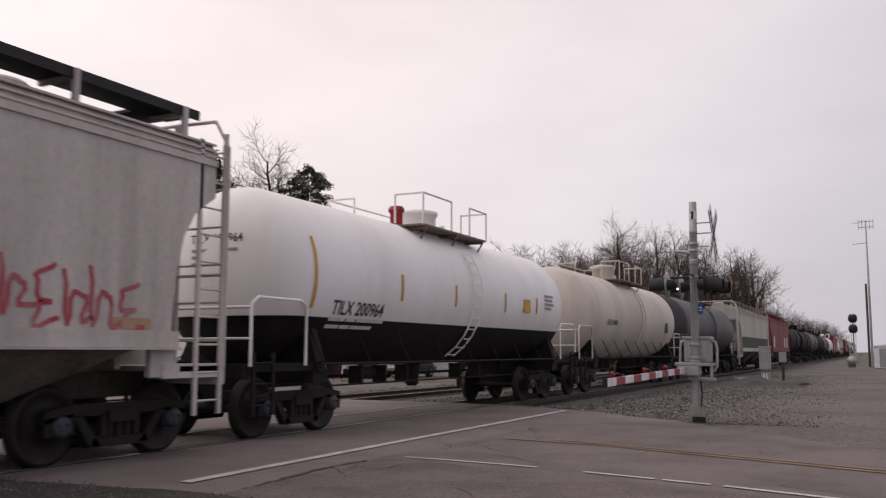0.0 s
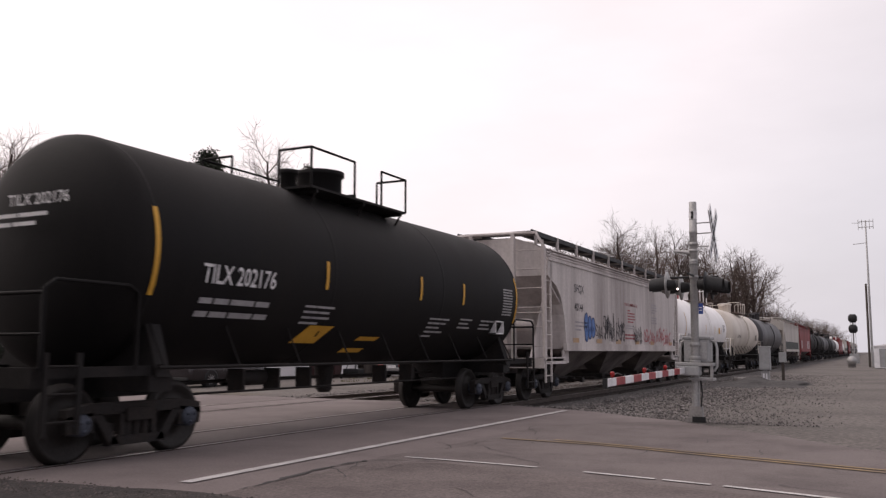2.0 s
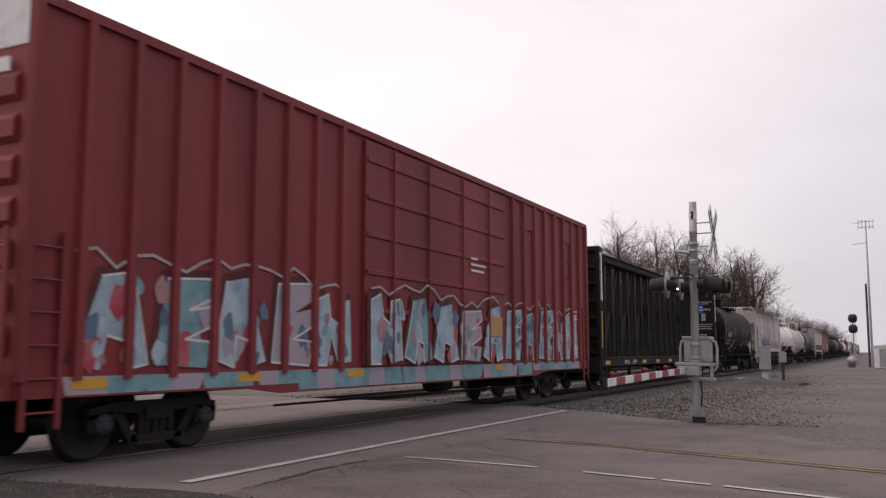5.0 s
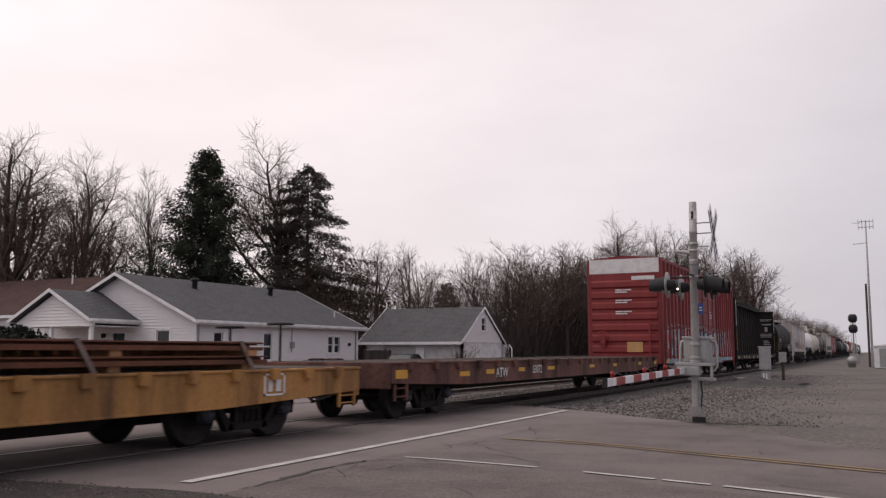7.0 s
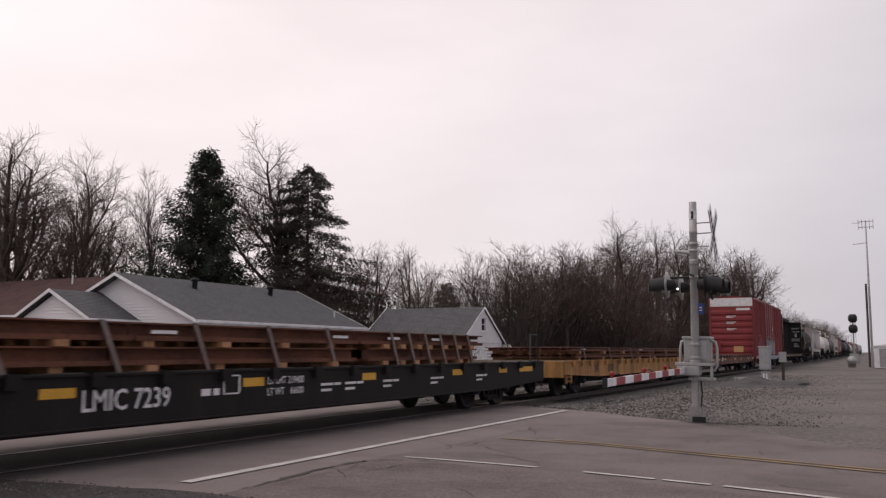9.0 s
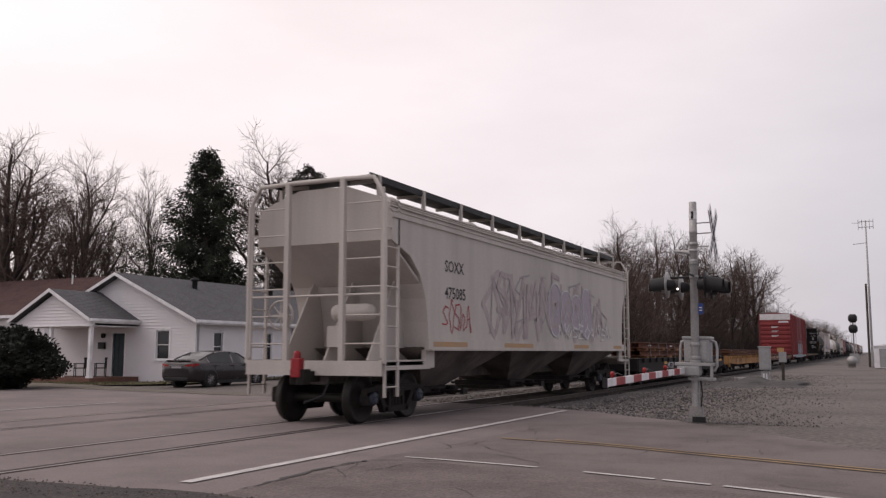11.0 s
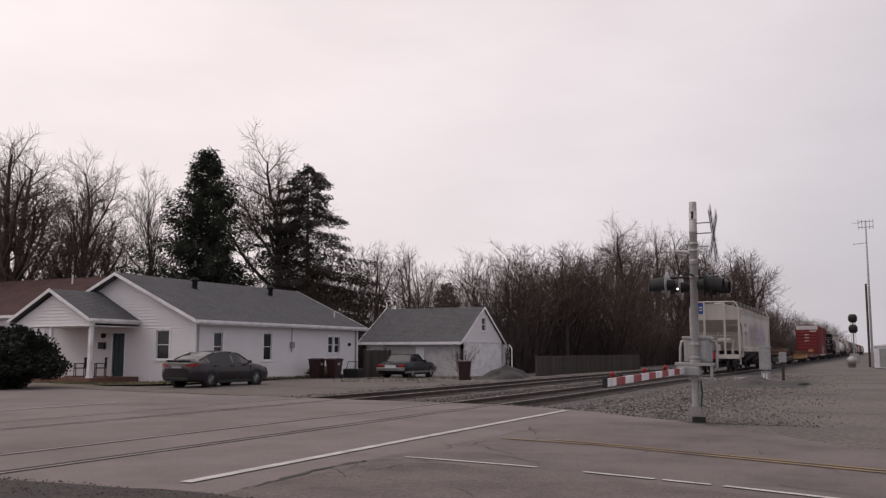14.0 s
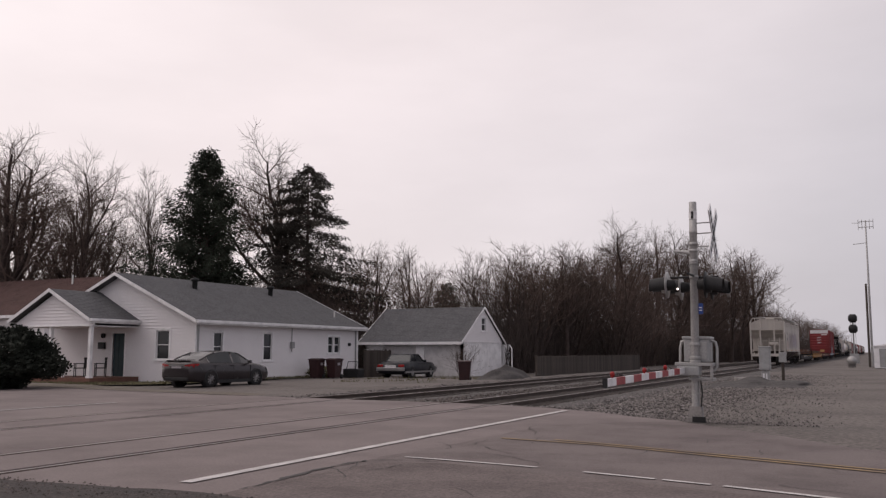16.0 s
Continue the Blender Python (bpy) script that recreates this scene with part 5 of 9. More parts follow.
    write(c, "C8799", 0.2, M_LETTER_W, Matrix.Translation((X, -7.3, 0.9)) @ SIDE, 1.05)
    for y in (-10.8, -5.8, -3.55, -1.25, 2.45, 5.0, 8.2):
        part("reflective_patch", Geo().box(1.525, 1.53, y, y + 0.55, 0.9, 1.02), M_YSTRIPE, c, "yellow reflective patch")
    g = Geo()
    for y in (-7.48, -5.4):
        for q in (-0.12, 0.12):
            g.box(1.4, 1.46, y + q - 0.02, y + q + 0.02, 0.4, 0.9)
        g.box(1.4, 1.46, y - 0.14, y + 0.14, 0.4, 0.44)
    g.tube([(1.42, -9.0, 0.6), (1.42, -7.4, 0.45), (1.42, -2.5, 0.72)], 0.02, 6)
    part("hanging_steps", g, M_CARBLACK, c)


def build_boxcar():
    u, half, T = -59.25, 9.9, 5.2
    c = put_on(thing("boxcar", "tall red boxcar with graffiti along its sides", "freight car", "cars of the train", pose(TRACK, u, 0)), u)
    g = Geo()
    side = [(-1.5, 0.98), (-1.5, T - 0.08), (-1.42, T), (0, T + 0.12), (1.42, T), (1.5, T - 0.08), (1.5, 0.98)]
    g.prism(side, -half, half, "y")
    part("body", g, M_RED, c)
    for s in (-1, 1):
        g = Geo().box(min(s * 1.46, s * 1.56), max(s * 1.46, s * 1.56), -half, half, T - 0.14, T - 0.02)
        part("top_rail", g, M_RED, c)
        g = Geo()
        g.prism([(-half, 1.05), (half, 1.05), (half, 0.82), (6.2, 0.81), (5.4, 0.71), (-5.4, 0.71), (-6.2, 0.81), (-half, 0.82)], s * 1.44, s * 1.53)
        part("side_sill", g, M_RED, c)
        posts = [9.84, 9.13, 8.4, 7.66, 6.91, 6.12, 5.35, 4.58, 3.82]
        for q in (-1, 1):
            for i, y in enumerate(posts):
                w = 0.075
                g = Geo().prism([(s * 1.5, q * y - w), (s * 1.575, q * y - w * 0.7), (s * 1.575, q * y + w * 0.7), (s * 1.5, q * y + w)], 1.0, T - 0.1, "z")
                part("side_post", g, M_RED, c)
        # plug door with its ribs
        g = Geo().box(min(s * 1.5, s * 1.57), max(s * 1.5, s * 1.57), -3.15, 3.2, 1.08, T - 0.2)
        for k in range(6):
            z = 1.3 + k * 0.66
            g.prism([(s * 1.56, z), (s * 1.60, z + 0.03), (s * 1.60, z + 0.1), (s * 1.56, z + 0.13)], -3.1, 3.15, "y")
        for y in (-2.2, -0.8, 0.8, 2.2):
            g.tube([(s * 1.61, y, 1.05), (s * 1.61, y, T - 0.2)], 0.025, 6)
        part("door", g, M_RED, c, "red sliding plug door")
        # ribbed end
        e = s * half
        for k in range(8):
            z = 1.25 + k * 0.45
            if z > 4.2:
                break
            g = Geo()
            a = [(e, z), (e + s * 0.07, z + 0.07), (e + s * 0.07, z + 0.26), (e, z + 0.34)]
            g.prism(a, -1.38, 1.38)
            part("end_rib", g, M_RED, c)
        part("end_band", Geo().box(-1.47, 1.47, min(e, e + s * 0.012), max(e, e + s * 0.012), T - 0.62, T - 0.02), M_LETTER_W, c, "white painted band for excess height")
        end_ladder(c, e + s * 0.12, 1.05, 1.45, 1.0, 2.6, 5, M_RED)
        ladder(c, 1.55, s * (half - 0.08), s * (half - 0.52), 0.5, 2.6, 6, M_RED)
        g = Geo().box(-1.5, 1.5, e - 0.06 * s if s > 0 else e - 0.12, e + 0.12 if s > 0 else e + 0.06, 0.82, 1.08)
        g.box(-0.9, 0.9, min(e, e + s * 0.4), max(e, e + s * 0.4), 1.1, 1.14)
        part("end_sill", g, M_RED, c)
        g = Geo().lathe([(-0.02, 0.26), (0.0, 0.28), (0.02, 0.26)], "y", (-0.9, e + s * 0.2, 1.9), 16)
        g.tube([(-1.15, e + s * 0.2, 1.9), (-0.65, e + s * 0.2, 1.9)], 0.012, 5)
        g.box(-1.0, -0.8, min(e, e + s * 0.18), max(e, e + s * 0.18), 1.5, 2.0)
        part("brake_wheel", g, M_RED, c)
    part("plywood_placard", Geo().box(0.1, 0.75, -half - 0.085, -half - 0.075, 1.30, 1.72), M_PLY, c, "bare plywood placard board")
    part("plywood_placard", Geo().box(1.615, 1.63, 2.2, 2.9, 1.66, 2.1), M_PLY, c, "bare plywood placard board")
    part("number_plate", Geo().box(0.35, 1.3, -half - 0.09, -half - 0.083, 4.28, 4.44), M_LETTER_W, c, "white marking strip")
    for k, z in enumerate((3.85, 3.42, 2.95)):
        bars(c, -half - 0.088, -0.35, z, [[0.3, 0.35], [0.5]], M_LETTER_W, 0.05, 0.04, plane="rear")
    g = Geo().box(-0.3, 0.3, -half + 0.3, half - 0.3, 0.72, 1.0)
    part("centre_sill", g, M_TRUCK, c)
    g = Geo().tube([(1.1, -5, 0.5), (1.1, 6.4, 0.45)], 0.02, 6)
    g.lathe([(-0.45, 0.0), (-0.42, 0.18), (0.42, 0.18), (0.45, 0.0)], "y", (0.6, 1.6, 0.62), 12)
    part("brake_gear", g, M_TRUCK, c)
    # graffiti along the lower side: slanted block letters with shadows, patches of colour and pale outlines
    X = 1.503
    for o, a, b, sd in ((X, 3.3, 9.0, 33), (X, -9.2, -3.4, 92), (1.601, -3.0, 3.0, 30)):
        rnd = random.Random(sd)
        shade, halo, white = Geo(), Geo(), Geo()
        fills = {"pale": Geo(), "teal": Geo(), "lilac": Geo(), "slate": Geo(), "pink": Geo(), "red": Geo()}
        n = 5
        w = (b - a) / n
        tops = []
        for k in range(n):
            y, h = a + w * k, rnd.uniform(1.02, 1.28)
            z0, lean = 1.10, rnd.uniform(-0.12, 0.16)
            form = rnd.choice(([(0, 0), (0.3, 0), (0.4, 0.45), (0.62, 0), (0.98, 0.05), (0.9, 1.0), (0.62, 0.95), (0.6, 0.6), (0.38, 0.7), (0.3, 1.05), (0.02, 0.95)],
                               [(0.05, 0.05), (0.9, 0), (0.98, 0.3), (0.5, 0.33), (0.95, 0.5), (0.9, 0.72), (0.5, 0.66), (0.97, 0.85), (0.92, 1.05), (0.1, 1.0)],
                               [(0, 0.1), (0.35, 0.0), (0.42, 0.35), (0.65, 0.3), (0.68, 0.0), (1.0, 0.06), (0.72, 1.02), (0.3, 0.95)]))
            ring = [(y + w * (u * 0.95 + 0.02) + lean * v * h, z0 + v * h) for u, v in form]
            big = [(y + w * (u * 1.08 - 0.04) + lean * v * h - 0.06, z0 - 0.03 + v * (h + 0.14)) for u, v in form]
            shade.add([(o + 0.002 + 0.0004 * k, p, q) for p, q in big], [tuple(range(len(big)))])
            main = ("pale", "teal", "pale", "lilac", "pale")[k]
            fills[main].add([(o + 0.006 + 0.0004 * k, p, q) for p, q in ring], [tuple(range(len(ring)))])
            for t in range(9):
                nm = rnd.choice(("pale", "teal", "lilac", "slate", "slate", "pink", "red"))
                p, q, r = y + w * rnd.uniform(0.1, 0.9), z0 + h * rnd.uniform(0.08, 0.88), rnd.uniform(0.07, 0.22)
                blob = [(o + 0.009 + 0.0004 * t, p + r * 0.7 * math.cos(m) * (1 + 0.3 * math.sin(2 * m + t)), q + r * math.sin(m) * (1 + 0.25 * math.sin(3 * m + t))) for m in (i * math.pi / 6 for i in range(12))]
                fills[nm].add(blob, [tuple(range(12))])
            cut = rnd.randrange(len(ring))
            stroke(white, (ring + ring)[cut:cut + len(ring) - 2], 0.035, o + 0.014)
            tops += [(y + w * u, z0 + h + 0.16 + 0.08 * math.sin(9 * u + k) + rnd.uniform(-0.04, 0.04)) for u in (0.0, 0.25, 0.5, 0.75)]
        part("graffiti", shade, M_SPRAY_SHADE, c, "dark maroon graffiti shading")
        for nm, m in (("pale", M_SPRAY_PALE), ("teal", M_SPRAY_TEAL), ("lilac", M_SPRAY_LILAC), ("slate", M_SPRAY_SLATE), ("pink", M_SPRAY_PINK), ("red", M_SPRAY_RED)):
            part("graffiti", fills[nm], m, c, nm + " graffiti fill")
        part("graffiti", white, M_SPRAY_WHITE, c, "white graffiti outlines")
        stroke(halo, tops, 0.04, o + 0.018)
        part("graffiti", halo, M_SPRAY_FADED, c, "pale graffiti halo line")
    g, g2 = Geo(), Geo()
    rnd = random.Random(21)
    for i in range(34):
        y = -9.2 + i * 0.53 + rnd.uniform(-0.1, 0.1)
        lo = 0.74 if abs(y + 0.3) < 4.9 else 0.84
        x = 1.5325 + 0.0003 * i
        (g if i % 3 else g2).add([(x, y, lo), (x, y + rnd.uniform(0.5, 0.7), lo), (x, y + rnd.uniform(0.5, 0.8), 1.04), (x, y - 0.05, 1.04)], [(0, 1, 2, 3)])
    part("graffiti", g, M_SPRAY_TEAL, c, "teal paint along the sill")
    part("graffiti", g2, M_SPRAY_LILAC, c, "lilac paint along the sill")
    # repair patches and an embossed six-sided mark on the upper side
    for y0, y1 in ((7.74, 8.32), (4.66, 5.27)):
        part("repair_patch", Geo().box(1.5, 1.53, y0, y1, 4.4, 5.02), M_RED, c, "welded repair patch")
        for q in (y0 + 0.02, y1 - 0.02):
            part("panel_edge", Geo().box(1.5, 1.522, q - 0.02, q + 0.02, 2.2, 4.4), M_RED, c)
    g = Geo()
    for m in range(6):
        p, q = math.radians(60 * m + 30), math.radians(60 * m + 90)
        stroke(g, [(8.03 + 0.25 * math.cos(p), 3.62 + 0.28 * math.sin(p)), (8.03 + 0.25 * math.cos(q), 3.62 + 0.28 * math.sin(q))], 0.035, 1.506)
    part("six_sided_mark", g, M_SPRAY_SHADE, c, "faint six-sided mark")
    bars(c, X + 0.022, 8.5, 2.45, [[0.12, 0.1, 0.16], [0.14, 0.08, 0.12], [0.1, 0.12, 0.14]], M_LETTER_W, 0.04, 0.07)
    part("data_box", Geo().box(X + 0.02, X + 0.024, 8.52, 8.86, 1.22, 1.5), M_LETTER_W, c, "white framed data box")
    part("yellow_label", Geo().box(1.536, 1.54, 8.45, 8.9, 0.86, 1.03), M_YSTRIPE, c, "yellow warning label")
    bars(c, X + 0.022, 7.78, 2.5, [[0.14], [0.1], [0.12], [0.14], [0.1], [0.16], [0.3], [0.24]], M_LETTER_W, 0.05, 0.075)
    bars(c, X + 0.022, 8.12, 2.5, [[0.1], [0.08], [0.1], [0.1]], M_LETTER_W, 0.05, 0.075)
    bars(c, 1.607, 1.2, 3.3, [[0.35], [0.8], [0.7]], M_LETTER_W, 0.05, 0.08)
    for y in (5.3, 2.7, -3.6, -6.4, -9.2):
        part("reflective_patch", Geo().box(1.535, 1.54, y, y + 0.5, 0.9, 1.02), M_YSTRIPE, c, "yellow reflective patch")
    add_couplers(c, half, 0.6)
    add_trucks(c, half - 2.5)


def steel_load(u, y0, y1, zb, layers, rows, seed, tall=0.22, name="steel_beams", group="steel loads on flat cars"):
    """A stack of rolled beams on timber bearers, tied with straps. It rides with its car."""
    rnd = random.Random(seed)
    load = thing(name, "stack of rusty rolled steel beams on timber bearers", "steel load", group, pose(TRACK, u, 0))
    z = zb
    for k in range(layers):
        for y in [y0 + 0.8 + i * (y1 - y0 - 1.6) / 6 for i in range(7)]:
            part("bearer", Geo().box(-1.4, 1.42 + rnd.uniform(-0.06, 0.06), y - 0.09, y + 0.09, z, z + 0.075), M_LUMBER, load, "sawn timber bearer")
        z += 0.075
        h = tall
        for i in range(rows):
            x = -1.28 + 2.56 * i / (rows - 1)
            cut = [y0 + rnd.uniform(-0.1, 0.4), y0 + (y1 - y0) * (0.47 + rnd.uniform(-0.03, 0.03)), y1 - rnd.uniform(-0.1, 0.5)]
            for a, b in ((cut[0], cut[1] - 0.05), (cut[1], cut[2])):
                g = Geo()
                g.box(x - 0.13, x + 0.13, a, b, z, z + 0.02)
                g.box(x - 0.13, x + 0.13, a, b, z + h - 0.02, z + h)
                g.box(x - 0.012, x + 0.012, a, b, z + 0.02, z + h - 0.02)
                g.box(x + 0.118, x + 0.13, a, b, z + 0.02, z + 0.06)
                part("steel_beam", g, M_RUST, load)
        z += h
    for i in range(6):
        y = y0 + 1.0 + i * (y1 - y0 - 2.0) / 5
        g = Geo()
        g.prism([(y - 0.06, z + 0.015), (y + 0.02, z + 0.015), (y + 0.32, zb - 0.03), (y + 0.24, zb - 0.03)], 1.425, 1.44)
        g.box(-1.43, 1.44, y - 0.05, y + 0.03, z + 0.002, z + 0.014)
        part("strap", g, M_STRAP, load, "steel tie-down strap")
    for y in (y0 + 0.9, (y0 + y1) / 2, y1 - 0.8):
        part("paper_tag", Geo().box(1.411, 1.415, y, y + 0.45, z - h * 0.6, z - h * 0.4), M_LETTER_W, load, "white paper tag")
    put_on(load, u)


def build_flats():
    # brown empty flat car
    pt = [(-10.55, -10.1, 0.82, 0.98), (-7.8, -7.3, 0.8, 0.9), (-6.4, -5.95, 0.82, 0.92), (-4.4, -4.0, 0.84, 0.93), (-2.3, -1.75, 0.84, 0.93), (1.5, 2.0, 0.84, 0.93), (4.2, 4.6, 0.84, 0.93), (7.6, 8.0, 0.84, 0.95), (10.1, 10.5, 0.84, 1.0)]
    e = put_on(flat_car("empty rusty brown flat car with timber deck", M_BROWN, -80.8, 10.7, 0.62, 1.12, M_DECK, patches=pt, pockets=20), -80.8)
    write(e, "ATW", 0.3, M_LETTER_W, Matrix.Translation((1.53, -5.85, 0.74)) @ SIDE, 1.05)
    write(e, "53072", 0.28, M_LETTER_W, Matrix.Translation((1.53, -3.45, 0.78)) @ SIDE, 0.98)
    g = Geo().tube([(-1.1, -10.5, 1.1), (-1.1, -10.5, 1.85)], 0.025, 6)
    g.lathe([(1.83, 0.26), (1.85, 0.28), (1.87, 0.26)], "z", (-1.1, -10.5, 0), 16)
    g.tube([(-1.36, -10.5, 1.85), (-0.84, -10.5, 1.85)], 0.012, 5)
    part("brake_wheel", g, M_DARK, e, "black hand brake wheel on a staff")
    # orange flat car with steel
    # deep: real centre sill, dropped further to stand in for shaded ground below
    f = put_on(flat_car("faded orange flat car with rust stains", M_ORANGE, -102.2, 9.6, 0.55, 1.06, M_DECK, pockets=22, deep=0.3), -102.2)
    write(f, "SYR", 0.3, M_LETTER_K, Matrix.Translation((1.53, -6.75, 0.7)) @ SIDE, 0.9)
    write(f, "2108", 0.3, M_LETTER_K, Matrix.Translation((1.53, -5.25, 0.7)) @ SIDE, 1.1)
    g = Geo()
    for a, b, c0, d in ((7.0, 7.5, 0.68, 0.71), (7.0, 7.5, 0.97, 1.0), (7.0, 7.04, 0.68, 1.0), (7.46, 7.5, 0.68, 1.0), (7.1, 7.2, 0.74, 0.92), (7.28, 7.4, 0.74, 0.92)):
        g.box(1.522, 1.528, a, b, c0, d)
    part("label_frame", g, M_LETTER_W, f, "white framed data label")
    g = Geo().tube([(-1.1, 9.4, 1.05), (-1.1, 9.4, 1.75)], 0.025, 6)
    g.lathe([(1.73, 0.26), (1.75, 0.28), (1.77, 0.26)], "z", (-1.1, 9.4, 0), 16)
    g.tube([(-1.36, 9.4, 1.75), (-0.84, 9.4, 1.75)], 0.012, 5)
    part("brake_wheel", g, M_DARK, f, "black hand brake wheel on a staff")
    steel_load(-102.2, -8.6, 7.6, 1.065, 2, 9, 3, 0.115)
    # black flat car with steel
    pt = [(-5.62, -5.15, 0.81, 0.92), (-2.3, -1.84, 0.83, 0.95), (0.85, 1.3, 0.83, 0.95), (4.41, 4.88, 0.83, 0.95), (6.9, 7.38, 0.83, 0.95), (8.2, 9.1, 0.83, 0.95)]
    # centre sill again lowered past its true depth, to blacken the shadow underneath
    k = put_on(flat_car("black flat car with white lettering", M_CARBLACK, -123.5, 9.95, 0.45, 1.07, M_DECK, patches=pt, deep=0.3), -123.5)
    write(k, "LMIC 7239", 0.34, M_LETTER_W, Matrix.Translation((1.53, -5.08, 0.65)) @ SIDE, 0.9)
    write(k, "LD LMT 219400", 0.15, M_LETTER_W, Matrix.Translation((1.53, -1.77, 0.85)) @ SIDE, 0.9)
    write(k, "LT WT    66600", 0.15, M_LETTER_W, Matrix.Translation((1.53, -1.77, 0.69)) @ SIDE, 0.9)
    bars(k, 1.53, -3.15, 0.74, [[0.18, 0.12]], M_LETTER_W, 0.09, 0.06)
    for y in (-0.4, 0.3, 1.54, 3.4, 5.6):
        bars(k, 1.53, y, 0.78, [[0.35, 0.2], [0.3]], M_LETTER_W, 0.04, 0.05)
    g = Geo()
    for a, b, c0, d in ((-2.72, -2.37, 0.74, 0.76), (-2.72, -2.37, 0.98, 1.0), (-2.72, -2.69, 0.74, 1.0), (-2.4, -2.37, 0.74, 1.0)):
        g.box(1.522, 1.528, a, b, c0, d)
    part("label_frame", g, M_LETTER_W, k)
    g = Geo().tube([(1.4, 9.3, 1.05), (1.4, 9.3, 1.75), (1.4, 9.85, 1.75), (1.4, 9.85, 1.05)], 0.025, 6)
    part("end_grab", g, M_DARK, k)
    steel_load(-123.5, -8.8, 0.9, 1.075, 2, 8, 9)
    steel_load(-123.5, 1.0, 6.35, 1.075, 2, 8, 19)


def build_last_hopper():
    u = -143.4
    c = put_on(hopper_car("pale grey covered hopper with faded graffiti at the train's end", M_HOPPER2, M_HOPLOW, u), u)
    X = 1.526
    write(c, "SOXX", 0.34, M_LETTER_K, Matrix.Translation((X, -6.2, 2.95)) @ SIDE)
    write(c, "475085", 0.34, M_LETTER_K, Matrix.Translation((X, -6.2, 2.4)) @ SIDE)
    tags(c, 41, -6.3, -4.9, 1.75, 2.35, 5, M_SPRAY_RED, X + 0.002, 0.03, "red graffiti scrawl")
    bubble(c, 0.2, 4.0, 1.7, 3.2, 4, M_SPRAY_LILAC, M_SPRAY_WHITE, X + 0.004, "faded lilac bubble letters with white outline")
    tags(c, 42, -4.2, 5.6, 1.65, 3.1, 8, M_SPRAY_FADED, X, 0.16, "faded rose graffiti letters")
    tags(c, 45, -3.8, 6.0, 1.7, 3.3, 7, M_SPRAY_GREY, X + 0.003, 0.05, "faded grey graffiti letters")
    tags(c, 43, -3.5, 5.0, 1.7, 3.4, 9, M_SPRAY_FADED, X + 0.006, 0.14, "faded pink graffiti strokes")
    tags(c, 44, 1.0, 6.2, 1.65, 2.1, 9, M_LETTER_W, X + 0.009, 0.04, "white graffiti outlines")
    for y0, y1 in ((-6.8, -5.2), (-3.1, -1.2), (2.2, 3.6), (6.4, 7.4)):
        part("yellow_stripe", Geo().box(1.572, 1.576, y0, y1, 1.41, 1.51), M_YFADED, c, "worn yellow reflective stripe")
    write(c, "SOXX", 0.2, M_LETTER_K, Matrix.Translation((0.72, -8.27, 3.72)) @ REAR)
    write(c, "475085", 0.2, M_LETTER_K, Matrix.Translation((0.72, -8.27, 3.45)) @ REAR)
    bars(c, -8.262, -0.25, 3.75, [[0.3], [0.5], [0.4], [0.5], [0.3]], M_SPRAY_GREY, 0.03, 0.05, plane="rear")
    g = Geo().box(-0.1, 0.1, -9.22, -9.06, 0.85, 1.2)
    g.lathe([(1.2, 0.07), (1.3, 0.07), (1.34, 0.0)], "z", (0, -9.15, 0), 12)
    part("marker_device", g, M_REDREFL, c, "red end-of-train marker", bevel=0.02)


build_hopper_first()
build_white_tank()
build_beige_tank()
build_far_cars()
build_black_tank()
build_centerbeam()
build_boxcar()
build_flats()
build_last_hopper()


# ---- house, garage and yard beyond the tracks ----
def wall(g_core, g_lap, o, u, length, height, holes, thick=0.14, lap=0.15, top=None):
    """A wall from o along u (unit), outside on the right-hand side of u when seen from above; holes: (a, b, z0, z1). top(a): height of the upper edge."""
    n = Vector((u.y, -u.x, 0))
    up = Vector((0, 0, 1))
    cuts = sorted({0.0, length, *[q for h in holes for q in h[:2]]})
    if top:
        cuts = sorted(set(cuts) | {length * i / 60 for i in range(61)})

    def slab(g, a, b, z0, z1, t0, t1, t2=None):
        t2 = t1 if t2 is None else t2
        p = [o + u * a + n * t0 + up * z0, o + u * b + n * t0 + up * z0, o + u * b + n * t2 + up * z0, o + u * a + n * t2 + up * z0,
             o + u * a + n * t0 + up * z1, o + u * b + n * t0 + up * z1, o + u * b + n * t1 + up * z1, o + u * a + n * t1 + up * z1]
        g.add(p, [(0, 1, 2, 3), (4, 5, 6, 7), (0, 1, 5, 4), (1, 2, 6, 5), (2, 3, 7, 6), (3, 0, 4, 7)])
    for a, b in zip(cuts, cuts[1:]):
        m = (a + b) / 2
        H = height if not top else max(top(a), top(b)) - 0.01
        free = [(0.0, H)]
        for h in holes:
            if h[0] <= m <= h[1]:
                free = [(0.0, h[2]), (h[3], H)]
        for z0, z1 in free:
            if z1 - z0 > 0.01:
                slab(g_core, a, b, z0, z1, -thick, 0.0)
                k = math.floor(z0 / lap)
                while g_lap is not None and k * lap < z1:
                    q0, q1 = max(k * lap, z0), min((k + 1) * lap, z1)
                    if q1 - q0 > 0.01:
                        slab(g_lap, a, b, q0, q1, 0.0, 0.003, 0.045)
                    k += 1


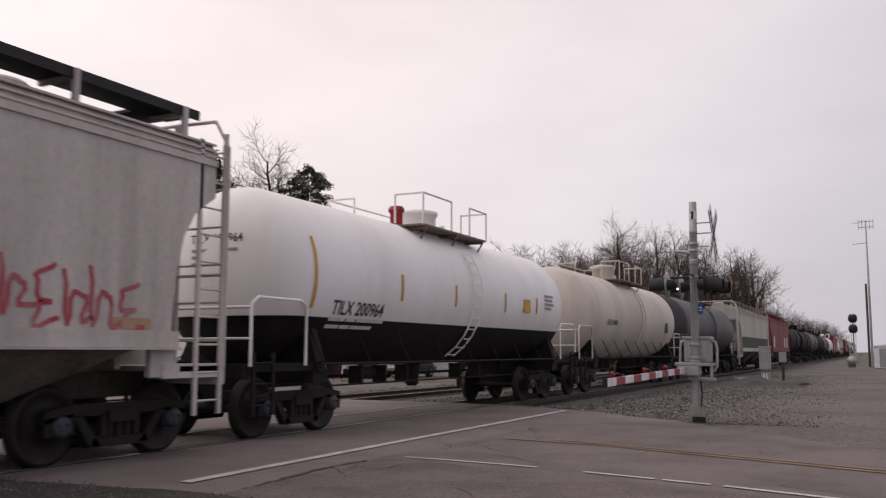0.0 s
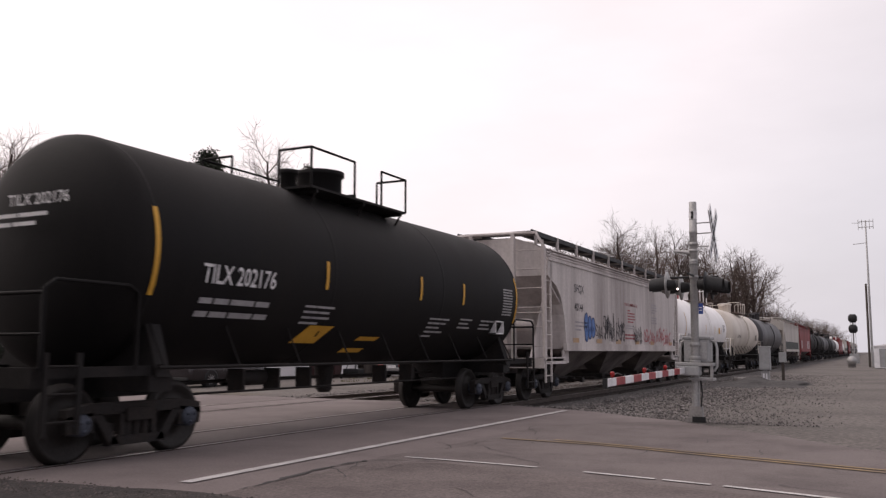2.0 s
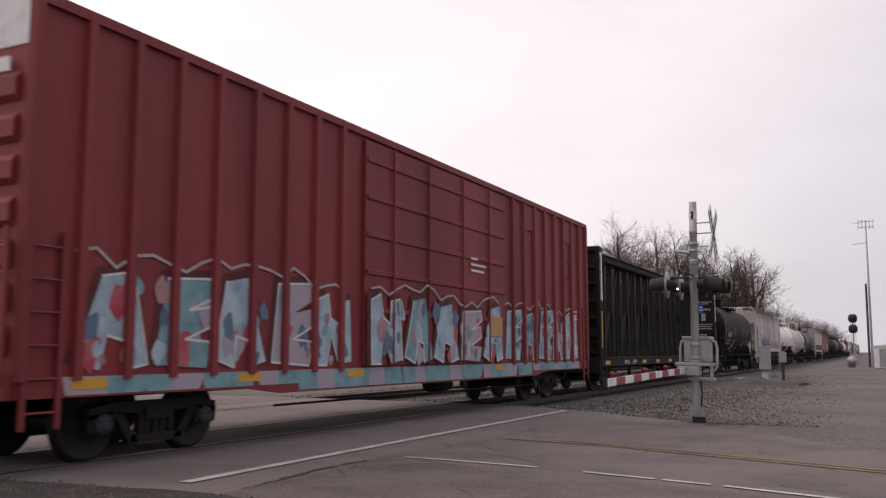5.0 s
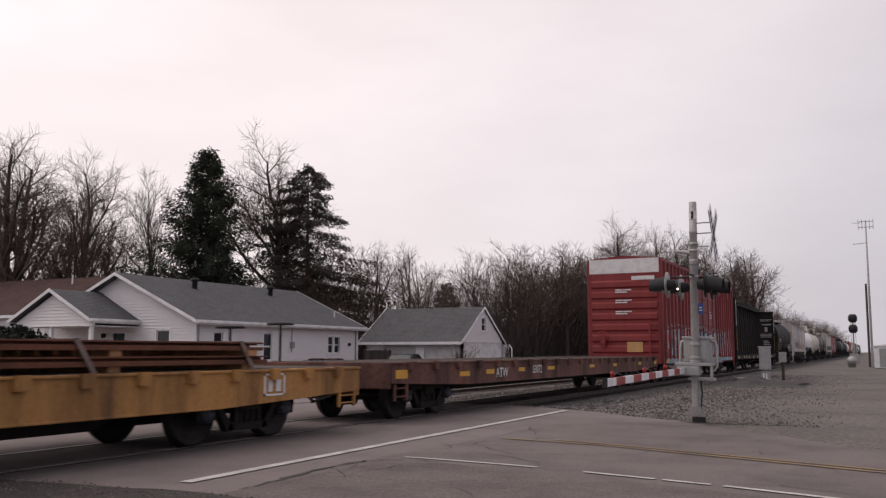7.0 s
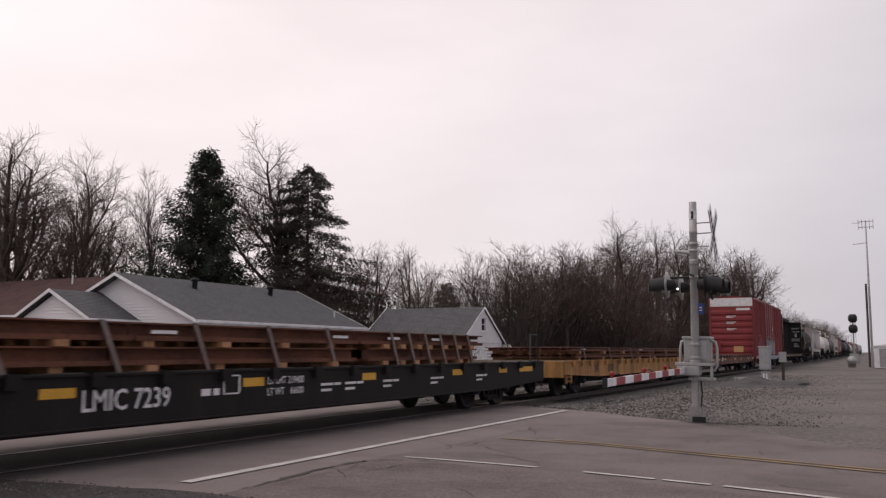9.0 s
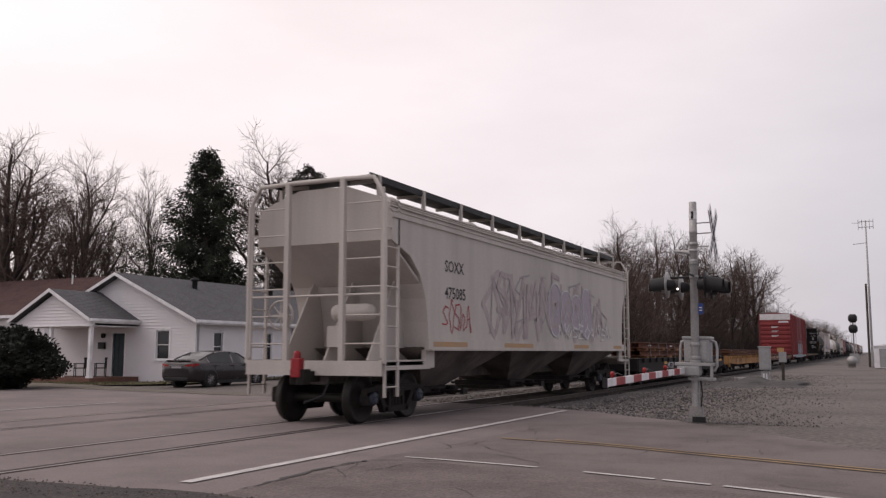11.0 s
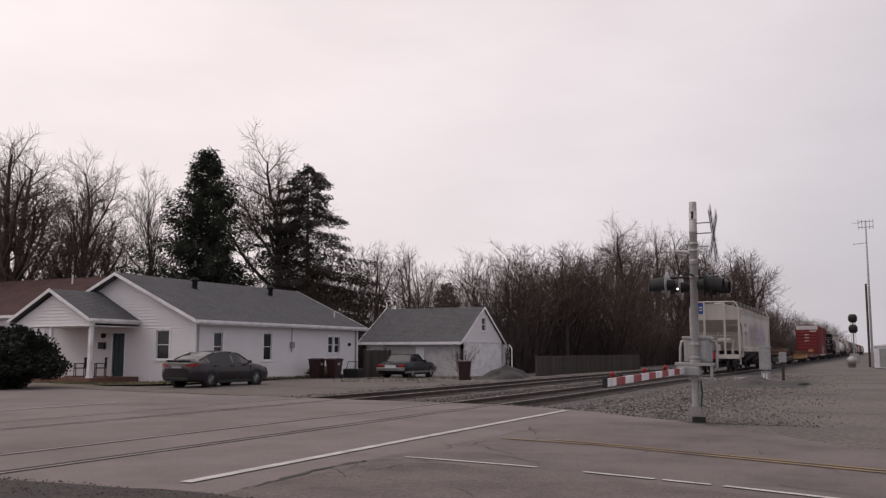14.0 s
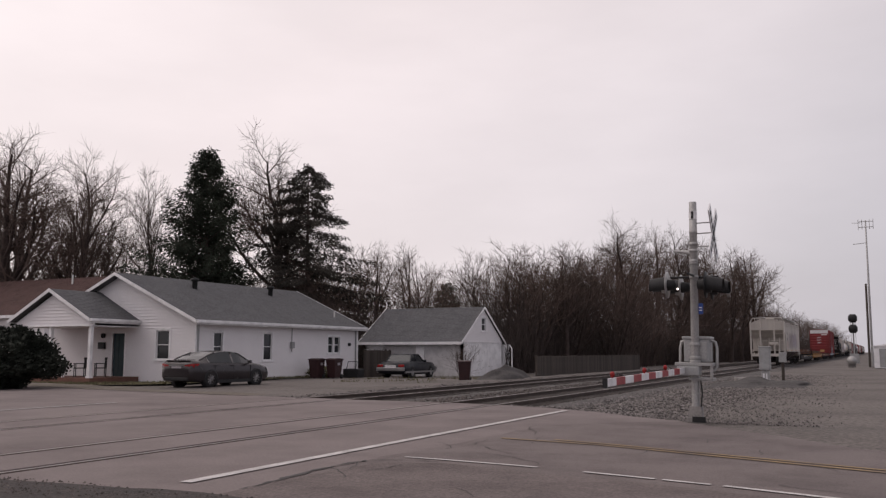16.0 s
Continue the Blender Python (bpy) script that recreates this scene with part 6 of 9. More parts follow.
def sash_window(parent, o, u, w, h, double=False):
    """A white framed sash window with its panes, lower left corner at o, along u."""
    n = Vector((u.y, -u.x, 0))
    m = Matrix.Translation(o) @ Matrix((( u.x, n.x, 0, 0), (u.y, n.y, 0, 0), (0, 0, 1, 0), (0, 0, 0, 1)))
    win = part("window", Geo().box(-0.09, w + 0.09, 0.0, 0.05, h, h + 0.1).box(-0.09, 0, 0.0, 0.05, -0.02, h).box(w, w + 0.09, 0.0, 0.05, -0.02, h).box(-0.12, w + 0.12, 0.0, 0.08, -0.09, -0.02), M_TRIM, parent, "white framed sash window", m)
    cells = [(0, w)] if not double else [(0, w / 2 - 0.06), (w / 2 + 0.06, w)]
    for a, b in cells:
        g = Geo()
        for z in (0.0, h / 2 - 0.02, h - 0.04):
            g.box(a, b, -0.05, 0.0 if z > 0 else 0.01, z, z + 0.04)
        for x in (a, b - 0.035):
            g.box(x, x + 0.035, -0.05, 0.0, 0, h)
        part("window_frame", g, M_TRIM, win)
        part("pane", Geo().box(a, b, -0.062, -0.055, 0, h / 2), M_PANE, win)
        part("pane", Geo().box(a, b, -0.052, -0.045, h / 2, h), M_PANE, win)
        part("blind", Geo().box(a, b, -0.11, -0.10, h * 0.52, h), M_CURTAIN, win, "pale drawn blind")
        # added black sheet: room darkness given as a colour
        part("reveal", Geo().box(a, b, -0.5, -0.48, 0, h), M_DARK, win, "black sheet standing in for the unlit room behind the glass")
    if double:
        part("mullion", Geo().box(w / 2 - 0.06, w / 2 + 0.06, -0.05, 0.04, 0, h), M_TRIM, win)
    return win


def gable_roof(parent, x0, x1, y0, y1, eave, ridge, thick, material, along="y", trim=True):
    """Two slopes with fascia; the ridge runs along y or x."""
    if along == "y":
        xm = (x0 + x1) / 2
        for s, (a, b) in (("roof", (x0, xm)), ("roof", (x1, xm))):
            g = Geo()
            g.add([(a, y0, eave), (a, y1, eave), (b, y1, ridge), (b, y0, ridge), (a, y0, eave - thick), (a, y1, eave - thick), (b, y1, ridge - thick), (b, y0, ridge - thick)],
                  [(0, 1, 2, 3), (4, 5, 6, 7), (0, 1, 5, 4), (1, 2, 6, 5), (2, 3, 7, 6), (3, 0, 4, 7)])
            part(s, g, material, parent, "asphalt shingle roof slope")
            # shingle courses as low steps
            g = Geo()
            n = max(6, int(math.hypot(b - a, ridge - eave) / 0.16))
            for i in range(n):
                t0, t1 = i / n, (i + 1) / n
                p0, p1 = (a + (b - a) * t0, eave + (ridge - eave) * t0), (a + (b - a) * t1, eave + (ridge - eave) * t1)
                g.add([(p0[0], y0, p0[1] + 0.016), (p0[0], y1, p0[1] + 0.016), (p1[0], y1, p1[1] + 0.004), (p1[0], y0, p1[1] + 0.004), (p0[0], y0, p0[1]), (p0[0], y1, p0[1])],
                      [(0, 1, 2, 3), (0, 1, 5, 4)])
            tagged(part("shingle_layer", g, material, parent), kind="stuff")
            g = Geo().box(min(a, a + 0.03 * (1 if a > xm else -1)), max(a, a + 0.03 * (1 if a > xm else -1)), y0, y1, eave - 0.20, eave + 0.01)
            g.box(min(a + (0.03 if a > xm else -0.03), a + (0.13 if a > xm else -0.13)), max(a + (0.03 if a > xm else -0.03), a + (0.13 if a > xm else -0.13)), y0, y1, eave - 0.12, eave - 0.01)
            part("gutter", g, M_TRIM, parent, "white gutter and fascia")
            for y in (y0, y1):
                yy = y - 0.04 if y == y0 else y + 0.015
                g = Geo()
                g.add([(a, yy, eave + 0.02), (b, yy, ridge + 0.02), (b, yy, ridge - 0.14), (a, yy, eave - 0.14), (a, yy + 0.025, eave + 0.02), (b, yy + 0.025, ridge + 0.02), (b, yy + 0.025, ridge - 0.14), (a, yy + 0.025, eave - 0.14)],
                      [(0, 1, 2, 3), (4, 5, 6, 7), (0, 1, 5, 4), (1, 2, 6, 5), (2, 3, 7, 6), (3, 0, 4, 7)])
                part("rake_board", g, M_TRIM, parent, "white rake board")
    else:
        ym = (y0 + y1) / 2
        for a, b in ((y0, ym), (y1, ym)):
            g = Geo()
            g.add([(x0, a, eave), (x1, a, eave), (x1, b, ridge), (x0, b, ridge), (x0, a, eave - thick), (x1, a, eave - thick), (x1, b, ridge - thick), (x0, b, ridge - thick)],
                  [(0, 1, 2, 3), (4, 5, 6, 7), (0, 1, 5, 4), (1, 2, 6, 5), (2, 3, 7, 6), (3, 0, 4, 7)])
            part("roof", g, material, parent, "asphalt shingle roof slope")
            g = Geo()
            n = max(6, int(math.hypot(b - a, ridge - eave) / 0.16))
            for i in range(n):
                t0, t1 = i / n, (i + 1) / n
                p0, p1 = (a + (b - a) * t0, eave + (ridge - eave) * t0), (a + (b - a) * t1, eave + (ridge - eave) * t1)
                g.add([(x0, p0[0], p0[1] + 0.016), (x1, p0[0], p0[1] + 0.016), (x1, p1[0], p1[1] + 0.004), (x0, p1[0], p1[1] + 0.004), (x0, p0[0], p0[1]), (x1, p0[0], p0[1])],
                      [(0, 1, 2, 3), (0, 1, 5, 4)])
            tagged(part("shingle_layer", g, material, parent), kind="stuff")
            s = -1 if a < ym else 1
            g = Geo().box(x0, x1, min(a, a + s * 0.05), max(a, a + s * 0.05), eave - 0.16, eave + 0.01)
            part("fascia", g, M_TRIM, parent, "white fascia board")
            for x in (x0, x1):
                xx = x - 0.03 if x == x0 else x + 0.005
                g = Geo()
                g.add([(xx, a, eave + 0.02), (xx, b, ridge + 0.02), (xx, b, ridge - 0.15), (xx, a, eave - 0.15), (xx + 0.025, a, eave + 0.02), (xx + 0.025, b, ridge + 0.02), (xx + 0.025, b, ridge - 0.15), (xx + 0.025, a, eave - 0.15)],
                      [(0, 1, 2, 3), (4, 5, 6, 7), (0, 1, 5, 4), (1, 2, 6, 5), (2, 3, 7, 6), (3, 0, 4, 7)])
                part("rake_board", g, M_TRIM, parent)


def build_house():
    h = thing("house", "single-storey white clapboard house with grey shingle roof and porch", "house")
    X0, X1, Y0, Y1, B, T, R = -38.36, -28.64, 32.1, 46.4, -0.12, 2.78, 5.06
    core, lap = Geo(), Geo()
    ux, uy = Vector((1, 0, 0)), Vector((0, 1, 0))
    top = lambda a: (T - B) + (R - T) * (1 - abs(a - (X1 - X0) / 2) / ((X1 - X0) / 2))
    # front gable, facing -y
    wall(core, lap, Vector((X0, Y0, B)), ux, X1 - X0, 0, [(4.48, 5.26, 0.24, 2.33), (7.31, 8.12, 1.08, 2.45)], top=top)
    part("front_wall", core, M_SIDING, h, "white clapboard gable wall")
    part("front_siding", lap, M_SIDING, h)
    core, lap = Geo(), Geo()
    holes = [(1.22, 1.86, 1.0, 2.37), (5.06, 5.78, 1.0, 2.39), (11.07, 12.29, 1.36, 2.31)]
    wall(core, lap, Vector((X1, Y0, B)), uy, Y1 - Y0, T - B, holes)
    part("side_wall", core, M_SIDING, h, "long white clapboard wall")
    part("side_siding", lap, M_SIDING, h)
    core = Geo()
    wall(core, None, Vector((X1, Y1, B)), -ux, X1 - X0, 0, [], top=top)
    wall(core, None, Vector((X0, Y1, B)), -uy, Y1 - Y0, T - B, [])
    part("back_wall", core, M_SIDING, h)
    for x, y in ((X1, Y0), (X1, Y1)):
        part("corner_board", Geo().box(x - 0.06, x + 0.035, y - 0.035, y + 0.06, B, T), M_TRIM, h)
    gable_roof(h, X0 - 0.4, X1 + 0.4, Y0 - 0.45, Y1 + 0.45, T + 0.0, R + 0.12, 0.12, M_SHINGLE)
    part("soffit", Geo().box(X1, X1 + 0.4, Y0 - 0.4, Y1 + 0.4, T - 0.14, T - 0.12), M_TRIM, h)
    part("foundation", Geo().box(X0 + 0.02, X1 - 0.02, Y0 + 0.02, Y1 - 0.02, B - 0.4, B + 0.1), M_CONCRETE, h)
    sash_window(h, Vector((X0 + 7.31, Y0, B + 1.08)), ux, 0.81, 1.37)
    sash_window(h, Vector((X1, Y0 + 1.22, B + 1.0)), uy, 0.64, 1.37)
    sash_window(h, Vector((X1, Y0 + 5.06, B + 1.0)), uy, 0.72, 1.39)
    sash_window(h, Vector((X1, Y0 + 11.07, B + 1.36)), uy, 1.22, 0.95, True)
    d = part("front_door", Geo().box(X0 + 4.48, X0 + 5.26, Y0 + 0.04, Y0 + 0.09, B + 0.24, B + 2.33), M_DOOR, h, "dark green front door")
    for a, b, z0, z1 in ((4.56, 4.83, 0.35, 1.0), (4.91, 5.18, 0.35, 1.0), (4.56, 4.83, 1.1, 2.2), (4.91, 5.18, 1.1, 2.2)):
        part("door_panel", Geo().box(X0 + a, X0 + b, Y0 + 0.025, Y0 + 0.04, B + z0, B + z1), M_DOOR, d)
    part("door_trim", Geo().box(X0 + 4.38, X0 + 4.48, Y0 - 0.04, Y0 + 0.02, B + 0.2, B + 2.43).box(X0 + 5.26, X0 + 5.36, Y0 - 0.04, Y0 + 0.02, B + 0.2, B + 2.43).box(X0 + 4.48, X0 + 5.26, Y0 - 0.04, Y0 + 0.02, B + 2.33, B + 2.43), M_TRIM, h)
    # porch
    px0, px1, py0 = -37.5, -32.2, 29.0
    gable_roof(h, px0 - 0.05, px1 + 0.05, py0, Y0 - 0.03, 2.82, 4.26, 0.1, M_SHINGLE)
    g, lp = Geo(), Geo()
    wall(g, lp, Vector((px0, py0 + 0.28, 2.5)), ux, px1 - px0, 0, [], 0.1, top=lambda a: 0.1 + 1.4 * (1 - abs(a - (px1 - px0) / 2) / ((px1 - px0) / 2)))
    part("porch_gable", g, M_SIDING, h, "white clapboard porch gable")
    part("porch_siding", lp, M_SIDING, h)
    part("porch_ceiling", Geo().box(px0, px1, py0 + 0.1, Y0 - 0.05, 2.48, 2.52), M_TRIM, h)
    part("porch_floor", Geo().box(px0 - 0.1, px1 + 0.1, py0 + 0.1, Y0 - 0.03, -0.3, 0.12), M_BRICK, h, "brick and concrete porch floor")
    for x in (px0 + 0.1, -34.9, px1 - 0.12):
        g = Geo().box(x - 0.08, x + 0.08, py0 + 0.2, py0 + 0.36, 0.12, 2.5)
        g.box(x - 0.12, x + 0.12, py0 + 0.16, py0 + 0.40, 0.12, 0.22)
        part("porch_post", g, M_TRIM, h, "white square porch post", bevel=0.01)
    part("post_box", Geo().box(-34.75, -34.35, Y0 - 0.18, Y0 - 0.03, 1.45, 1.78), M_DARK, h, "black wall letter box", bevel=0.02)
    part("porch_lamp", Geo().lathe([(1.98, 0.02), (2.0, 0.09), (2.2, 0.11), (2.24, 0.02)], "z", (-34.45, Y0 - 0.14, 0), 10), M_DARK, h)
    # roof vents, flue pipe, meter and conduit
    for y in (36.0, 42.5):
        g = Geo().lathe([(4.5, 0.14), (5.0, 0.14), (5.02, 0.22), (5.16, 0.22), (5.2, 0.1)], "z", (-32.3, y, 0), 12)
        part("roof_vent", g, M_DARK, h, "black roof turbine vent")
    part("flue_pipe", Geo().lathe([(3.0, 0.045), (3.75, 0.045), (3.76, 0.0)], "z", (-29.6, 45.3, 0), 8), M_GALV, h)
    g = Geo().tube([(X1 + 0.06, 39.6, 1.3), (X1 + 0.06, 39.6, 2.75)], 0.025, 6)
    g.box(X1 + 0.03, X1 + 0.18, 39.48, 39.72, 1.5, 1.85)
    part("power_meter", g, M_CABINET, h, "grey electric meter and conduit", bevel=0.01)
    part("downspout", Geo().box(X1 + 0.03, X1 + 0.10, Y0 + 0.05, Y0 + 0.13, B + 0.1, T).box(X1 + 0.03, X1 + 0.1, Y1 - 0.3, Y1 - 0.22, B + 0.1, T), M_CABINET, h)
    part("wall_vent", Geo().lathe([(0.02, 0.1), (0.14, 0.1), (0.15, 0.0)], "x", (X1, 45.4, 1.75), 12), M_DARK, h)
    # porch seats: a white plastic chair and two dark chairs
    for x, y, m, lb in ((-34.6, 29.5, M_TRIM, "white plastic porch chair"), (-34.3, 30.5, M_DARK, "dark metal porch chair"), (-33.6, 31.1, M_DARK, "dark metal porch chair")):
        c = thing("porch_chair", lb, "chair", "porch chairs", pose(x, y, 0.12, 0, 0, -50))
        part("seat", Geo().box(-0.27, 0.27, -0.25, 0.25, 0.40, 0.44), m, c, bevel=0.01)
        g = Geo()
        for k in range(5):
            g.box(-0.26 + k * 0.11, -0.19 + k * 0.11, 0.22, 0.26, 0.44, 0.88)
        g.box(-0.28, 0.28, 0.21, 0.27, 0.84, 0.92)
        part("backrest", g, m, c)
        for q in (-1, 1):
            part("arm", Geo().box(q * 0.27 - 0.03, q * 0.27 + 0.03, -0.25, 0.24, 0.62, 0.65), m, c)
            for y2 in (-0.22, 0.22):
                part("leg", Geo().box(q * 0.25 - 0.02, q * 0.25 + 0.02, y2 - 0.02, y2 + 0.02, 0, 0.62), m, c)


def build_garage():
    h = thing("garage", "detached white two-door garage with grey shingle roof", "garage")
    X0, X1, Y0, Y1, B, T, R = -30.5, -23.4, 50.4, 57.0, -0.32, 1.93, 4.12
    ux, uy = Vector((1, 0, 0)), Vector((0, 1, 0))
    core = Geo()
    wall(core, None, Vector((X0, Y0, B)), ux, X1 - X0, T - B, [(1.47, 3.82, 0.0, 2.03), (4.39, 6.94, 0.0, 2.03)], 0.2)
    wall(core, None, Vector((X1, Y1, B)), -ux, X1 - X0, T - B, [])
    wall(core, None, Vector((X0, Y1, B)), -uy, Y1 - Y0, T - B, [])
    wall(core, None, Vector((X1, Y0, B)), uy, Y1 - Y0, T - B, [])
    part("wall", core, M_TRIM, h, "white painted garage walls")
    g, lp = Geo(), Geo()
    w = Y1 - Y0
    wall(g, lp, Vector((X1, Y0, T)), uy, w, 0, [(2.95, 3.65, 0.75, 1.6)], top=lambda a: 0.001 + (R - T) * (1 - abs(a - w / 2) / (w / 2)), lap=0.17)
    part("gable", g, M_SIDING, h, "white clapboard gable")
    part("gable_siding", lp, M_SIDING, h)
    sash_window(h, Vector((X1, Y0 + 2.95, T + 0.75)), uy, 0.7, 0.85)
    for a, b in ((1.47, 3.82), (4.39, 6.94)):
        # door colour carries painted recess shade, greyer than the white walls
        d = part("garage_door", Geo().box(X0 + a, X0 + b, Y0 + 0.13, Y0 + 0.17, B, B + 2.03), M_GDOOR, h, "white panelled garage door")
        for k in range(4):
            part("door_section", Geo().box(X0 + a + 0.02, X0 + b - 0.02, Y0 + 0.11, Y0 + 0.13, B + 0.02 + k * 0.5, B + 0.48 + k * 0.5), M_GDOOR, d)
    gable_roof(h, X0 - 0.3, X1 + 0.12, Y0 - 0.35, Y1 + 0.35, T + 0.0, R + 0.15, 0.1, M_SHINGLE, "x")
    # low lean-to behind
    part("lean_to", Geo().box(X1 - 2.0, X1 - 0.1, Y1, Y1 + 1.6, B, T - 0.1), M_TRIM, h)


def build_neighbour():
    h = thing("neighbour_house", "low neighbouring house with brown shingle roof", "house")
    part("wall", Geo().box(-60, -43.5, 36.0, 46.0, -0.4, 3.4), M_SIDING, h)
    gable_roof(h, -60.6, -43.0, 35.5, 46.5, 3.45, 6.1, 0.15, M_SHINGLE_BROWN, "x")
    g = Geo().lathe([(4.2, 0.06), (6.2, 0.06), (6.2, 0)], "z", (-46, 40, 0), 8)
    part("vent_pipe", g, M_GALV, h)


# ---- parked cars ----
def boxy_saloon(label, paint, m, length, width, height, alloy):
    """An old four-door saloon with upright glass; nose to +y, origin on the ground under its middle."""
    car = thing("parked_car", label, "car", "parked cars", m)
    L, W, H = length / 2, width / 2, height
    belt = 0.93
    rear_h, hood_h = 0.95, 0.90
    prof = [(-L, 0.45, 0.62, 0.86), (-L + 0.06, 0.28, 0.78, 0.94), (-L + 0.25, 0.22, rear_h - 0.06, 0.985), (-L + 0.7, 0.2, rear_h, 1.0), (-L * 0.45, 0.2, belt + 0.03, 1.0), (0.0, 0.2, belt + 0.01, 1.0),
            (L * 0.36, 0.2, belt, 1.0), (L * 0.62, 0.2, hood_h, 0.99), (L - 0.32, 0.22, hood_h - 0.03, 0.96), (L - 0.06, 0.26, 0.8, 0.88), (L, 0.4, 0.55, 0.80)]
    rings = []
    for y, zb, zt, k in prof:
        w = W * k
        zm = zb + (zt - zb) * 0.55
        rings.append([(-w * 0.92, y, zb), (-w, y, zb + (zt - zb) * 0.25), (-w, y, zm), (-w * 0.965, y, zb + (zt - zb) * 0.86), (-w * 0.88, y, zt), (0, y, zt + 0.025), (w * 0.88, y, zt), (w * 0.965, y, zb + (zt - zb) * 0.86), (w, y, zm), (w, y, zb + (zt - zb) * 0.25), (w * 0.92, y, zb), (0, y, zb)])
    body = part("body", Geo().loft(rings, True), paint, car)
    # cabin
    ry0, ry1, ry2, ry3 = (-L + 1.05, -L + 1.45, L * 0.02, L * 0.30)
    wb, wt = W * 0.88, W * 0.74

    base_z = belt - 0.02
    P = {"a": (ry0, base_z), "b": (ry1, H - 0.05), "c": ((ry1 + ry2) / 2, H), "d": (ry2, H - 0.03), "e": (ry3, base_z)}
    g = Geo()
    secs = [[(-wt, P[k][0], P[k][1]), (wt, P[k][0], P[k][1]), (wt * 0.98, P[k][0], P[k][1] - 0.05), (-wt * 0.98, P[k][0], P[k][1] - 0.05)] for k in "bcd"]
    g.loft(secs, True)
    part("roof_panel", g, paint, car)
    g = Geo()
    for s in (-1, 1):
        for (k0, w0), (k1, w1), r in ((("a", wb), ("b", wt), 0.045), (("d", wt), ("e", wb), 0.035)):
            g.tube([(s * w0, P[k0][0], P[k0][1]), (s * w1, P[k1][0], P[k1][1] - 0.02)], r, 6)
        g.tube([(s * wt, P["b"][0], P["b"][1] - 0.02), (s * wt, P["c"][0], P["c"][1] - 0.02), (s * wt, P["d"][0], P["d"][1] - 0.02)], 0.035, 6)
        ym = (P["b"][0] + P["d"][0]) / 2 - 0.05
        g.tube([(s * wb, ym, base_z), (s * wt, ym, H - 0.05)], 0.035, 6)
    part("pillars", g, paint, car)
    g = Geo()
    a, b, d, e = P["a"], P["b"], P["d"], P["e"]
    g.add([(-wb, a[0], a[1]), (wb, a[0], a[1]), (wt, b[0], b[1] - 0.02), (-wt, b[0], b[1] - 0.02)], [(0, 1, 2, 3)])
    part("rear_window", g, M_PANE, car)
    g = Geo().add([(-wb, e[0], e[1]), (wb, e[0], e[1]), (wt, d[0], d[1] - 0.02), (-wt, d[0], d[1] - 0.02)], [(0, 1, 2, 3)])
    part("windscreen", g, M_PANE, car)
    for s in (-1, 1):
        g = Geo().add([(s * wb, a[0] + 0.1, a[1] - 0.04), (s * wb, e[0] - 0.05, e[1]), (s * wt, d[0], d[1] - 0.03), (s * wt, b[0], b[1] - 0.03)], [(0, 1, 2, 3)])
        part("side_window", g, M_PANE, car)
        part("mirror", Geo().lathe([(-0.1, 0.0), (-0.08, 0.07), (0.08, 0.08), (0.1, 0.0)], "x", (s * (W + 0.06), e[0] - 0.35, base_z + 0.06), 8), paint, car)
        part("tail_lamp", Geo().box(s * W * 0.55 if s > 0 else s * W * 0.93, s * W * 0.93 if s > 0 else s * W * 0.55, -L - 0.0, -L + 0.14, rear_h - 0.3, rear_h - 0.16), M_TAIL, car, "red tail lamp", bevel=0.02)
    part("rear_bumper", Geo().box(-W * 0.97, W * 0.97, -L - 0.1, -L + 0.12, 0.42, 0.62), M_ALLOY, car, "chrome bumper", bevel=0.03)
    part("front_bumper", Geo().box(-W * 0.97, W * 0.97, L - 0.1, L + 0.1, 0.42, 0.62), M_ALLOY, car, "chrome bumper", bevel=0.03)
    part("lower_trim", Geo().box(-W - 0.012, W + 0.012, -L + 0.15, L - 0.15, 0.3, 0.4), M_ALLOY, car, "silver lower body trim")
    part("plate_recess", Geo().box(-0.35, 0.35, -L - 0.02, -L + 0.02, 0.62, 0.76), M_LETTER_W, car, "pale plate recess")
    for y in (-L + 1.15, L - 0.95):
        for s in (-1, 1):
            r = 0.325
            g = Geo().lathe([(-0.11, r * 0.62), (-0.11, r * 0.92), (-0.08, r), (0.08, r), (0.11, r * 0.92), (0.11, r * 0.62)], "x", (s * (W - 0.10), y, r), 24)
            t = part("wheel", g, M_TYRE, car)
            g = Geo().lathe([(s * 0.06, 0.0), (s * 0.07, r * 0.2), (s * 0.05, r * 0.25), (s * 0.05, r * 0.55), (s * 0.1, r * 0.64)], "x", (s * (W - 0.10), y, r), 20)
            part("rim", g, alloy, t)
            g = Geo()
            for k in range(5):
                q = k * 1.2566
                g.tube([(s * (W - 0.02), y, r), (s * (W - 0.015), y + r * 0.6 * math.cos(q), r + r * 0.6 * math.sin(q))], 0.025, 4)
            part("spokes", g, alloy, t)
            part("wheel_arch", Geo().lathe([(s * (W - 0.22), r * 1.16), (s * (W + 0.006), r * 1.16), (s * (W + 0.006), r * 0.99)], "x", (0, y, r), 24), M_DARK, car)
    return car


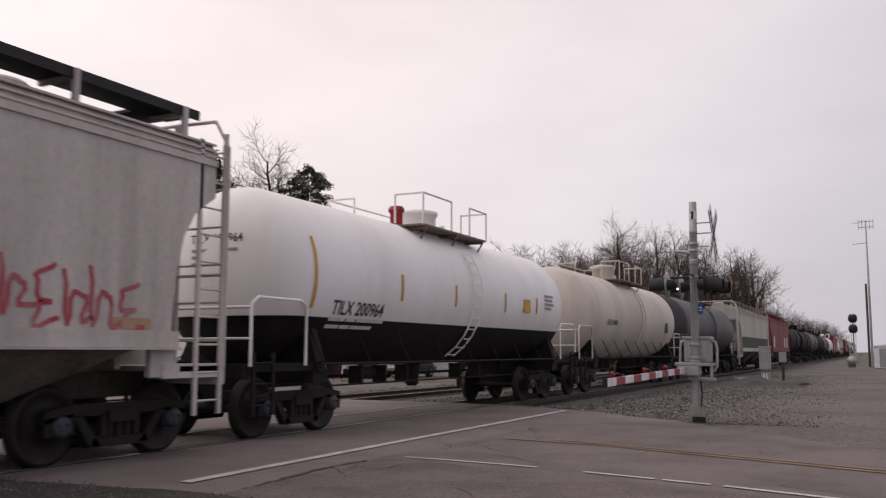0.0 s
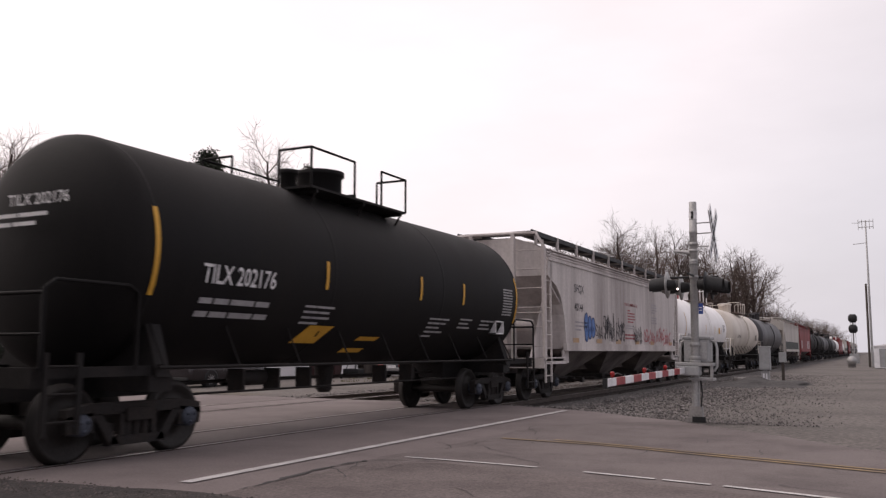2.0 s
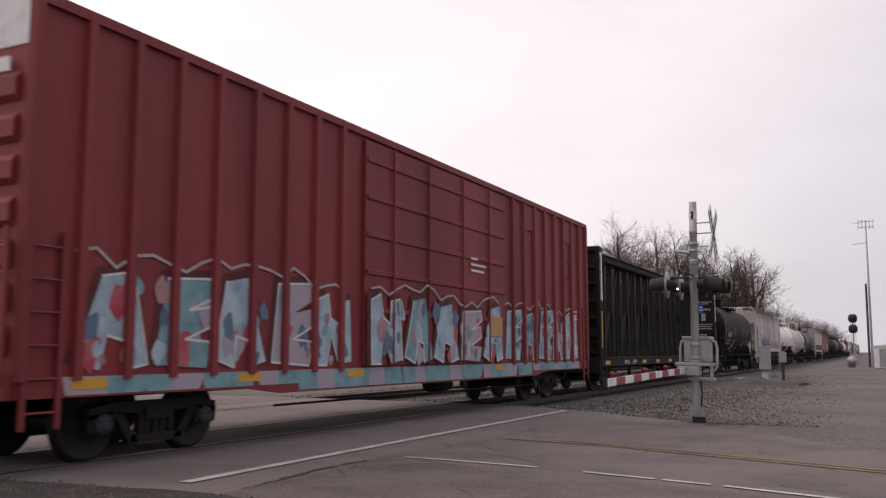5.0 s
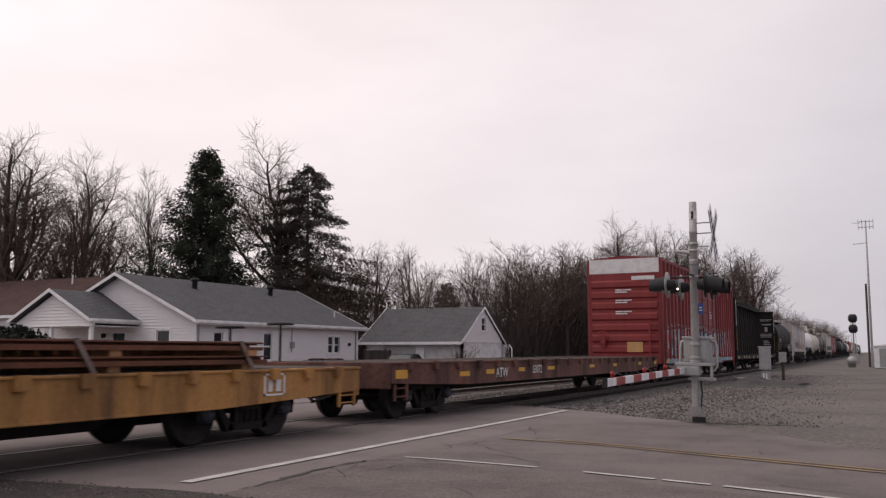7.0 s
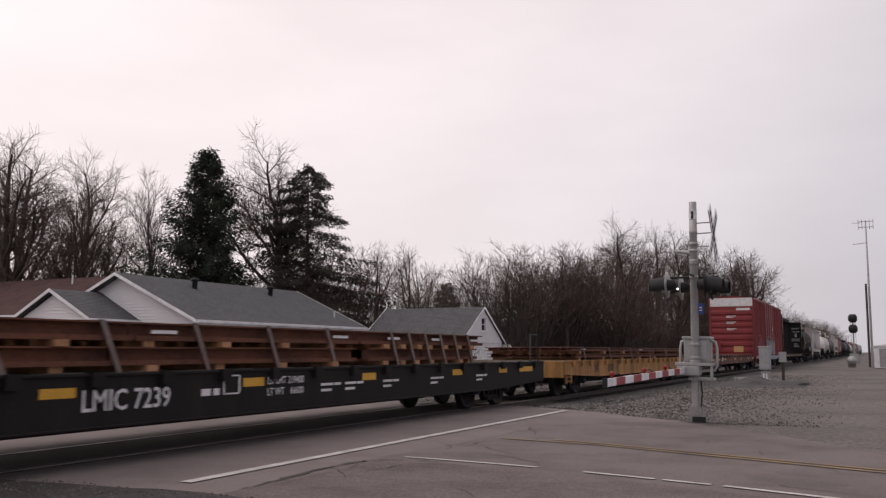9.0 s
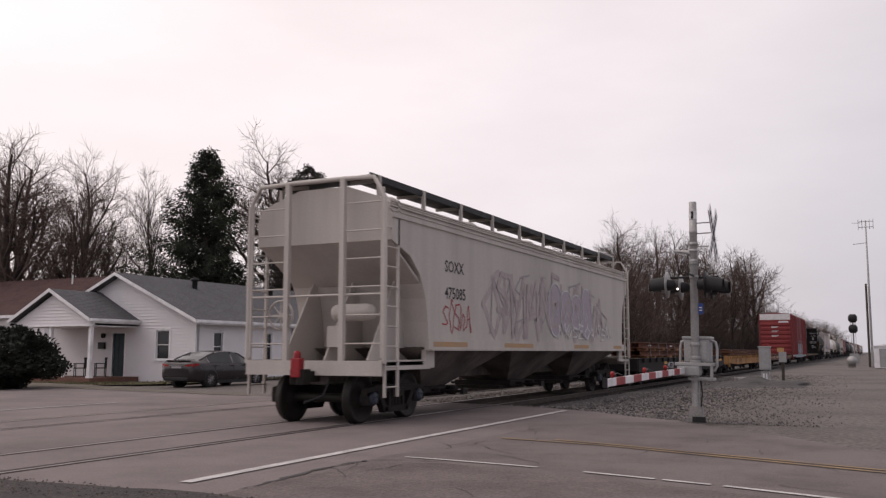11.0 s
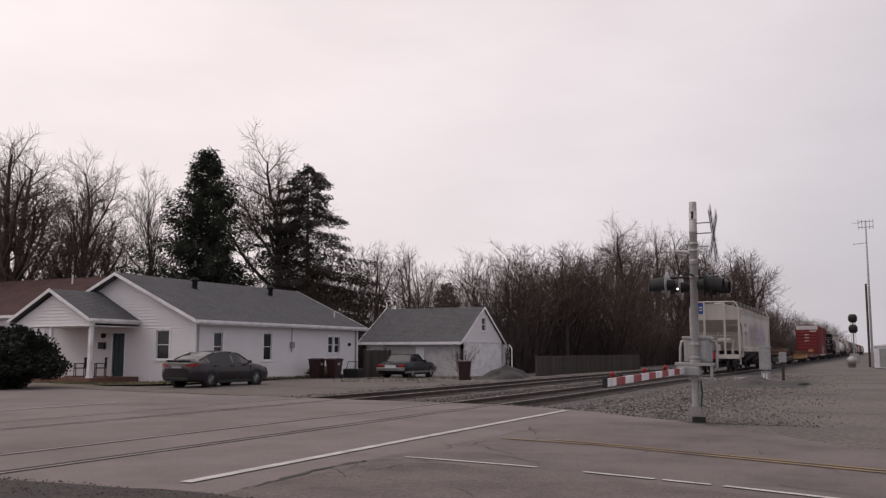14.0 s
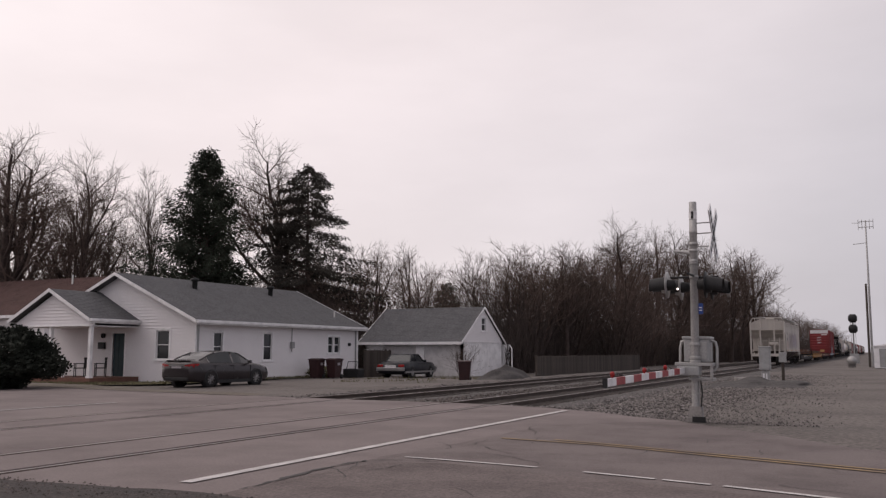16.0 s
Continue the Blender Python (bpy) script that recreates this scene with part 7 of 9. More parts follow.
def modern_saloon(label, paint, m):
    """A four-door saloon with a short high tail; nose to +y, origin on the ground under its middle."""
    car = thing("parked_car", label, "car", "parked cars", m)
    # station: y, underside, half width, shoulder height, rail half width, rail height, crown height
    st = [(-2.43, 0.46, 0.66, 0.70, 0.52, 0.74, 0.75), (-2.38, 0.32, 0.80, 0.86, 0.62, 0.95, 0.96), (-2.28, 0.27, 0.875, 0.97, 0.67, 1.065, 1.085), (-2.0, 0.22, 0.905, 0.99, 0.69, 1.075, 1.10), (-1.85, 0.21, 0.91, 0.985, 0.69, 1.10, 1.125),
          (-1.5, 0.2, 0.912, 0.98, 0.655, 1.235, 1.265), (-1.0, 0.2, 0.915, 0.97, 0.61, 1.385, 1.42), (-0.5, 0.19, 0.915, 0.96, 0.61, 1.425, 1.465), (-0.12, 0.19, 0.915, 0.955, 0.615, 1.43, 1.47), (-0.02, 0.19, 0.915, 0.953, 0.615, 1.425, 1.465),
          (0.3, 0.19, 0.915, 0.95, 0.61, 1.385, 1.425), (0.5, 0.19, 0.913, 0.945, 0.61, 1.335, 1.365), (0.95, 0.19, 0.91, 0.935, 0.66, 1.115, 1.14), (1.25, 0.2, 0.905, 0.925, 0.69, 0.965, 0.985), (1.75, 0.2, 0.89, 0.87, 0.66, 0.90, 0.925),
          (2.15, 0.22, 0.845, 0.77, 0.60, 0.81, 0.825), (2.36, 0.27, 0.74, 0.62, 0.5, 0.68, 0.685), (2.43, 0.4, 0.58, 0.52, 0.4, 0.55, 0.555)]
    rings = []
    for y, zb, w, zs, wr, zr, zc in st:
        one = [(w * 0.9, zb), (w * 0.985, zb + 0.12), (w, zb + (zs - zb) * 0.55), (w * 0.985, zs - 0.06), (w * 0.93, zs), (wr, zr), (wr * 0.55, (zr + zc * 2) / 3), (0.0, zc)]
        rings.append([(x, y, z) for x, z in one] + [(-x, y, z) for x, z in one[-2::-1]])
    paint_g, sides, screens = Geo(), {1: Geo(), -1: Geo()}, {"rear_window": Geo(), "windscreen": Geo()}
    n = len(rings[0])
    for i in range(len(st) - 1):
        y0, y1 = st[i][0], st[i + 1][0]
        for k in range(n - 1):
            quad = [rings[i][k], rings[i][k + 1], rings[i + 1][k + 1], rings[i + 1][k]]
            g = paint_g
            if k in (4, 9) and y0 >= -1.51 and y1 <= 0.96 and not (y0 > -0.2 and y1 < 0.0):
                g = sides[1 if k == 4 else -1]
            elif k in (5, 6, 7, 8) and y0 >= -1.86 and y1 <= -0.99:
                g = screens["rear_window"]
            elif k in (5, 6, 7, 8) and y0 >= 0.29 and y1 <= 1.26:
                g = screens["windscreen"]
            g.add(quad, [(0, 1, 2, 3)], True)
        if i in (0, len(st) - 2):
            paint_g.add(rings[0 if i == 0 else -1], [tuple(range(n))])
    for i in range(len(st) - 1):
        paint_g.add([rings[i][0], rings[i][-1], rings[i + 1][-1], rings[i + 1][0]], [(0, 1, 2, 3)])
    body_mesh = paint_g.mesh("body", paint)
    bm = bmesh.new()
    bm.from_mesh(body_mesh)
    bmesh.ops.remove_doubles(bm, verts=bm.verts, dist=0.001)
    bmesh.ops.recalc_face_normals(bm, faces=bm.faces)
    bm.to_mesh(body_mesh)
    bm.free()
    body = part("body", body_mesh, None, car)
    for q in (1, -1):
        part("side_window", sides[q], M_PANE, car, "dark side glass")
        trim = [(q * w * 0.935, y, zs + 0.004) for y, zb, w, zs, wr, zr, zc in st if -1.51 <= y <= 0.96]
        top = [(q * (wr + 0.006), y, zr) for y, zb, w, zs, wr, zr, zc in st if -1.51 <= y <= 0.96]
        part("belt_trim", Geo().tube(trim[:1] + top + trim[-1:], 0.013, 5), M_ALLOY, car, "bright window surround")
        part("belt_line", Geo().tube(trim, 0.008, 5), M_DARK, car)
        part("rear_pillar", Geo().tube([(q * 0.69, -1.86, 1.10), (q * 0.655, -1.5, 1.235), (q * 0.61, -1.0, 1.385)], 0.03, 6), paint, car)
        part("front_pillar", Geo().tube([(q * 0.61, 0.3, 1.385), (q * 0.61, 0.5, 1.335), (q * 0.66, 0.95, 1.115), (q * 0.69, 1.25, 0.965)], 0.03, 6), paint, car)
        part("mirror", Geo().loft([[(q * (0.90 + a), 0.86 + b, 0.99 + c) for a, b, c in ((0, -0.05, -0.05), (0, 0.05, -0.05), (0, 0.05, 0.05), (0, -0.05, 0.05))], [(q * (1.08 + a), 0.80 + b, 1.0 + c) for a, b, c in ((0, -0.07, -0.07), (0, 0.05, -0.06), (0, 0.05, 0.06), (0, -0.07, 0.08))]]), paint, car, bevel=0.02)
        lamp = Geo().loft([[(q * 0.42, -2.405, z) for z in (0.865, 0.90)] + [(q * 0.42, -2.30, z) for z in (0.90, 0.865)],
                           [(q * 0.66, -2.40, z) for z in (0.80, 0.93)] + [(q * 0.66, -2.28, z) for z in (0.93, 0.80)],
                           [(q * 0.845, -2.335, z) for z in (0.80, 0.955)] + [(q * 0.80, -2.25, z) for z in (0.955, 0.80)],
                           [(q * 0.90, -2.10, z) for z in (0.90, 0.96)] + [(q * 0.86, -2.10, z) for z in (0.96, 0.90)]])
        part("tail_lamp", lamp, M_TAIL, car, "red wrap-round tail lamp")
        for y0 in (-1.0, 0.0):
            part("door_handle", Geo().box(min(q * 0.905, q * 0.935), max(q * 0.905, q * 0.935), y0 - 0.28, y0 - 0.08, 0.86, 0.885), paint, car)
        for y0, z1 in ((-1.2, 0.95), (-0.07, 0.94), (0.98, 0.92)):
            part("door_seam", Geo().box(min(q * 0.90, q * 0.9175), max(q * 0.90, q * 0.9175), y0, y0 + 0.008, 0.34, z1 - 0.06), M_DARK, car)
        part("lower_sill", Geo().box(min(q * 0.84, q * 0.915), max(q * 0.84, q * 0.915), -1.05, 1.1, 0.17, 0.3), M_DARK, car, "dark lower sill")
    for nm, g in screens.items():
        part(nm, g, M_PANE, car)
    part("trim_strip", Geo().box(-0.42, 0.42, -2.42, -2.38, 0.875, 0.905), M_ALLOY, car, "chrome trim strip")
    part("spoiler_lip", Geo().loft([[(x, -2.34 - 0.03 * (1 - abs(x) / 0.62), 1.04 + 0.0), (x, -2.36, 1.085), (x, -2.22, 1.095), (x, -2.22, 1.05)] for x in (-0.62, -0.3, 0.0, 0.3, 0.62)]), paint, car)
    part("rear_diffuser", Geo().box(-0.62, 0.62, -2.43, -2.3, 0.28, 0.42), M_DARK, car, "dark lower bumper insert", bevel=0.03)
    part("plate_recess", Geo().box(-0.26, 0.26, -2.425, -2.38, 0.72, 0.85), M_SPRAY_GREY, car, "pale plate recess")
    for y in (-1.40, 1.38):
        for q in (-1, 1):
            r = 0.335
            w = part("wheel", Geo().lathe([(-0.11, r * 0.66), (-0.11, r * 0.93), (-0.08, r), (0.08, r), (0.11, r * 0.93), (0.11, r * 0.66)], "x", (q * 0.80, y, r), 28), M_TYRE, car)
            part("rim", Geo().lathe([(q * 0.03, 0.0), (q * 0.03, r * 0.6), (q * 0.1, r * 0.68)], "x", (q * 0.80, y, r), 24), M_DARK, w)
            for k in range(10):
                a = k * 0.6283
                part("spoke", Geo().tube([(q * 0.895, y + 0.03 * math.cos(a), r + 0.03 * math.sin(a)), (q * 0.895, y + r * 0.64 * math.cos(a), r + r * 0.64 * math.sin(a))], 0.018, 4), M_ALLOY, w)
            part("wheel_arch", Geo().lathe([(q * 0.70, r * 1.17), (q * 0.921, r * 1.17), (q * 0.921, r * 1.0)], "x", (0, y, r), 28), M_DARK, car)
    return car


# ---- crossing signal, cabinets and poles ----
def build_crossing():
    X, Y = -3.12, 17.08
    s = thing("crossing_signal", "grey steel crossing signal mast with flashing lights and crossbuck", "crossing signal", m=pose(X, Y, 0, 0.0, 0.9, 0))
    g = Geo().lathe([(0.28, 0.075), (3.55, 0.072), (3.56, 0.078), (3.60, 0.078), (3.61, 0.072), (4.16, 0.07), (4.17, 0.0)], "z", n=20)
    for z in (2.98, 3.02, 2.72, 3.35, 3.22):
        g.lathe([(z - 0.03, 0.074), (z - 0.028, 0.086), (z + 0.028, 0.086), (z + 0.03, 0.074)], "z", n=16)
    part("mast", g, M_GALV, s)
    part("number_band", Geo().lathe([(3.82, 0.0755), (3.98, 0.0755)], "z", n=20), M_WHITEREFL, s, "pale band with dark marks")
    part("mast_marks", Geo().box(-0.02, 0.02, -0.085, -0.074, 3.83, 3.97), M_DARK, s)
    g = Geo().box(-0.15, 0.15, -0.15, 0.15, 0.0, 0.10)
    g.loft([[(-0.13, -0.13, 0.1), (0.13, -0.13, 0.1), (0.13, 0.13, 0.1), (-0.13, 0.13, 0.1)], [(-0.11, -0.11, 0.3), (0.11, -0.11, 0.3), (0.11, 0.11, 0.3), (-0.11, 0.11, 0.3)]])
    part("base", g, M_CONCRETE, s, "concrete and steel base", bevel=0.01)
    part("base_plate", Geo().box(-0.04, 0.2, -0.175, -0.151, 0.02, 0.12), M_DARK, s)
    # crossbuck, facing along the road
    for a in (48, -48):
        b = part("crossbuck_blade", Geo().box(-0.012, 0.012, -0.6, 0.6, -0.115, 0.115), M_WHITEREFL, s, "white crossbuck blade", pose(0.36, 0.05, 3.55, a, 0, 0) @ pose(0, 0, 0))
        bars_g = Geo()
        for k in range(7):
            bars_g.box(0.0125, 0.0145, -0.5 + k * 0.15, -0.42 + k * 0.15, -0.06, 0.06)
        part("blade_letters", bars_g, M_DARK, b, "black letters of the crossbuck")
    g = Geo()
    for z in (3.3, 3.55, 3.75):
        g.tube([(0.07, 0.0, z), (0.35, 0.03, z + 0.01)], 0.012, 6)
    part("crossbuck_bracket", g, M_GALV, s)
    # bell arm
    g = Geo().tube([(-0.06, 0, 3.18), (-0.22, 0, 3.21), (-0.36, 0, 3.22)], [0.05, 0.03, 0.02], 8)
    part("bell_arm", g, M_GALV, s)
    # lamp bar along the tracks and four lamp units
    g = Geo().tube([(-0.45, 0.05, 2.72), (0.45, 0.05, 2.72)], 0.022, 8)
    g.tube([(0, -0.62, 2.74), (0, 0.62, 2.74)], 0.025, 8)
    part("lamp_bar", g, M_DARK, s)
    for q, yy, lit in ((-1, -0.35, False), (-1, 0.35, True), (1, -0.35, False), (1, 0.35, False)):
        x = q * (0.30 if yy > 0 else 0.42) if q < 0 else 0.27
        u = part("lamp_unit", Geo().lathe([(q * 0.0, 0.0), (q * 0.0, 0.25), (q * 0.012, 0.25), (q * 0.012, 0.16), (q * 0.10, 0.15), (q * 0.12, 0.0)], "x", (x, yy, 2.55), 24), M_GALV if q < 0 else M_DARK, s, "round lamp with backplate")
        g = Geo()
        n = 16
        rows = []
        for a0, rr in ((0.02, 0.165), (0.15, 0.16), (0.32, 0.15)):
            row = []
            for k in range(n + 1):
                t = radians(-35 + 250 * k / n)
                row.append((x + q * a0, yy + rr * math.cos(t), 2.55 + rr * math.sin(t) - a0 * 0.12))
            rows.append(row)
        g.add([p for r in rows for p in r], [(i * (n + 1) + k, i * (n + 1) + k + 1, (i + 1) * (n + 1) + k + 1, (i + 1) * (n + 1) + k) for i in range(2) for k in range(n)], True)
        g.lathe([(-q * 0.0, 0.11), (-q * 0.14, 0.09), (-q * 0.16, 0.0)], "x", (x, yy, 2.55), 14)
        part("hood", g, M_DARK, u, "black hood and housing")
        part("lens", Geo().lathe([(q * 0.125, 0.0), (q * 0.12, 0.09), (q * 0.09, 0.13)], "x", (x, yy, 2.55), 18), M_TAIL, u, "red lens")
    part("lit_lamp", Geo().lathe([(-0.012, 0.0), (-0.012, 0.012), (0.004, 0.015)], "y", (-0.31, 0.02, 2.50), 14), M_LIT, s, "small lit side lamp")
    part("info_sign", Geo().box(0.08, 0.16, -0.02, 0.0, 2.02, 2.22), M_BLUE, s, "small blue information sign")
    part("sign_text", Geo().box(0.095, 0.145, -0.024, -0.0205, 2.08, 2.1).box(0.095, 0.145, -0.024, -0.0205, 2.13, 2.15), M_LETTER_W, s)
    # gate machine with its bracket and counterweight arms
    g = Geo().box(-0.22, 0.24, 0.05, 0.5, 1.12, 1.56)
    g.box(-0.25, 0.27, 0.03, 0.52, 1.54, 1.6)
    m = part("gate_machine", g, M_CABINET, s, "grey gate machine housing", bevel=0.02)
    part("gate_cover", Geo().box(-0.17, 0.02, 0.03, 0.05, 1.18, 1.5).box(0.05, 0.2, 0.03, 0.05, 1.18, 1.5), M_GALV, m)
    g = Geo().box(-0.36, 0.33, -0.1, 0.35, 1.05, 1.11)
    g.box(-0.12, 0.33, -0.08, 0.3, 0.78, 0.83)
    g.box(0.28, 0.33, -0.08, -0.02, 0.8, 1.1)
    for z in (1.2, 1.45, 1.13):
        g.lathe([(z - 0.03, 0.076), (z - 0.03, 0.1), (z + 0.03, 0.1), (z + 0.03, 0.076)], "z", n=16)
    part("bracket", g, M_GALV, s, bevel=0.006)
    for x in (-0.32, 0.36):
        g = Geo().tube([(x * 0.85, 0.2, 0.95), (x, 0.22, 1.05), (x, 0.25, 1.38), (x * 0.92, 0.25, 1.5), (x * 0.7, 0.25, 1.52)], 0.028, 8)
        part("counterweight_arm", g, M_GALV, s)
    part("cable", Geo().tube([(0.1, -0.05, 0.8), (0.13, -0.06, 0.55), (0.1, -0.05, 0.28)], 0.016, 6), M_DARK, s)
    part("gate_pivot", Geo().box(-0.3, 0.1, -0.22, 0.1, 0.87, 1.04), M_CABINET, s, bevel=0.015)
    # lowered arm with red and white bands
    arm = thing("gate_arm", "lowered red and white striped crossing gate arm", "gate arm", m=pose(X - 0.16, Y - 0.2, 0.965, 0.72, 0, 0))
    L, n = 5.3, 11
    for k in range(n):
        y1, y0 = -L * k / n, -L * (k + 1) / n
        h0 = 0.052
        part("band", Geo().box(-0.02, 0.02, y0, y1, -h0, h0), M_WHITEREFL if k % 2 == 0 else M_REDREFL, arm, "white reflective band" if k % 2 == 0 else "red reflective band")
    part("end_cap", Geo().box(-0.03, 0.03, -L - 0.04, -L, -0.065, 0.065), M_DARK, arm)
    for y in (-L + 0.35, -L + 2.2, -L + 3.7):
        g = Geo().lathe([(0.05, 0.015), (0.07, 0.015), (0.07, 0.03), (0.12, 0.034), (0.14, 0.02), (0.14, 0.0)], "z", (0, y, 0), 12)
        part("arm_lamp", g, M_TAIL, arm, "small red arm lamp")
        part("arm_wire", Geo().tube([(0.0, y, 0.08), (0.0, y + 0.25, 0.11), (0.0, y + 0.5, 0.07)], 0.01, 5), M_DARK, arm)


def build_lineside():
    c = thing("relay_cabinet", "small grey steel relay cabinet on a post", "cabinet", m=pose(-4.35, 39.9, 0))
    part("box", Geo().box(-0.22, 0.22, -0.2, 0.2, 0.55, 1.5).box(-0.25, 0.25, -0.23, 0.23, 1.48, 1.54), M_CABINET, c, bevel=0.015)
    part("door", Geo().box(-0.19, 0.19, -0.215, -0.2, 0.6, 1.45), M_CABINET, c)
    part("post", Geo().lathe([(-0.1, 0.07), (0.56, 0.07)], "z", n=10).box(-0.17, 0.17, -0.1, 0.1, 0.0, 0.5), M_GALV, c)
    part("tag", Geo().box(-0.1, -0.03, -0.11, -0.1, 0.1, 0.4).box(0.03, 0.08, -0.11, -0.1, 0.1, 0.4), M_WHITEREFL, c)
    c = thing("junction_post", "weathered post with a small grey box", "post", m=pose(-3.8, 41.6, 0))
    part("post", Geo().box(-0.06, 0.06, -0.06, 0.06, -0.1, 0.95), M_WOODFENCE, c)
    part("box", Geo().box(-0.15, 0.15, -0.1, 0.1, 0.85, 1.3), M_CABINET, c, bevel=0.01)
    for x, y in ((-5.3, 40.2), (-5.0, 39.2)):
        p = thing("concrete_stub", "low broken concrete foundation stub", "concrete block", "stubs beside the relay cabinet", pose(x, y, -0.1, 0, 0, 25))
        part("block", Geo().box(-0.35, 0.35, -0.2, 0.2, 0, 0.32), M_CONCRETE, p, bevel=0.03)
    # block signal
    s = thing("block_signal", "railway colour light signal with two heads", "signal", m=pose(-2.5, 112, 0))
    part("mast", Geo().lathe([(0, 0.09), (5.5, 0.08)], "z", n=10), M_GALV, s)
    for z in (3.45, 4.65):
        part("head", Geo().lathe([(z, 0.3), (z + 0.25, 0.48), (z + 0.7, 0.48), (z + 0.95, 0.3), (z + 0.97, 0.0)], "z", (0, -0.1, 0), 14), M_DARK, s, "black signal head")
    part("ladder", Geo().box(-0.25, -0.21, 0.3, 0.34, 0, 5).box(0.21, 0.25, 0.3, 0.34, 0, 5), M_GALV, s)
    part("base_box", Geo().box(-0.5, 0.5, -0.4, 0.4, 0, 1.1), M_CABINET, s, bevel=0.03)
    t = thing("storage_tank", "small silver horizontal tank on legs", "tank", m=pose(-2.1, 84, 0))
    part("tank", Geo().lathe([(-0.75, 0.0), (-0.68, 0.25), (-0.5, 0.4), (0.5, 0.4), (0.68, 0.25), (0.75, 0.0)], "y", (0, 0, 0.55), 20), M_GALV, t)
    part("saddle", Geo().box(-0.3, 0.3, -0.4, -0.3, -0.1, 0.3).box(-0.3, 0.3, 0.3, 0.4, -0.1, 0.3), M_CONCRETE, t)
    # radio mast
    m = thing("radio_mast", "tall slender radio mast with antennas", "antenna mast", m=pose(-0.5, 86, 0, 0, 0.15, 0))
    part("pole", Geo().lathe([(0, 0.10), (6, 0.09), (12.9, 0.055), (12.92, 0.0)], "z", n=8), M_GALV, m)
    part("side_pole", Geo().lathe([(0, 0.10), (7.2, 0.09), (7.22, 0.0)], "z", (-0.22, -1.0, 0), 8), M_WOODFENCE, m)
    g = Geo()
    for z in (12.3, 12.8):
        g.tube([(-0.6, 0, z), (0.6, 0, z)], 0.03, 5)
    for x in (-0.6, -0.3, 0.3, 0.6):
        g.tube([(x, 0, 12.1), (x, 0, 13.0)], 0.025, 5)
    g.tube([(-1.1, 0, 10.8), (0, 0, 10.9)], 0.025, 5)
    g.tube([(-1.1, 0, 12.7), (-0.4, 0, 12.7)], 0.02, 5)
    part("antenna", g, M_GALV, m)
    b = thing("equipment_shed", "small white equipment shed on the gravel lot", "shed", m=pose(0.55, 80, 0))
    part("wall", Geo().box(-0.9, 1.6, -0.9, 0.9, 0, 1.75), M_TRIM, b, bevel=0.03)
    part("roof", Geo().prism([(-1.0, 1.73), (1.75, 1.73), (1.75, 1.78), (0.4, 1.98), (-1.0, 1.78)], -1.0, 1.0, "y"), M_TRIM, b)
    part("door", Geo().box(-0.5, 0.3, -0.93, -0.9, 0.1, 1.55), M_CABINET, b)


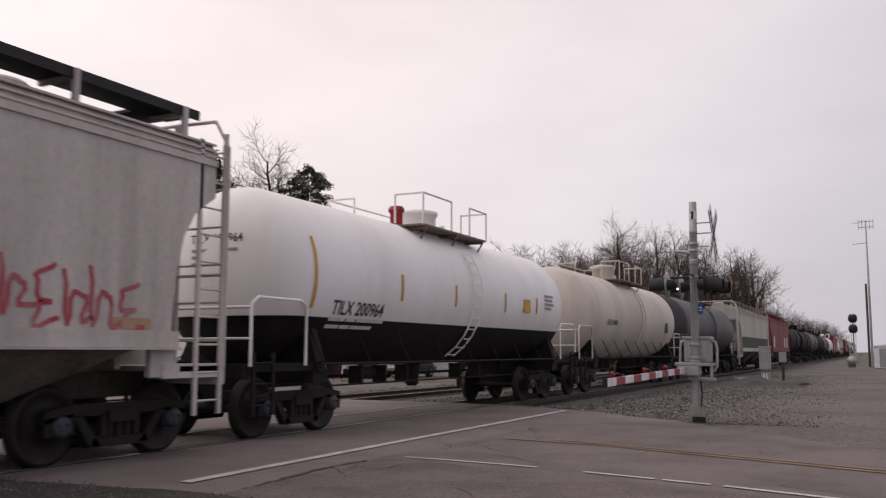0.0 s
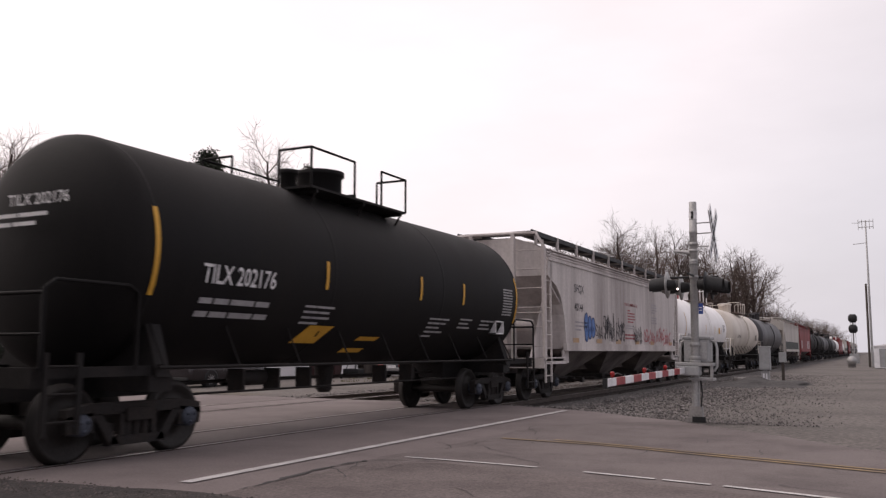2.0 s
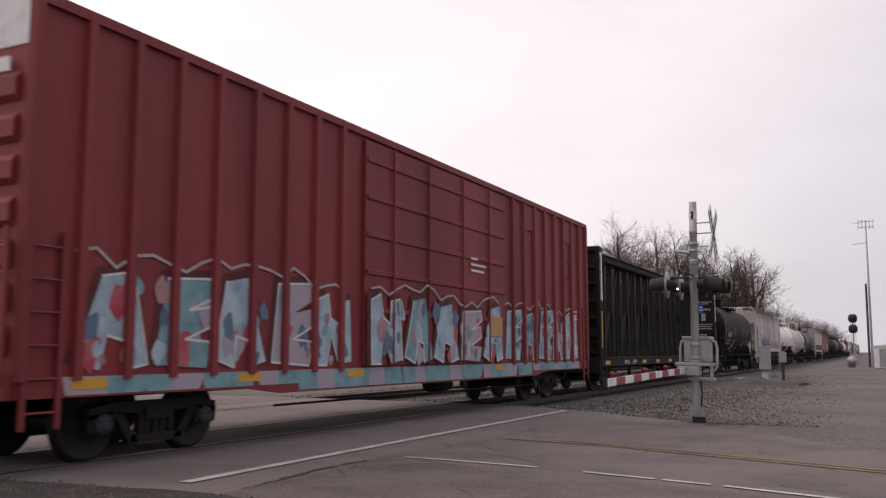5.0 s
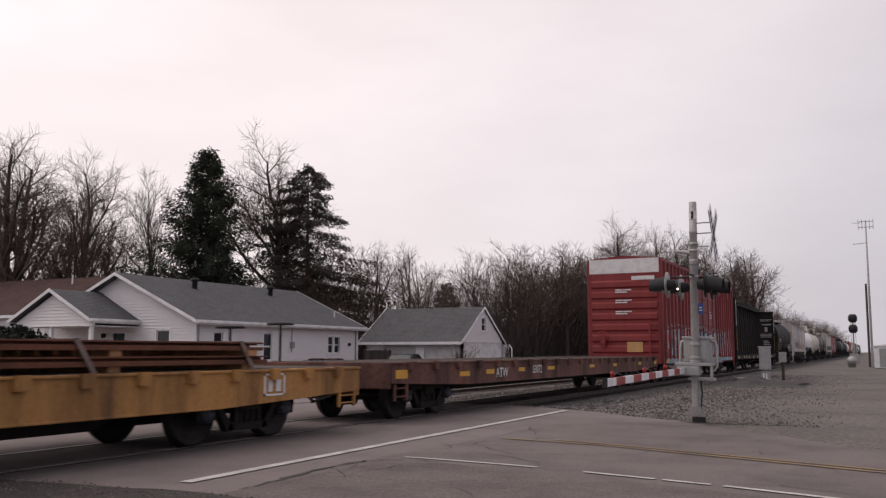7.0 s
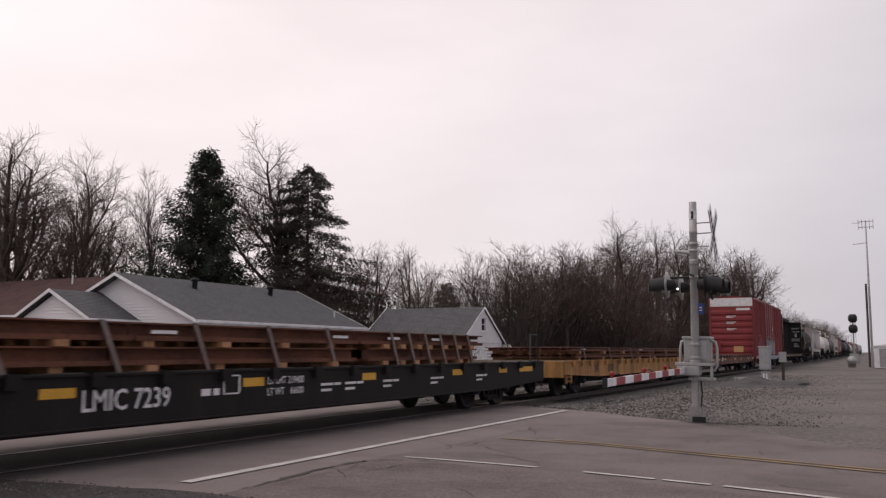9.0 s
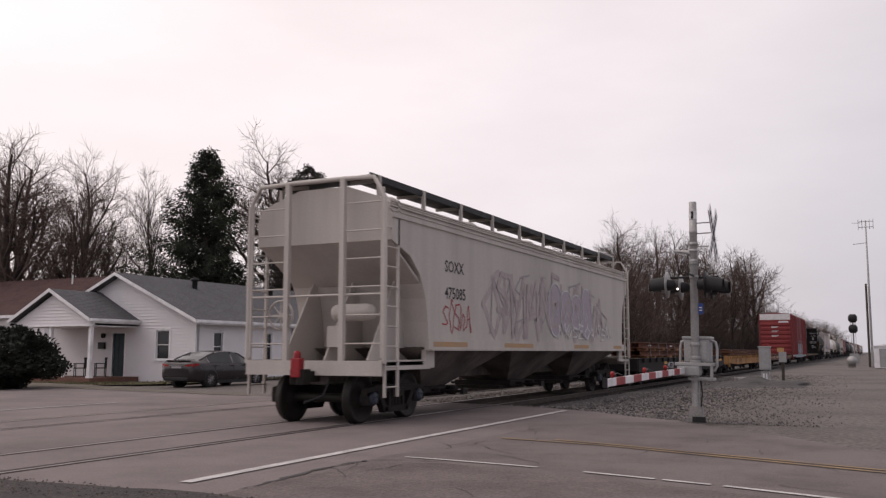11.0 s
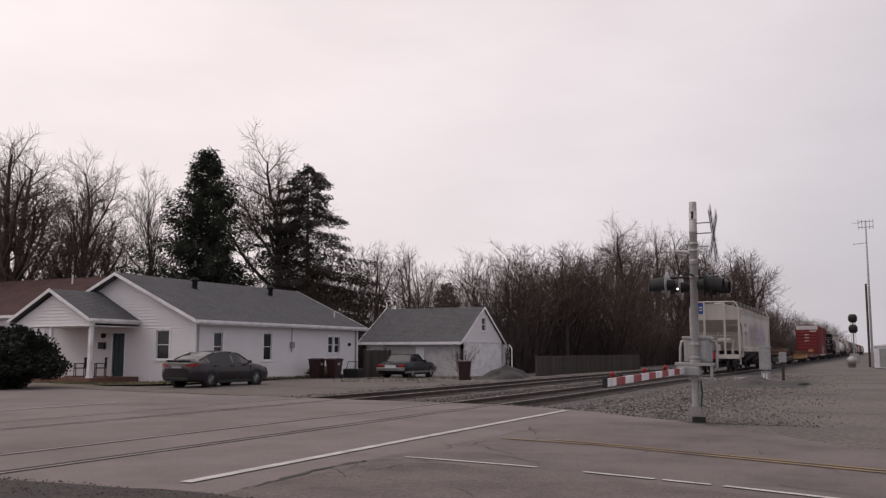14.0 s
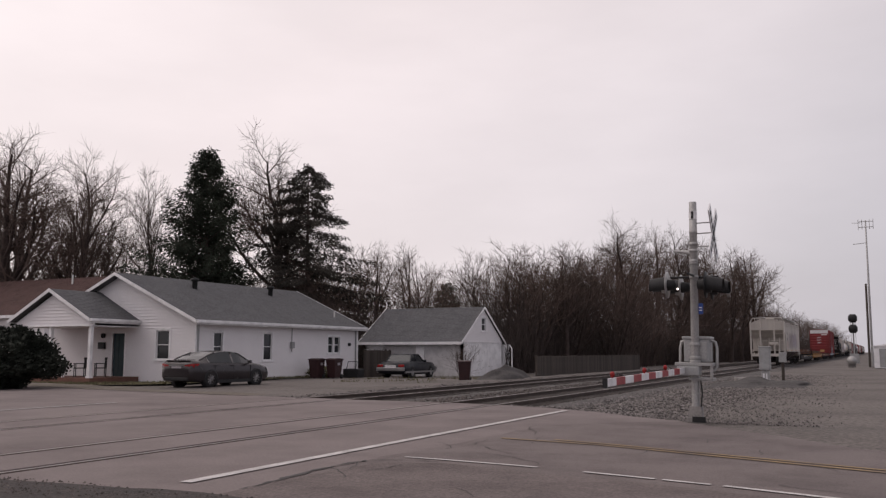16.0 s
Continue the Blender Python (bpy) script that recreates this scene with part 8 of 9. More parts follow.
def build_yard():
    # wheeled bins
    for x, y, z, rz in ((-27.35, 40.2, -0.13, 4), (-26.55, 40.7, -0.13, -5), (-18.9, 41.0, -0.22, 20)):
        b = thing("wheeled_bin", "maroon plastic wheeled rubbish bin", "bin", "bins of the house", pose(x, y, z, 0, 0, rz))
        part("body", Geo().loft([[(-0.24, -0.26, 0.06), (0.24, -0.26, 0.06), (0.24, 0.26, 0.06), (-0.24, 0.26, 0.06)], [(-0.32, -0.36, 1.0), (0.32, -0.36, 1.0), (0.32, 0.36, 1.0), (-0.32, 0.36, 1.0)]]), M_BIN, b, bevel=0.03)
        part("lid", Geo().prism([(-0.4, 1.0), (0.4, 1.0), (0.38, 1.06), (0.0, 1.1), (-0.38, 1.06)], -0.35, 0.35), M_BIN, b, bevel=0.02)
        for s in (-1, 1):
            part("wheel", Geo().lathe([(-0.03, 0.0), (-0.03, 0.12), (0.03, 0.12), (0.03, 0.0)], "x", (s * 0.28, 0.28, 0.12), 14), M_TYRE, b)
        part("mark", Geo().box(0.30, 0.325, -0.1, 0.1, 0.72, 0.86), M_SPRAY_GREY, b)
    b = thing("garden_cart", "dark garden cart standing by the wall", "cart", m=pose(-27.0, 43.4, -0.2))
    part("tray", Geo().box(-0.5, 0.5, -0.35, 0.35, 0.05, 0.55), M_DARK, b, bevel=0.04)
    part("handle", Geo().tube([(-0.3, -0.3, 0.5), (-0.3, -0.1, 0.95), (0.3, -0.1, 0.95), (0.3, -0.3, 0.5)], 0.02, 6), M_DARK, b)
    # board fence by the garage side and along the track
    def fence(name, x0, y0, x1, y1, h, z, lb):
        f = thing(name, lb, "fence")
        d = Vector((x1 - x0, y1 - y0, 0))
        n = int(d.length / 0.15)
        ang = math.degrees(math.atan2(d.y, d.x))
        rnd = random.Random(n)
        me = Geo().prism([(0, 0), (0.14, 0), (0.14, h - 0.05), (0.07, h), (0, h - 0.05)], 0, 0.02, "y").mesh("board", M_WOODFENCE)
        for i in range(n):
            p = Vector((x0, y0, z)) + d * (i / n)
            part("board", me, None, f, "", Matrix.Translation((p.x, p.y, p.z + rnd.uniform(-0.03, 0.02))) @ pose(0, 0, 0, 0, 0, ang + rnd.uniform(-1, 1)))
        for zz in (0.3, h - 0.35):
            g = Geo().box(0, d.length, 0.022, 0.06, zz, zz + 0.09)
            part("rail", g, M_WOODFENCE, f, "", pose(x0, y0, z, 0, 0, ang))
        for i in range(int(d.length / 2.4) + 1):
            g = Geo().box(i * 2.4, i * 2.4 + 0.09, 0.02, 0.12, 0, h + 0.05)
            part("post", g, M_WOODFENCE, f, "", pose(x0, y0, z, 0, 0, ang))
    fence("board_fence", -19.7, 53.8, -19.2, 79.0, 1.35, -0.3, "weathered brown board fence beside the railway")
    fence("yard_fence", -28.4, 46.9, -28.2, 49.9, 1.75, -0.3, "weathered grey yard fence beside the house")
    p = thing("yard_post", "thin white metal yard post", "post", m=pose(-20.9, 52.5, -0.3))
    part("post", Geo().tube([(0, 0, 0), (0, 0, 1.8), (-0.15, 0, 2.05)], 0.035, 6), M_TRIM, p)
    # heap of gravel
    g = Geo()
    n, m = 18, 40
    v = [(-18.6, 45.6, 0.62)]
    for i in range(1, n + 1):
        t = i / n
        for k in range(m):
            a = 2 * math.pi * k / m
            q = noise.noise(Vector((math.cos(a) * t * 2.5, math.sin(a) * t * 2.5, 4)))
            v.append((-18.6 + 1.15 * t * math.cos(a) * (1 + 0.2 * q), 45.6 + 4.6 * t * math.sin(a) * (1 + 0.2 * q), -0.35 + 0.97 * (1 - t) ** 1.1 * (1 + 0.25 * q)))
    f = [(0, 1 + k, 1 + (k + 1) % m) for k in range(m)] + [(1 + i * m + k, 1 + i * m + (k + 1) % m, 1 + (i + 1) * m + (k + 1) % m, 1 + (i + 1) * m + k) for i in range(n - 1) for k in range(m)]
    g.add(v, f, True)
    tagged(part("gravel_heap", g, M_MOUND), "low heap of dark grey gravel", "gravel heap")
    g = Geo()
    v = [(-4.4, 38.6, 0.3)]
    for i in range(1, n + 1):
        t = i / n
        for k in range(m):
            a = 2 * math.pi * k / m
            q = noise.noise(Vector((math.cos(a) * t * 2.5, math.sin(a) * t * 2.5, 9)))
            v.append((-4.4 + 2.2 * t * math.cos(a) * (1 + 0.3 * q), 38.6 + 4.6 * t * math.sin(a) * (1 + 0.3 * q), -0.06 + 0.34 * (1 - t) * (1 + 0.5 * q)))
    g.add(v, f, True)
    tagged(part("gravel_patch", g, M_MOUND), "low dark mound of ballast round the cabinet", "gravel heap")
    # strip of dormant grass before the house and along the drive
    g = Geo()
    lo = [(-40, 24.8), (-36, 25.2), (-33, 25.7), (-30, 26.5), (-28, 27.9), (-27.2, 30), (-27.4, 33), (-27.8, 38), (-27.8, 46)]
    hi = [(-40, 27.75), (-36, 27.8), (-33, 27.82), (-30.8, 27.9), (-30.0, 29), (-28.9, 31.9), (-28.62, 33), (-28.62, 38), (-28.62, 46)]
    n = len(lo)
    v = [(x, y, ground_z(x, y) + 0.06) for x, y in lo] + [(x, y, ground_z(x, y) + 0.08) for x, y in hi]
    g.add(v, [(i, i + 1, n + i + 1, n + i) for i in range(n - 1)])
    tagged(part("lawn", g, M_GRASS), "strip of dormant brown grass", "grass", kind="structure")
    rnd = random.Random(6)
    g = Geo()
    spots = []
    for k in range(3200):
        i = rnd.randrange(n - 1)
        t, w = rnd.random(), rnd.random()
        a = Vector(lo[i]).lerp(Vector(lo[i + 1]), t)
        b = Vector(hi[i]).lerp(Vector(hi[i + 1]), t)
        p = a.lerp(b, w)
        spots.append((p.x, p.y, ground_z(p.x, p.y) + 0.05, rnd.uniform(0.05, 0.14)))
    for k in range(1400):
        x, y = rnd.uniform(-25, -18.5), rnd.uniform(36, 50)
        if noise.noise(Vector((x * 0.5, y * 0.5, 0))) > 0.05:
            spots.append((x, y, ground_z(x, y), rnd.uniform(0.05, 0.16)))
    for x, y, z, h in spots:
        a = rnd.uniform(0, 3.14)
        dx, dy = 0.03 * math.cos(a), 0.03 * math.sin(a)
        lx, ly = rnd.uniform(-0.05, 0.05), rnd.uniform(-0.05, 0.05)
        g.add([(x - dx, y - dy, z), (x + dx, y + dy, z), (x + lx, y + ly, z + h)], [(0, 1, 2)])
    tagged(part("grass_tufts", g, M_GRASS), "tufts of dormant grass", "grass", kind="stuff")


M_LIT = glow("lit_signal_lamp", (1.0, 0.86, 0.82), 6.0)
build_house()
build_garage()
build_neighbour()
modern_saloon("dark grey modern saloon parked on the gravel drive", M_CAR_GREY, pose(-25.0, 29.45, -0.11, 0, 0, -1.5))
boxy_saloon("old boxy navy saloon parked before the garage", M_CAR_NAVY, pose(-25.55, 47.2, -0.21, 0, 0, 4.5), 4.9, 1.8, 1.40, M_ALLOY)
build_crossing()
build_lineside()
build_yard()


# ---- trees ----
def bare_tree_mesh(seed, trunk_r, limbs, fork, spread, kids, wander=0.16, rise=0.10, stems=1, thin=0.007, lean=0.0):
    """Trunk, limbs and twigs of a leafless tree ten metres high: the trunk runs up to the fork, limbs spread into a rounded crown."""
    rnd = random.Random(seed)
    big, fine = Geo(), Geo()
    H = 10.0

    def twig(p, d, length, r):
        a = d.orthogonal().normalized() * r
        b = d.cross(a).normalized() * r
        k = p + d * length * 0.55 + Vector((rnd.uniform(-1, 1), rnd.uniform(-1, 1), rnd.uniform(-0.6, 1))) * length * 0.12
        e = k + (d + Vector((rnd.uniform(-1, 1), rnd.uniform(-1, 1), rnd.uniform(-0.3, 1))) * 0.35).normalized() * length * 0.5
        c = ((1, 0), (-0.5, 0.866), (-0.5, -0.866))
        fine.add([p + a * u + b * w for u, w in c] + [k + (a * u + b * w) * 0.7 for u, w in c] + [e],
                 [(0, 1, 4, 3), (1, 2, 5, 4), (2, 0, 3, 5), (3, 4, 6), (4, 5, 6), (5, 3, 6)])

    def grow(p, d, length, r, level):
        n = (6, 6, 4, 3)[min(level, 3)]
        pts, rs, ds = [p.copy()], [r], [d.copy()]
        q, dd = p.copy(), d.copy()
        for i in range(n):
            dd = (dd + Vector((rnd.uniform(-1, 1), rnd.uniform(-1, 1), rnd.uniform(-0.8, 0.8))) * wander * (0.45 if level == 0 else 1.0 + 0.25 * level) + Vector((0, 0, rise * (0.4 if level > 1 else 1.0)))).normalized()
            q = q + dd * length / n
            pts.append(q.copy())
            ds.append(dd.copy())
            rs.append(max(thin, r * (1 - (0.35 if level == 0 else 0.68) * (i + 1) / n)))
        (big if level < 2 else fine).tube(pts, rs, (8, 5, 3, 3)[min(level, 3)], False)
        last = level == len(kids)
        count = limbs if level == 0 else kids[level - 1]
        turn = rnd.uniform(0, 6.283)
        for k in range(count):
            t = (k + rnd.uniform(0.1, 0.9)) / count
            t = (fork + (1 - fork) * t) if level == 0 else 0.22 + 0.78 * t
            f = t * n
            i = min(n - 1, int(f))
            o = pts[i].lerp(pts[i + 1], f - i)
            turn += 2.4 + rnd.uniform(-0.5, 0.5)
            side = Matrix.Rotation(turn, 3, ds[i + 1]) @ ds[i + 1].orthogonal().normalized()
            ang = spread * rnd.uniform(0.7, 1.25) * (1.15 - 0.45 * t if level == 0 else 1.0)
            nd = (ds[i + 1] * math.cos(ang) + side * math.sin(ang)).normalized()
            if last:
                twig(o, nd, rnd.uniform(0.35, 0.8), thin)
            elif level == 0:
                grow(o, nd, H * rnd.uniform(0.34, 0.46) * (1.15 - 0.45 * t), rs[i] * rnd.uniform(0.42, 0.62), 1)
            else:
                grow(o, nd, length * rnd.uniform(0.42, 0.62) * (1.15 - 0.4 * t), max(thin, rs[i] * rnd.uniform(0.45, 0.62)), level + 1)
        if level == 0:
            grow(pts[-1], dd, H * 0.34, rs[-1] * 0.8, 1)
        elif not last:
            twig(pts[-1], dd, rnd.uniform(0.4, 0.9), thin)

    for k in range(stems):
        a = 6.283 * k / stems + rnd.uniform(0, 1)
        d = Vector((math.cos(a) * 0.35, math.sin(a) * 0.35, 1)) if stems > 1 else Vector((lean, 0.0, 1))
        grow(Vector((math.cos(a) * 0.15, math.sin(a) * 0.15, 0)) * (stems > 1), d.normalized(), H * 0.62 * (1 if stems == 1 else rnd.uniform(0.6, 0.9)), trunk_r, 0)
    top = max(v[2] for v in fine.v)
    for g in (big, fine):
        g.v = [(x * H / top, y * H / top, z * H / top) for x, y, z in g.v]
    return big.mesh("trunk", M_BARK), fine.mesh("crown", M_TWIG)


# spreading maple, tall open tree, slender tree, crooked oak, rounded thicket tree, wood trees, undergrowth
TREES = [bare_tree_mesh(1, 0.26, 10, 0.26, 0.85, (8, 6, 5)), bare_tree_mesh(2, 0.20, 10, 0.30, 0.66, (8, 6, 5)), bare_tree_mesh(3, 0.13, 9, 0.32, 0.55, (7, 6, 5)),
         bare_tree_mesh(14, 0.22, 9, 0.50, 0.85, (8, 6, 7), 0.26, 0.12, lean=0.25), bare_tree_mesh(5, 0.11, 6, 0.12, 0.6, (6, 4, 4), 0.17, 0.10, 4, 0.009),
         bare_tree_mesh(7, 0.17, 8, 0.40, 0.72, (6, 5, 4), 0.2, 0.1, 1, 0.009), bare_tree_mesh(9, 0.05, 5, 0.10, 0.6, (4, 4), 0.2, 0.12, 6, 0.009)]


def bare_tree(kind, x, y, h, rz, z=-0.3, label="tall leafless deciduous tree with fine bare twigs", group="bare trees", wide=1.0):
    t = thing("bare_tree", label, "tree", group, pose(x, y, z, 0, 0, rz))
    for nm, me in zip(("trunk", "crown"), TREES[kind]):
        o = part(nm, me, None, t)
        o.scale = (h / 10 * wide, h / 10 * wide, h / 10)
    return t


def conifer(name, label, x, y, height, radius, seed, droop, material, dense, shape=1.0, bare=0.12, taper=0.85, fuzz=0.3):
    """An evergreen: trunk, whorls of limbs, each with hanging sprays of needles."""
    rnd = random.Random(seed)
    t = thing(name, label, "tree", "evergreen trees", pose(x, y, -0.3))
    trunk, limbs, leaf = Geo(), Geo(), Geo()
    trunk.tube([(0, 0, 0), (0.05, 0.05, height * 0.5), (0, 0, height)], [0.28, 0.15, 0.02], 8)
    n = int(height * dense)
    for i in range(n):
        h = height * (bare + (0.99 - bare) * (i / n))
        k = (1 - (h / height - bare) / (1 - bare))
        a = rnd.uniform(0, 6.283)
        lump = 1 + 0.75 * noise.noise(Vector((math.cos(a) * 1.3, math.sin(a) * 1.3, h * 0.45 + seed)))
        r = radius * (k ** taper) * rnd.uniform(0.62, 1.08) * lump + 0.25
        d = Vector((math.cos(a), math.sin(a), 0))
        pts = []
        m = 5
        for j in range(m + 1):
            u = j / m
            pts.append(Vector((0, 0, h)) + d * r * u + Vector((0, 0, -droop * r * u * u + (droop * 0.8 * r * max(0, u - 0.6)) + 0.12 * r * u * shape)))
        limbs.tube(pts, [0.05 * k + 0.012, 0.045 * k + 0.011, 0.035 * k + 0.01, 0.025 * k + 0.008, 0.015, 0.006], 4, False)
        sprays = int(14 + r * 34)
        for q in range(sprays):
            u = rnd.uniform(0.12, 1.0) ** 0.8
            f = u * m
            j = min(m - 1, int(f))
            p = pts[j].lerp(pts[j + 1], f - j)
            side = d.cross(Vector((0, 0, 1))) * rnd.uniform(-1, 1) * 0.24 * r * (1.1 - u)
            p = p + side + Vector((rnd.uniform(-1, 1) * fuzz * 0.6, rnd.uniform(-1, 1) * fuzz * 0.6, rnd.uniform(-1, 0.6) * fuzz))
            ln = rnd.uniform(0.12, 0.34)
            out = (d * rnd.uniform(0.3, 1.0) + d.cross(Vector((0, 0, 1))) * rnd.uniform(-0.8, 0.8) + Vector((0, 0, rnd.uniform(-0.8, 0.25) - droop * 0.6))).normalized()
            w = out.orthogonal().normalized()
            w = Matrix.Rotation(rnd.uniform(0, 3.14), 3, out) @ w
            v = out.cross(w)
            e = 0.026 + 0.02 * rnd.random()
            leaf.add([p, p + out * ln * 0.5 + w * e, p + out * ln, p + out * ln * 0.5 - w * e, p + out * ln * 0.55 + v * e, p + out * ln * 0.45 - v * e], [(0, 1, 2, 3), (0, 4, 2, 5)])
    part("trunk", trunk, M_BARK, t)
    tagged(part("branchwork", limbs, M_BARK, t), kind="stuff")
    tagged(part("needles", leaf, material, t), kind="stuff")
    return t


def build_shrub(name, label, x, y, z, r, h, material, seed, count):
    rnd = random.Random(seed)
    t = thing(name, label, "bush", m=pose(x, y, z))
    st, lf = Geo(), Geo()
    for i in range(26):
        a = rnd.uniform(0, 6.283)
        e = Vector((math.cos(a) * r * rnd.uniform(0.2, 0.8), math.sin(a) * r * rnd.uniform(0.2, 0.8), h * rnd.uniform(0.4, 0.85)))
        st.tube([(0, 0, 0), e * 0.5 + Vector((0, 0, 0.1)), e], [0.03, 0.02, 0.008], 4, False)
    for i in range(count):
        a, u = rnd.uniform(0, 6.283), rnd.uniform(-1, 1)
        q = Vector((math.cos(a) * math.sqrt(1 - u * u), math.sin(a) * math.sqrt(1 - u * u), u))
        b = 1 + 0.6 * noise.noise(q * 1.9 + Vector((seed, 0, 0)))
        k = rnd.uniform(0.5, 1.0) ** 0.5 * b
        p = Vector((q.x * r * k, q.y * r * k, h * 0.5 + q.z * h * 0.5 * k))
        if p.z < 0:
            continue
        o = Vector((rnd.uniform(-1, 1), rnd.uniform(-1, 1), rnd.uniform(-0.3, 1))).normalized()
        w = o.orthogonal().normalized() * 0.045
        ln = rnd.uniform(0.1, 0.22)
        lf.add([p, p + o * ln * 0.5 + w, p + o * ln, p + o * ln * 0.5 - w], [(0, 1, 2, 3)])
    part("stems", st, M_BARK, t)
    tagged(part("foliage", lf, material, t), kind="stuff")


def build_trees():
    # behind the house: kind, place, height, turn, breadth
    for k, x, y, s, rz, w in ((0, -56.5, 42.4, 18.6, 30, 1.15), (0, -61.5, 48.0, 19.5, 140, 1.1), (1, -51.0, 44.6, 17.6, 40, 0.95), (2, -47.2, 47.4, 15.6, 150, 0.85), (3, -42.5, 59.3, 20.0, 205, 1.0), (1, -54.5, 47.5, 15.0, 300, 0.9),
                              (0, -66, 46, 17, 200, 1.0), (5, -55.5, 52, 13, 60, 1.1), (5, -60, 55, 13, 10, 1.1), (4, -50, 57, 9.5, 80, 1.2), (4, -45.5, 54, 9.5, 5, 1.1), (4, -48.5, 52, 8.5, 160, 1.1),
                              (5, -33.4, 57.5, 10.3, 20, 0.9), (4, -31.2, 60, 9.0, 70, 1.1), (5, -34.5, 63, 11.0, 170, 0.9), (4, -36.5, 57, 10, 310, 1.2), (4, -40, 58, 10.5, 33, 1.2), (6, -33.5, 53.5, 6.5, 110, 1.5), (6, -37, 53, 7, 210, 1.5), (6, -41, 51, 7, 10, 1.5), (4, -38.5, 55, 9, 77, 1.2)):
        bare_tree(k, x, y, s, rz, wide=w)
    conifer("pine_tree", "dense dark green pine behind the house", -43.8, 49.8, 16.5, 5.3, 3, 0.02, M_NEEDLE, 30, 2.6, 0.1, 0.78, 0.4)
    conifer("spruce_tree", "tall drooping dark spruce behind the house", -38.5, 55.0, 16.0, 6.9, 8, 0.34, M_NEEDLE2, 18, 1.0, 0.06, 0.72, 0.24)
    conifer("cedar_tree", "small dark evergreen behind the garage", -39.1, 80.5, 8.6, 2.5, 12, 0.12, M_NEEDLE, 16, 1.6, 0.1, 0.55)
    # belt of woods along the far side of the railway
    rnd = random.Random(17)
    wood = dict(label="leafless tree in a dense belt of woods", group="trees of the woods")
    for k, x, y, s, rz, w in ((4, -24.3, 65.4, 9.9, 20, 1.15), (4, -26.5, 63.5, 9.3, 140, 1.1), (5, -22.6, 68.5, 10.0, 250, 1.1), (4, -23.4, 72, 9.7, 70, 1.2), (4, -25.0, 78, 10.6, 190, 1.1), (5, -24.4, 84, 11.6, 33, 1.0), (4, -22.0, 80, 10.0, 290, 1.1), (4, -29, 70, 9.0, 290, 1.2),
                              (1, -24.4, 92.5, 16.0, 100, 0.95), (5, -25.5, 98, 14.5, 10, 1.0), (0, -22.6, 104, 15.8, 170, 0.8), (1, -22.4, 111, 17.0, 60, 0.9), (5, -21.5, 118, 16.2, 230, 1.0), (0, -20.6, 125, 16.4, 280, 0.8), (1, -18.8, 131, 16.2, 15, 0.9), (5, -18.4, 139, 16.6, 120, 1.0), (0, -16.9, 147, 17.0, 200, 0.8)):
        bare_tree(k, x, y, s * 1.09, rz, wide=w * 1.1, **wood)
    for i in range(22):
        y = 88 + i * 4.2
        bare_tree(rnd.choice((4, 5, 5)), -25.5 - rnd.uniform(0, 7) + 0.06 * (y - 88), y + rnd.uniform(-2, 2), rnd.uniform(0.8, 0.95) * min(16.0, 10.5 + 0.13 * (y - 80)), rnd.uniform(0, 360), wide=1.1, **wood)
    for i in range(30):
        bare_tree(6, -20.2 - rnd.uniform(0, 3.5) + 0.012 * i * i * 0.4, 78 + i * 4.2, rnd.uniform(5.5, 8.5), rnd.uniform(0, 360), wide=1.5, label="leafless undergrowth tree at the wood's edge", group="trees of the woods")
    for i in range(12):
        bare_tree(rnd.choice((5, 6)), -16.5 - rnd.uniform(0, 6), 158 + i * 12, rnd.uniform(10.5, 13.5), rnd.uniform(0, 360), wide=1.2, **wood)
    for i in range(10):
        bare_tree(rnd.choice((5, 6)), 3.5 + rnd.uniform(0, 14), 150 + i * 11, rnd.uniform(6, 8.5), rnd.uniform(0, 360), wide=1.3, label="leafless tree far beyond the gravel lot", group="far trees")
    for i in range(8):
        bare_tree(5, -16 - rnd.uniform(0, 10), 320 + i * 30, rnd.uniform(12, 15), rnd.uniform(0, 360), wide=1.3, **wood)
    # brush filling the woods near the ground
    g = Geo()
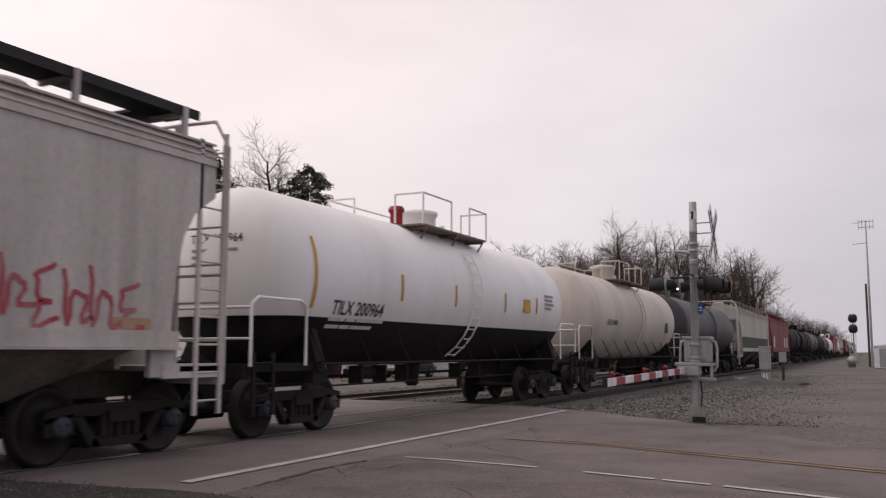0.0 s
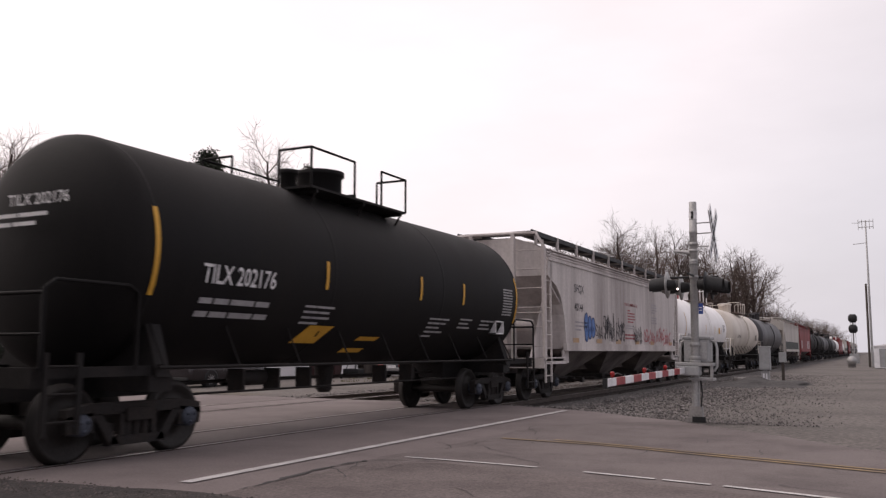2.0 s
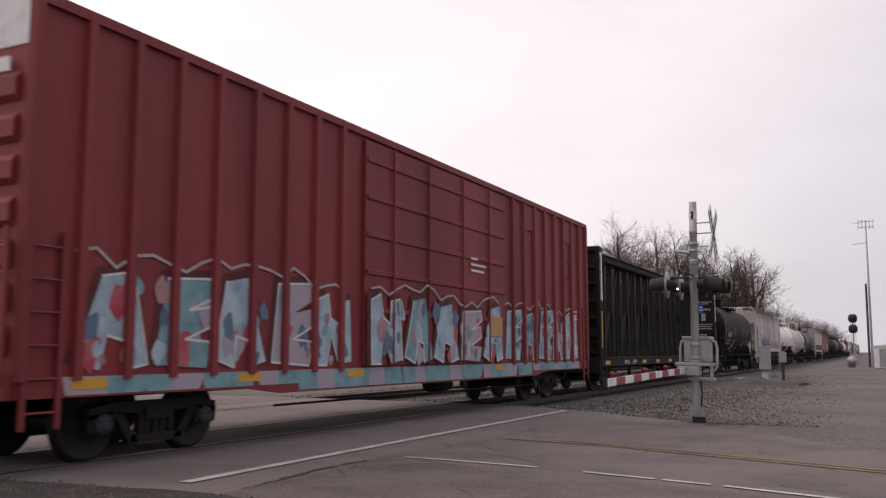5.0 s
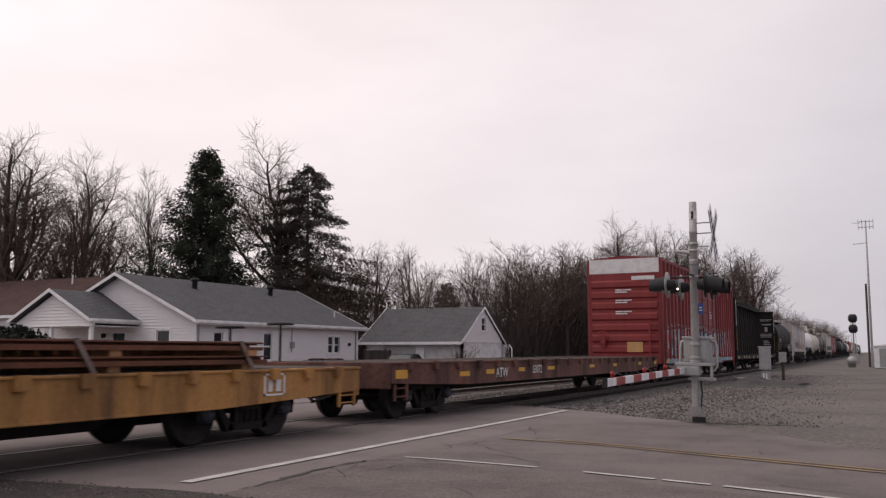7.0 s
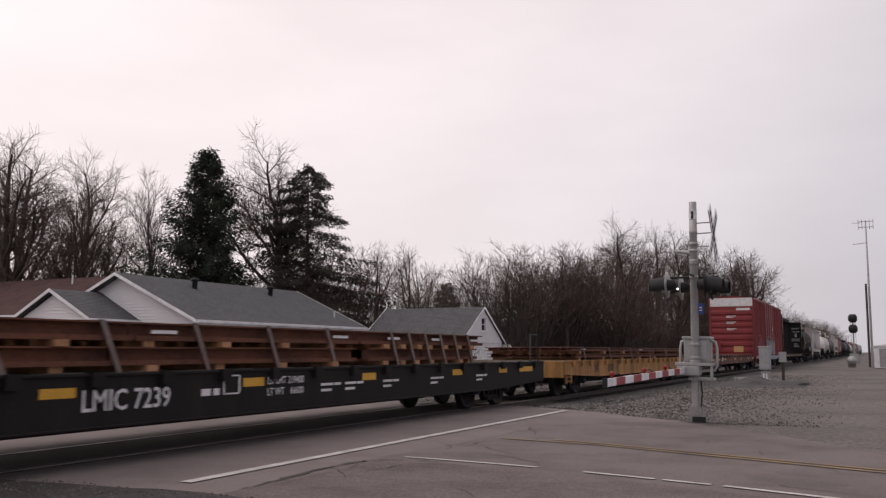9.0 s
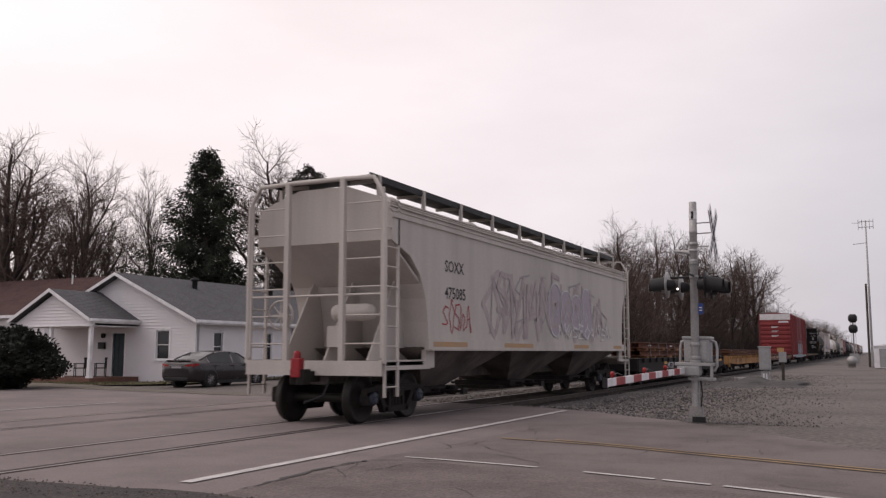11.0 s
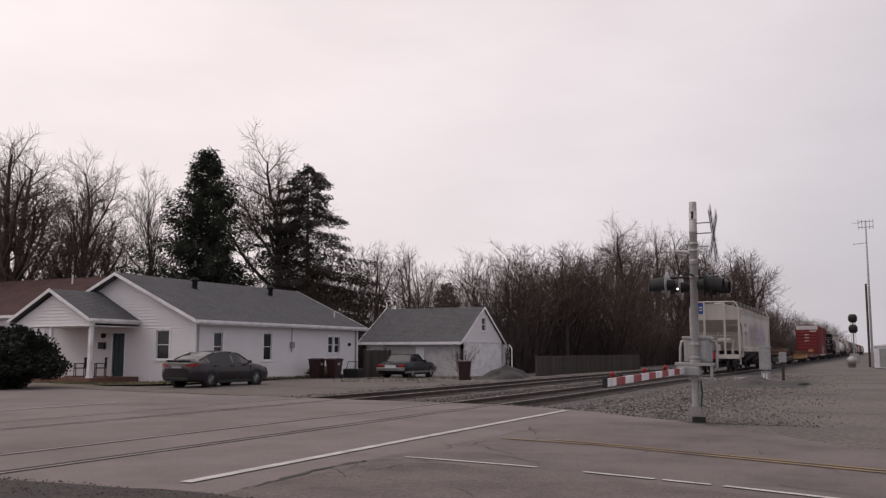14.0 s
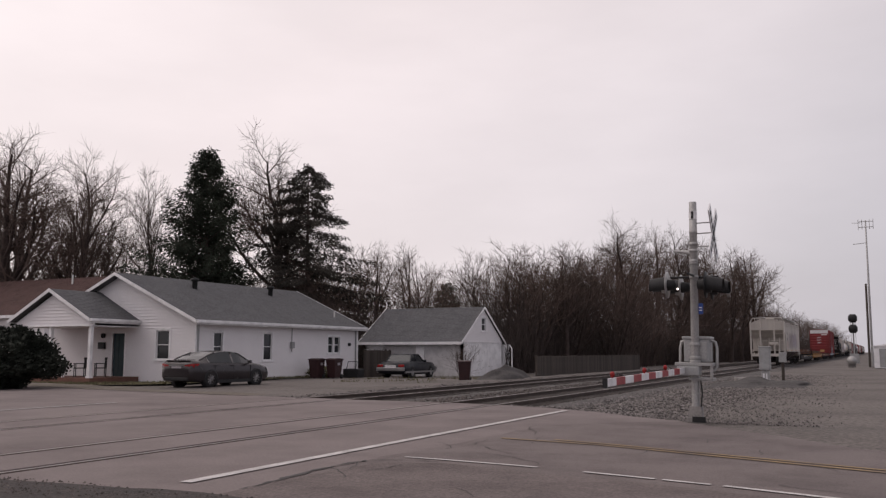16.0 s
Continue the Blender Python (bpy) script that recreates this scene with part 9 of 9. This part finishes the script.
    for k in range(17000):
        u = rnd.random() ** 1.4
        y = 58 + 250 * u
        x = -22.5 - rnd.uniform(0, 13) + 0.05 * max(0.0, y - 90)
        h = rnd.uniform(1.0, 5.5) + 2.0 * max(0.0, noise.noise(Vector((x * 0.3, y * 0.12, 0))))
        lx, ly = rnd.uniform(-2.2, 2.2), rnd.uniform(-2.2, 2.2)
        w = rnd.uniform(0.015, 0.05)
        g.tube([(x, y, -0.3), (x + lx * 0.5 + rnd.uniform(-0.2, 0.2), y + ly * 0.5, h * 0.55), (x + lx, y + ly, h)], [w, w * 0.7, 0.01], 3, False)
    for k in range(4000):
        y, x = rnd.uniform(49, 64), -29.5 - rnd.uniform(0, 24)
        if x > -31 and y < 58.5:
            continue
        h = rnd.uniform(1.5, 5.0)
        lx, ly = rnd.uniform(-1.6, 1.6), rnd.uniform(-1.6, 1.6)
        w = rnd.uniform(0.012, 0.035)
        g.tube([(x, y, -0.3), (x + lx * 0.5 + rnd.uniform(-0.2, 0.2), y + ly * 0.5, h * 0.55), (x + lx, y + ly, h)], [w, w * 0.7, 0.008], 3, False)
    tagged(part("brush", g, M_BARK), "dense brown leafless brush among the trees", "brush", kind="stuff")
    # far tree line behind the houses
    for i in range(14):
        bare_tree(rnd.choice((4, 6)), -98 + i * 5.2, 104 + rnd.uniform(-4, 8), rnd.uniform(6.5, 8.5), rnd.uniform(0, 360), wide=1.2, label="leafless tree in the distance", group="far trees")
    build_shrub("yew_bush", "dark clipped evergreen bush before the porch", -28.4, 21.9, -0.08, 1.8, 2.15, M_YEW, 5, 16000)
    build_shrub("small_bush", "brown leafless shrub against the wall", -28.0, 41.6, -0.15, 0.7, 0.7, M_GRASS, 7, 700)
    t = thing("twiggy_shrub", "leafless twiggy shrub beside the garage", "bush", m=pose(-21.4, 46.0, -0.28))
    for nm, me in zip(("stem", "twig_crown"), TREES[6]):
        o = part(nm, me, None, t)
        o.scale = (0.36, 0.36, 0.22)


build_trees()


# ---- what moves ----
def motions():
    for ob, u in TRAIN:
        walk(ob, [(t, pose(TRACK, u + SPEED * t, 0)) for t in (0.0, 4.0, 8.0, 12.0, 16.0)])
    # wheels roll without slipping; those at the same place of their trucks share one set of keys
    shared = {}
    for w, q in WHEELS:
        if q not in shared:
            turn = math.degrees(SPEED / 30 / 0.457)
            walk(w, [(i / 30, pose(0, q, 0.457, -turn * i % 360, 0, 0)) for i in range(481)])
            shared[q] = w
        else:
            src = shared[q].animation_data
            w.rotation_mode = "QUATERNION"
            w.animation_data_create().action = src.action
            w.animation_data.action_slot = src.action_slot


motions()
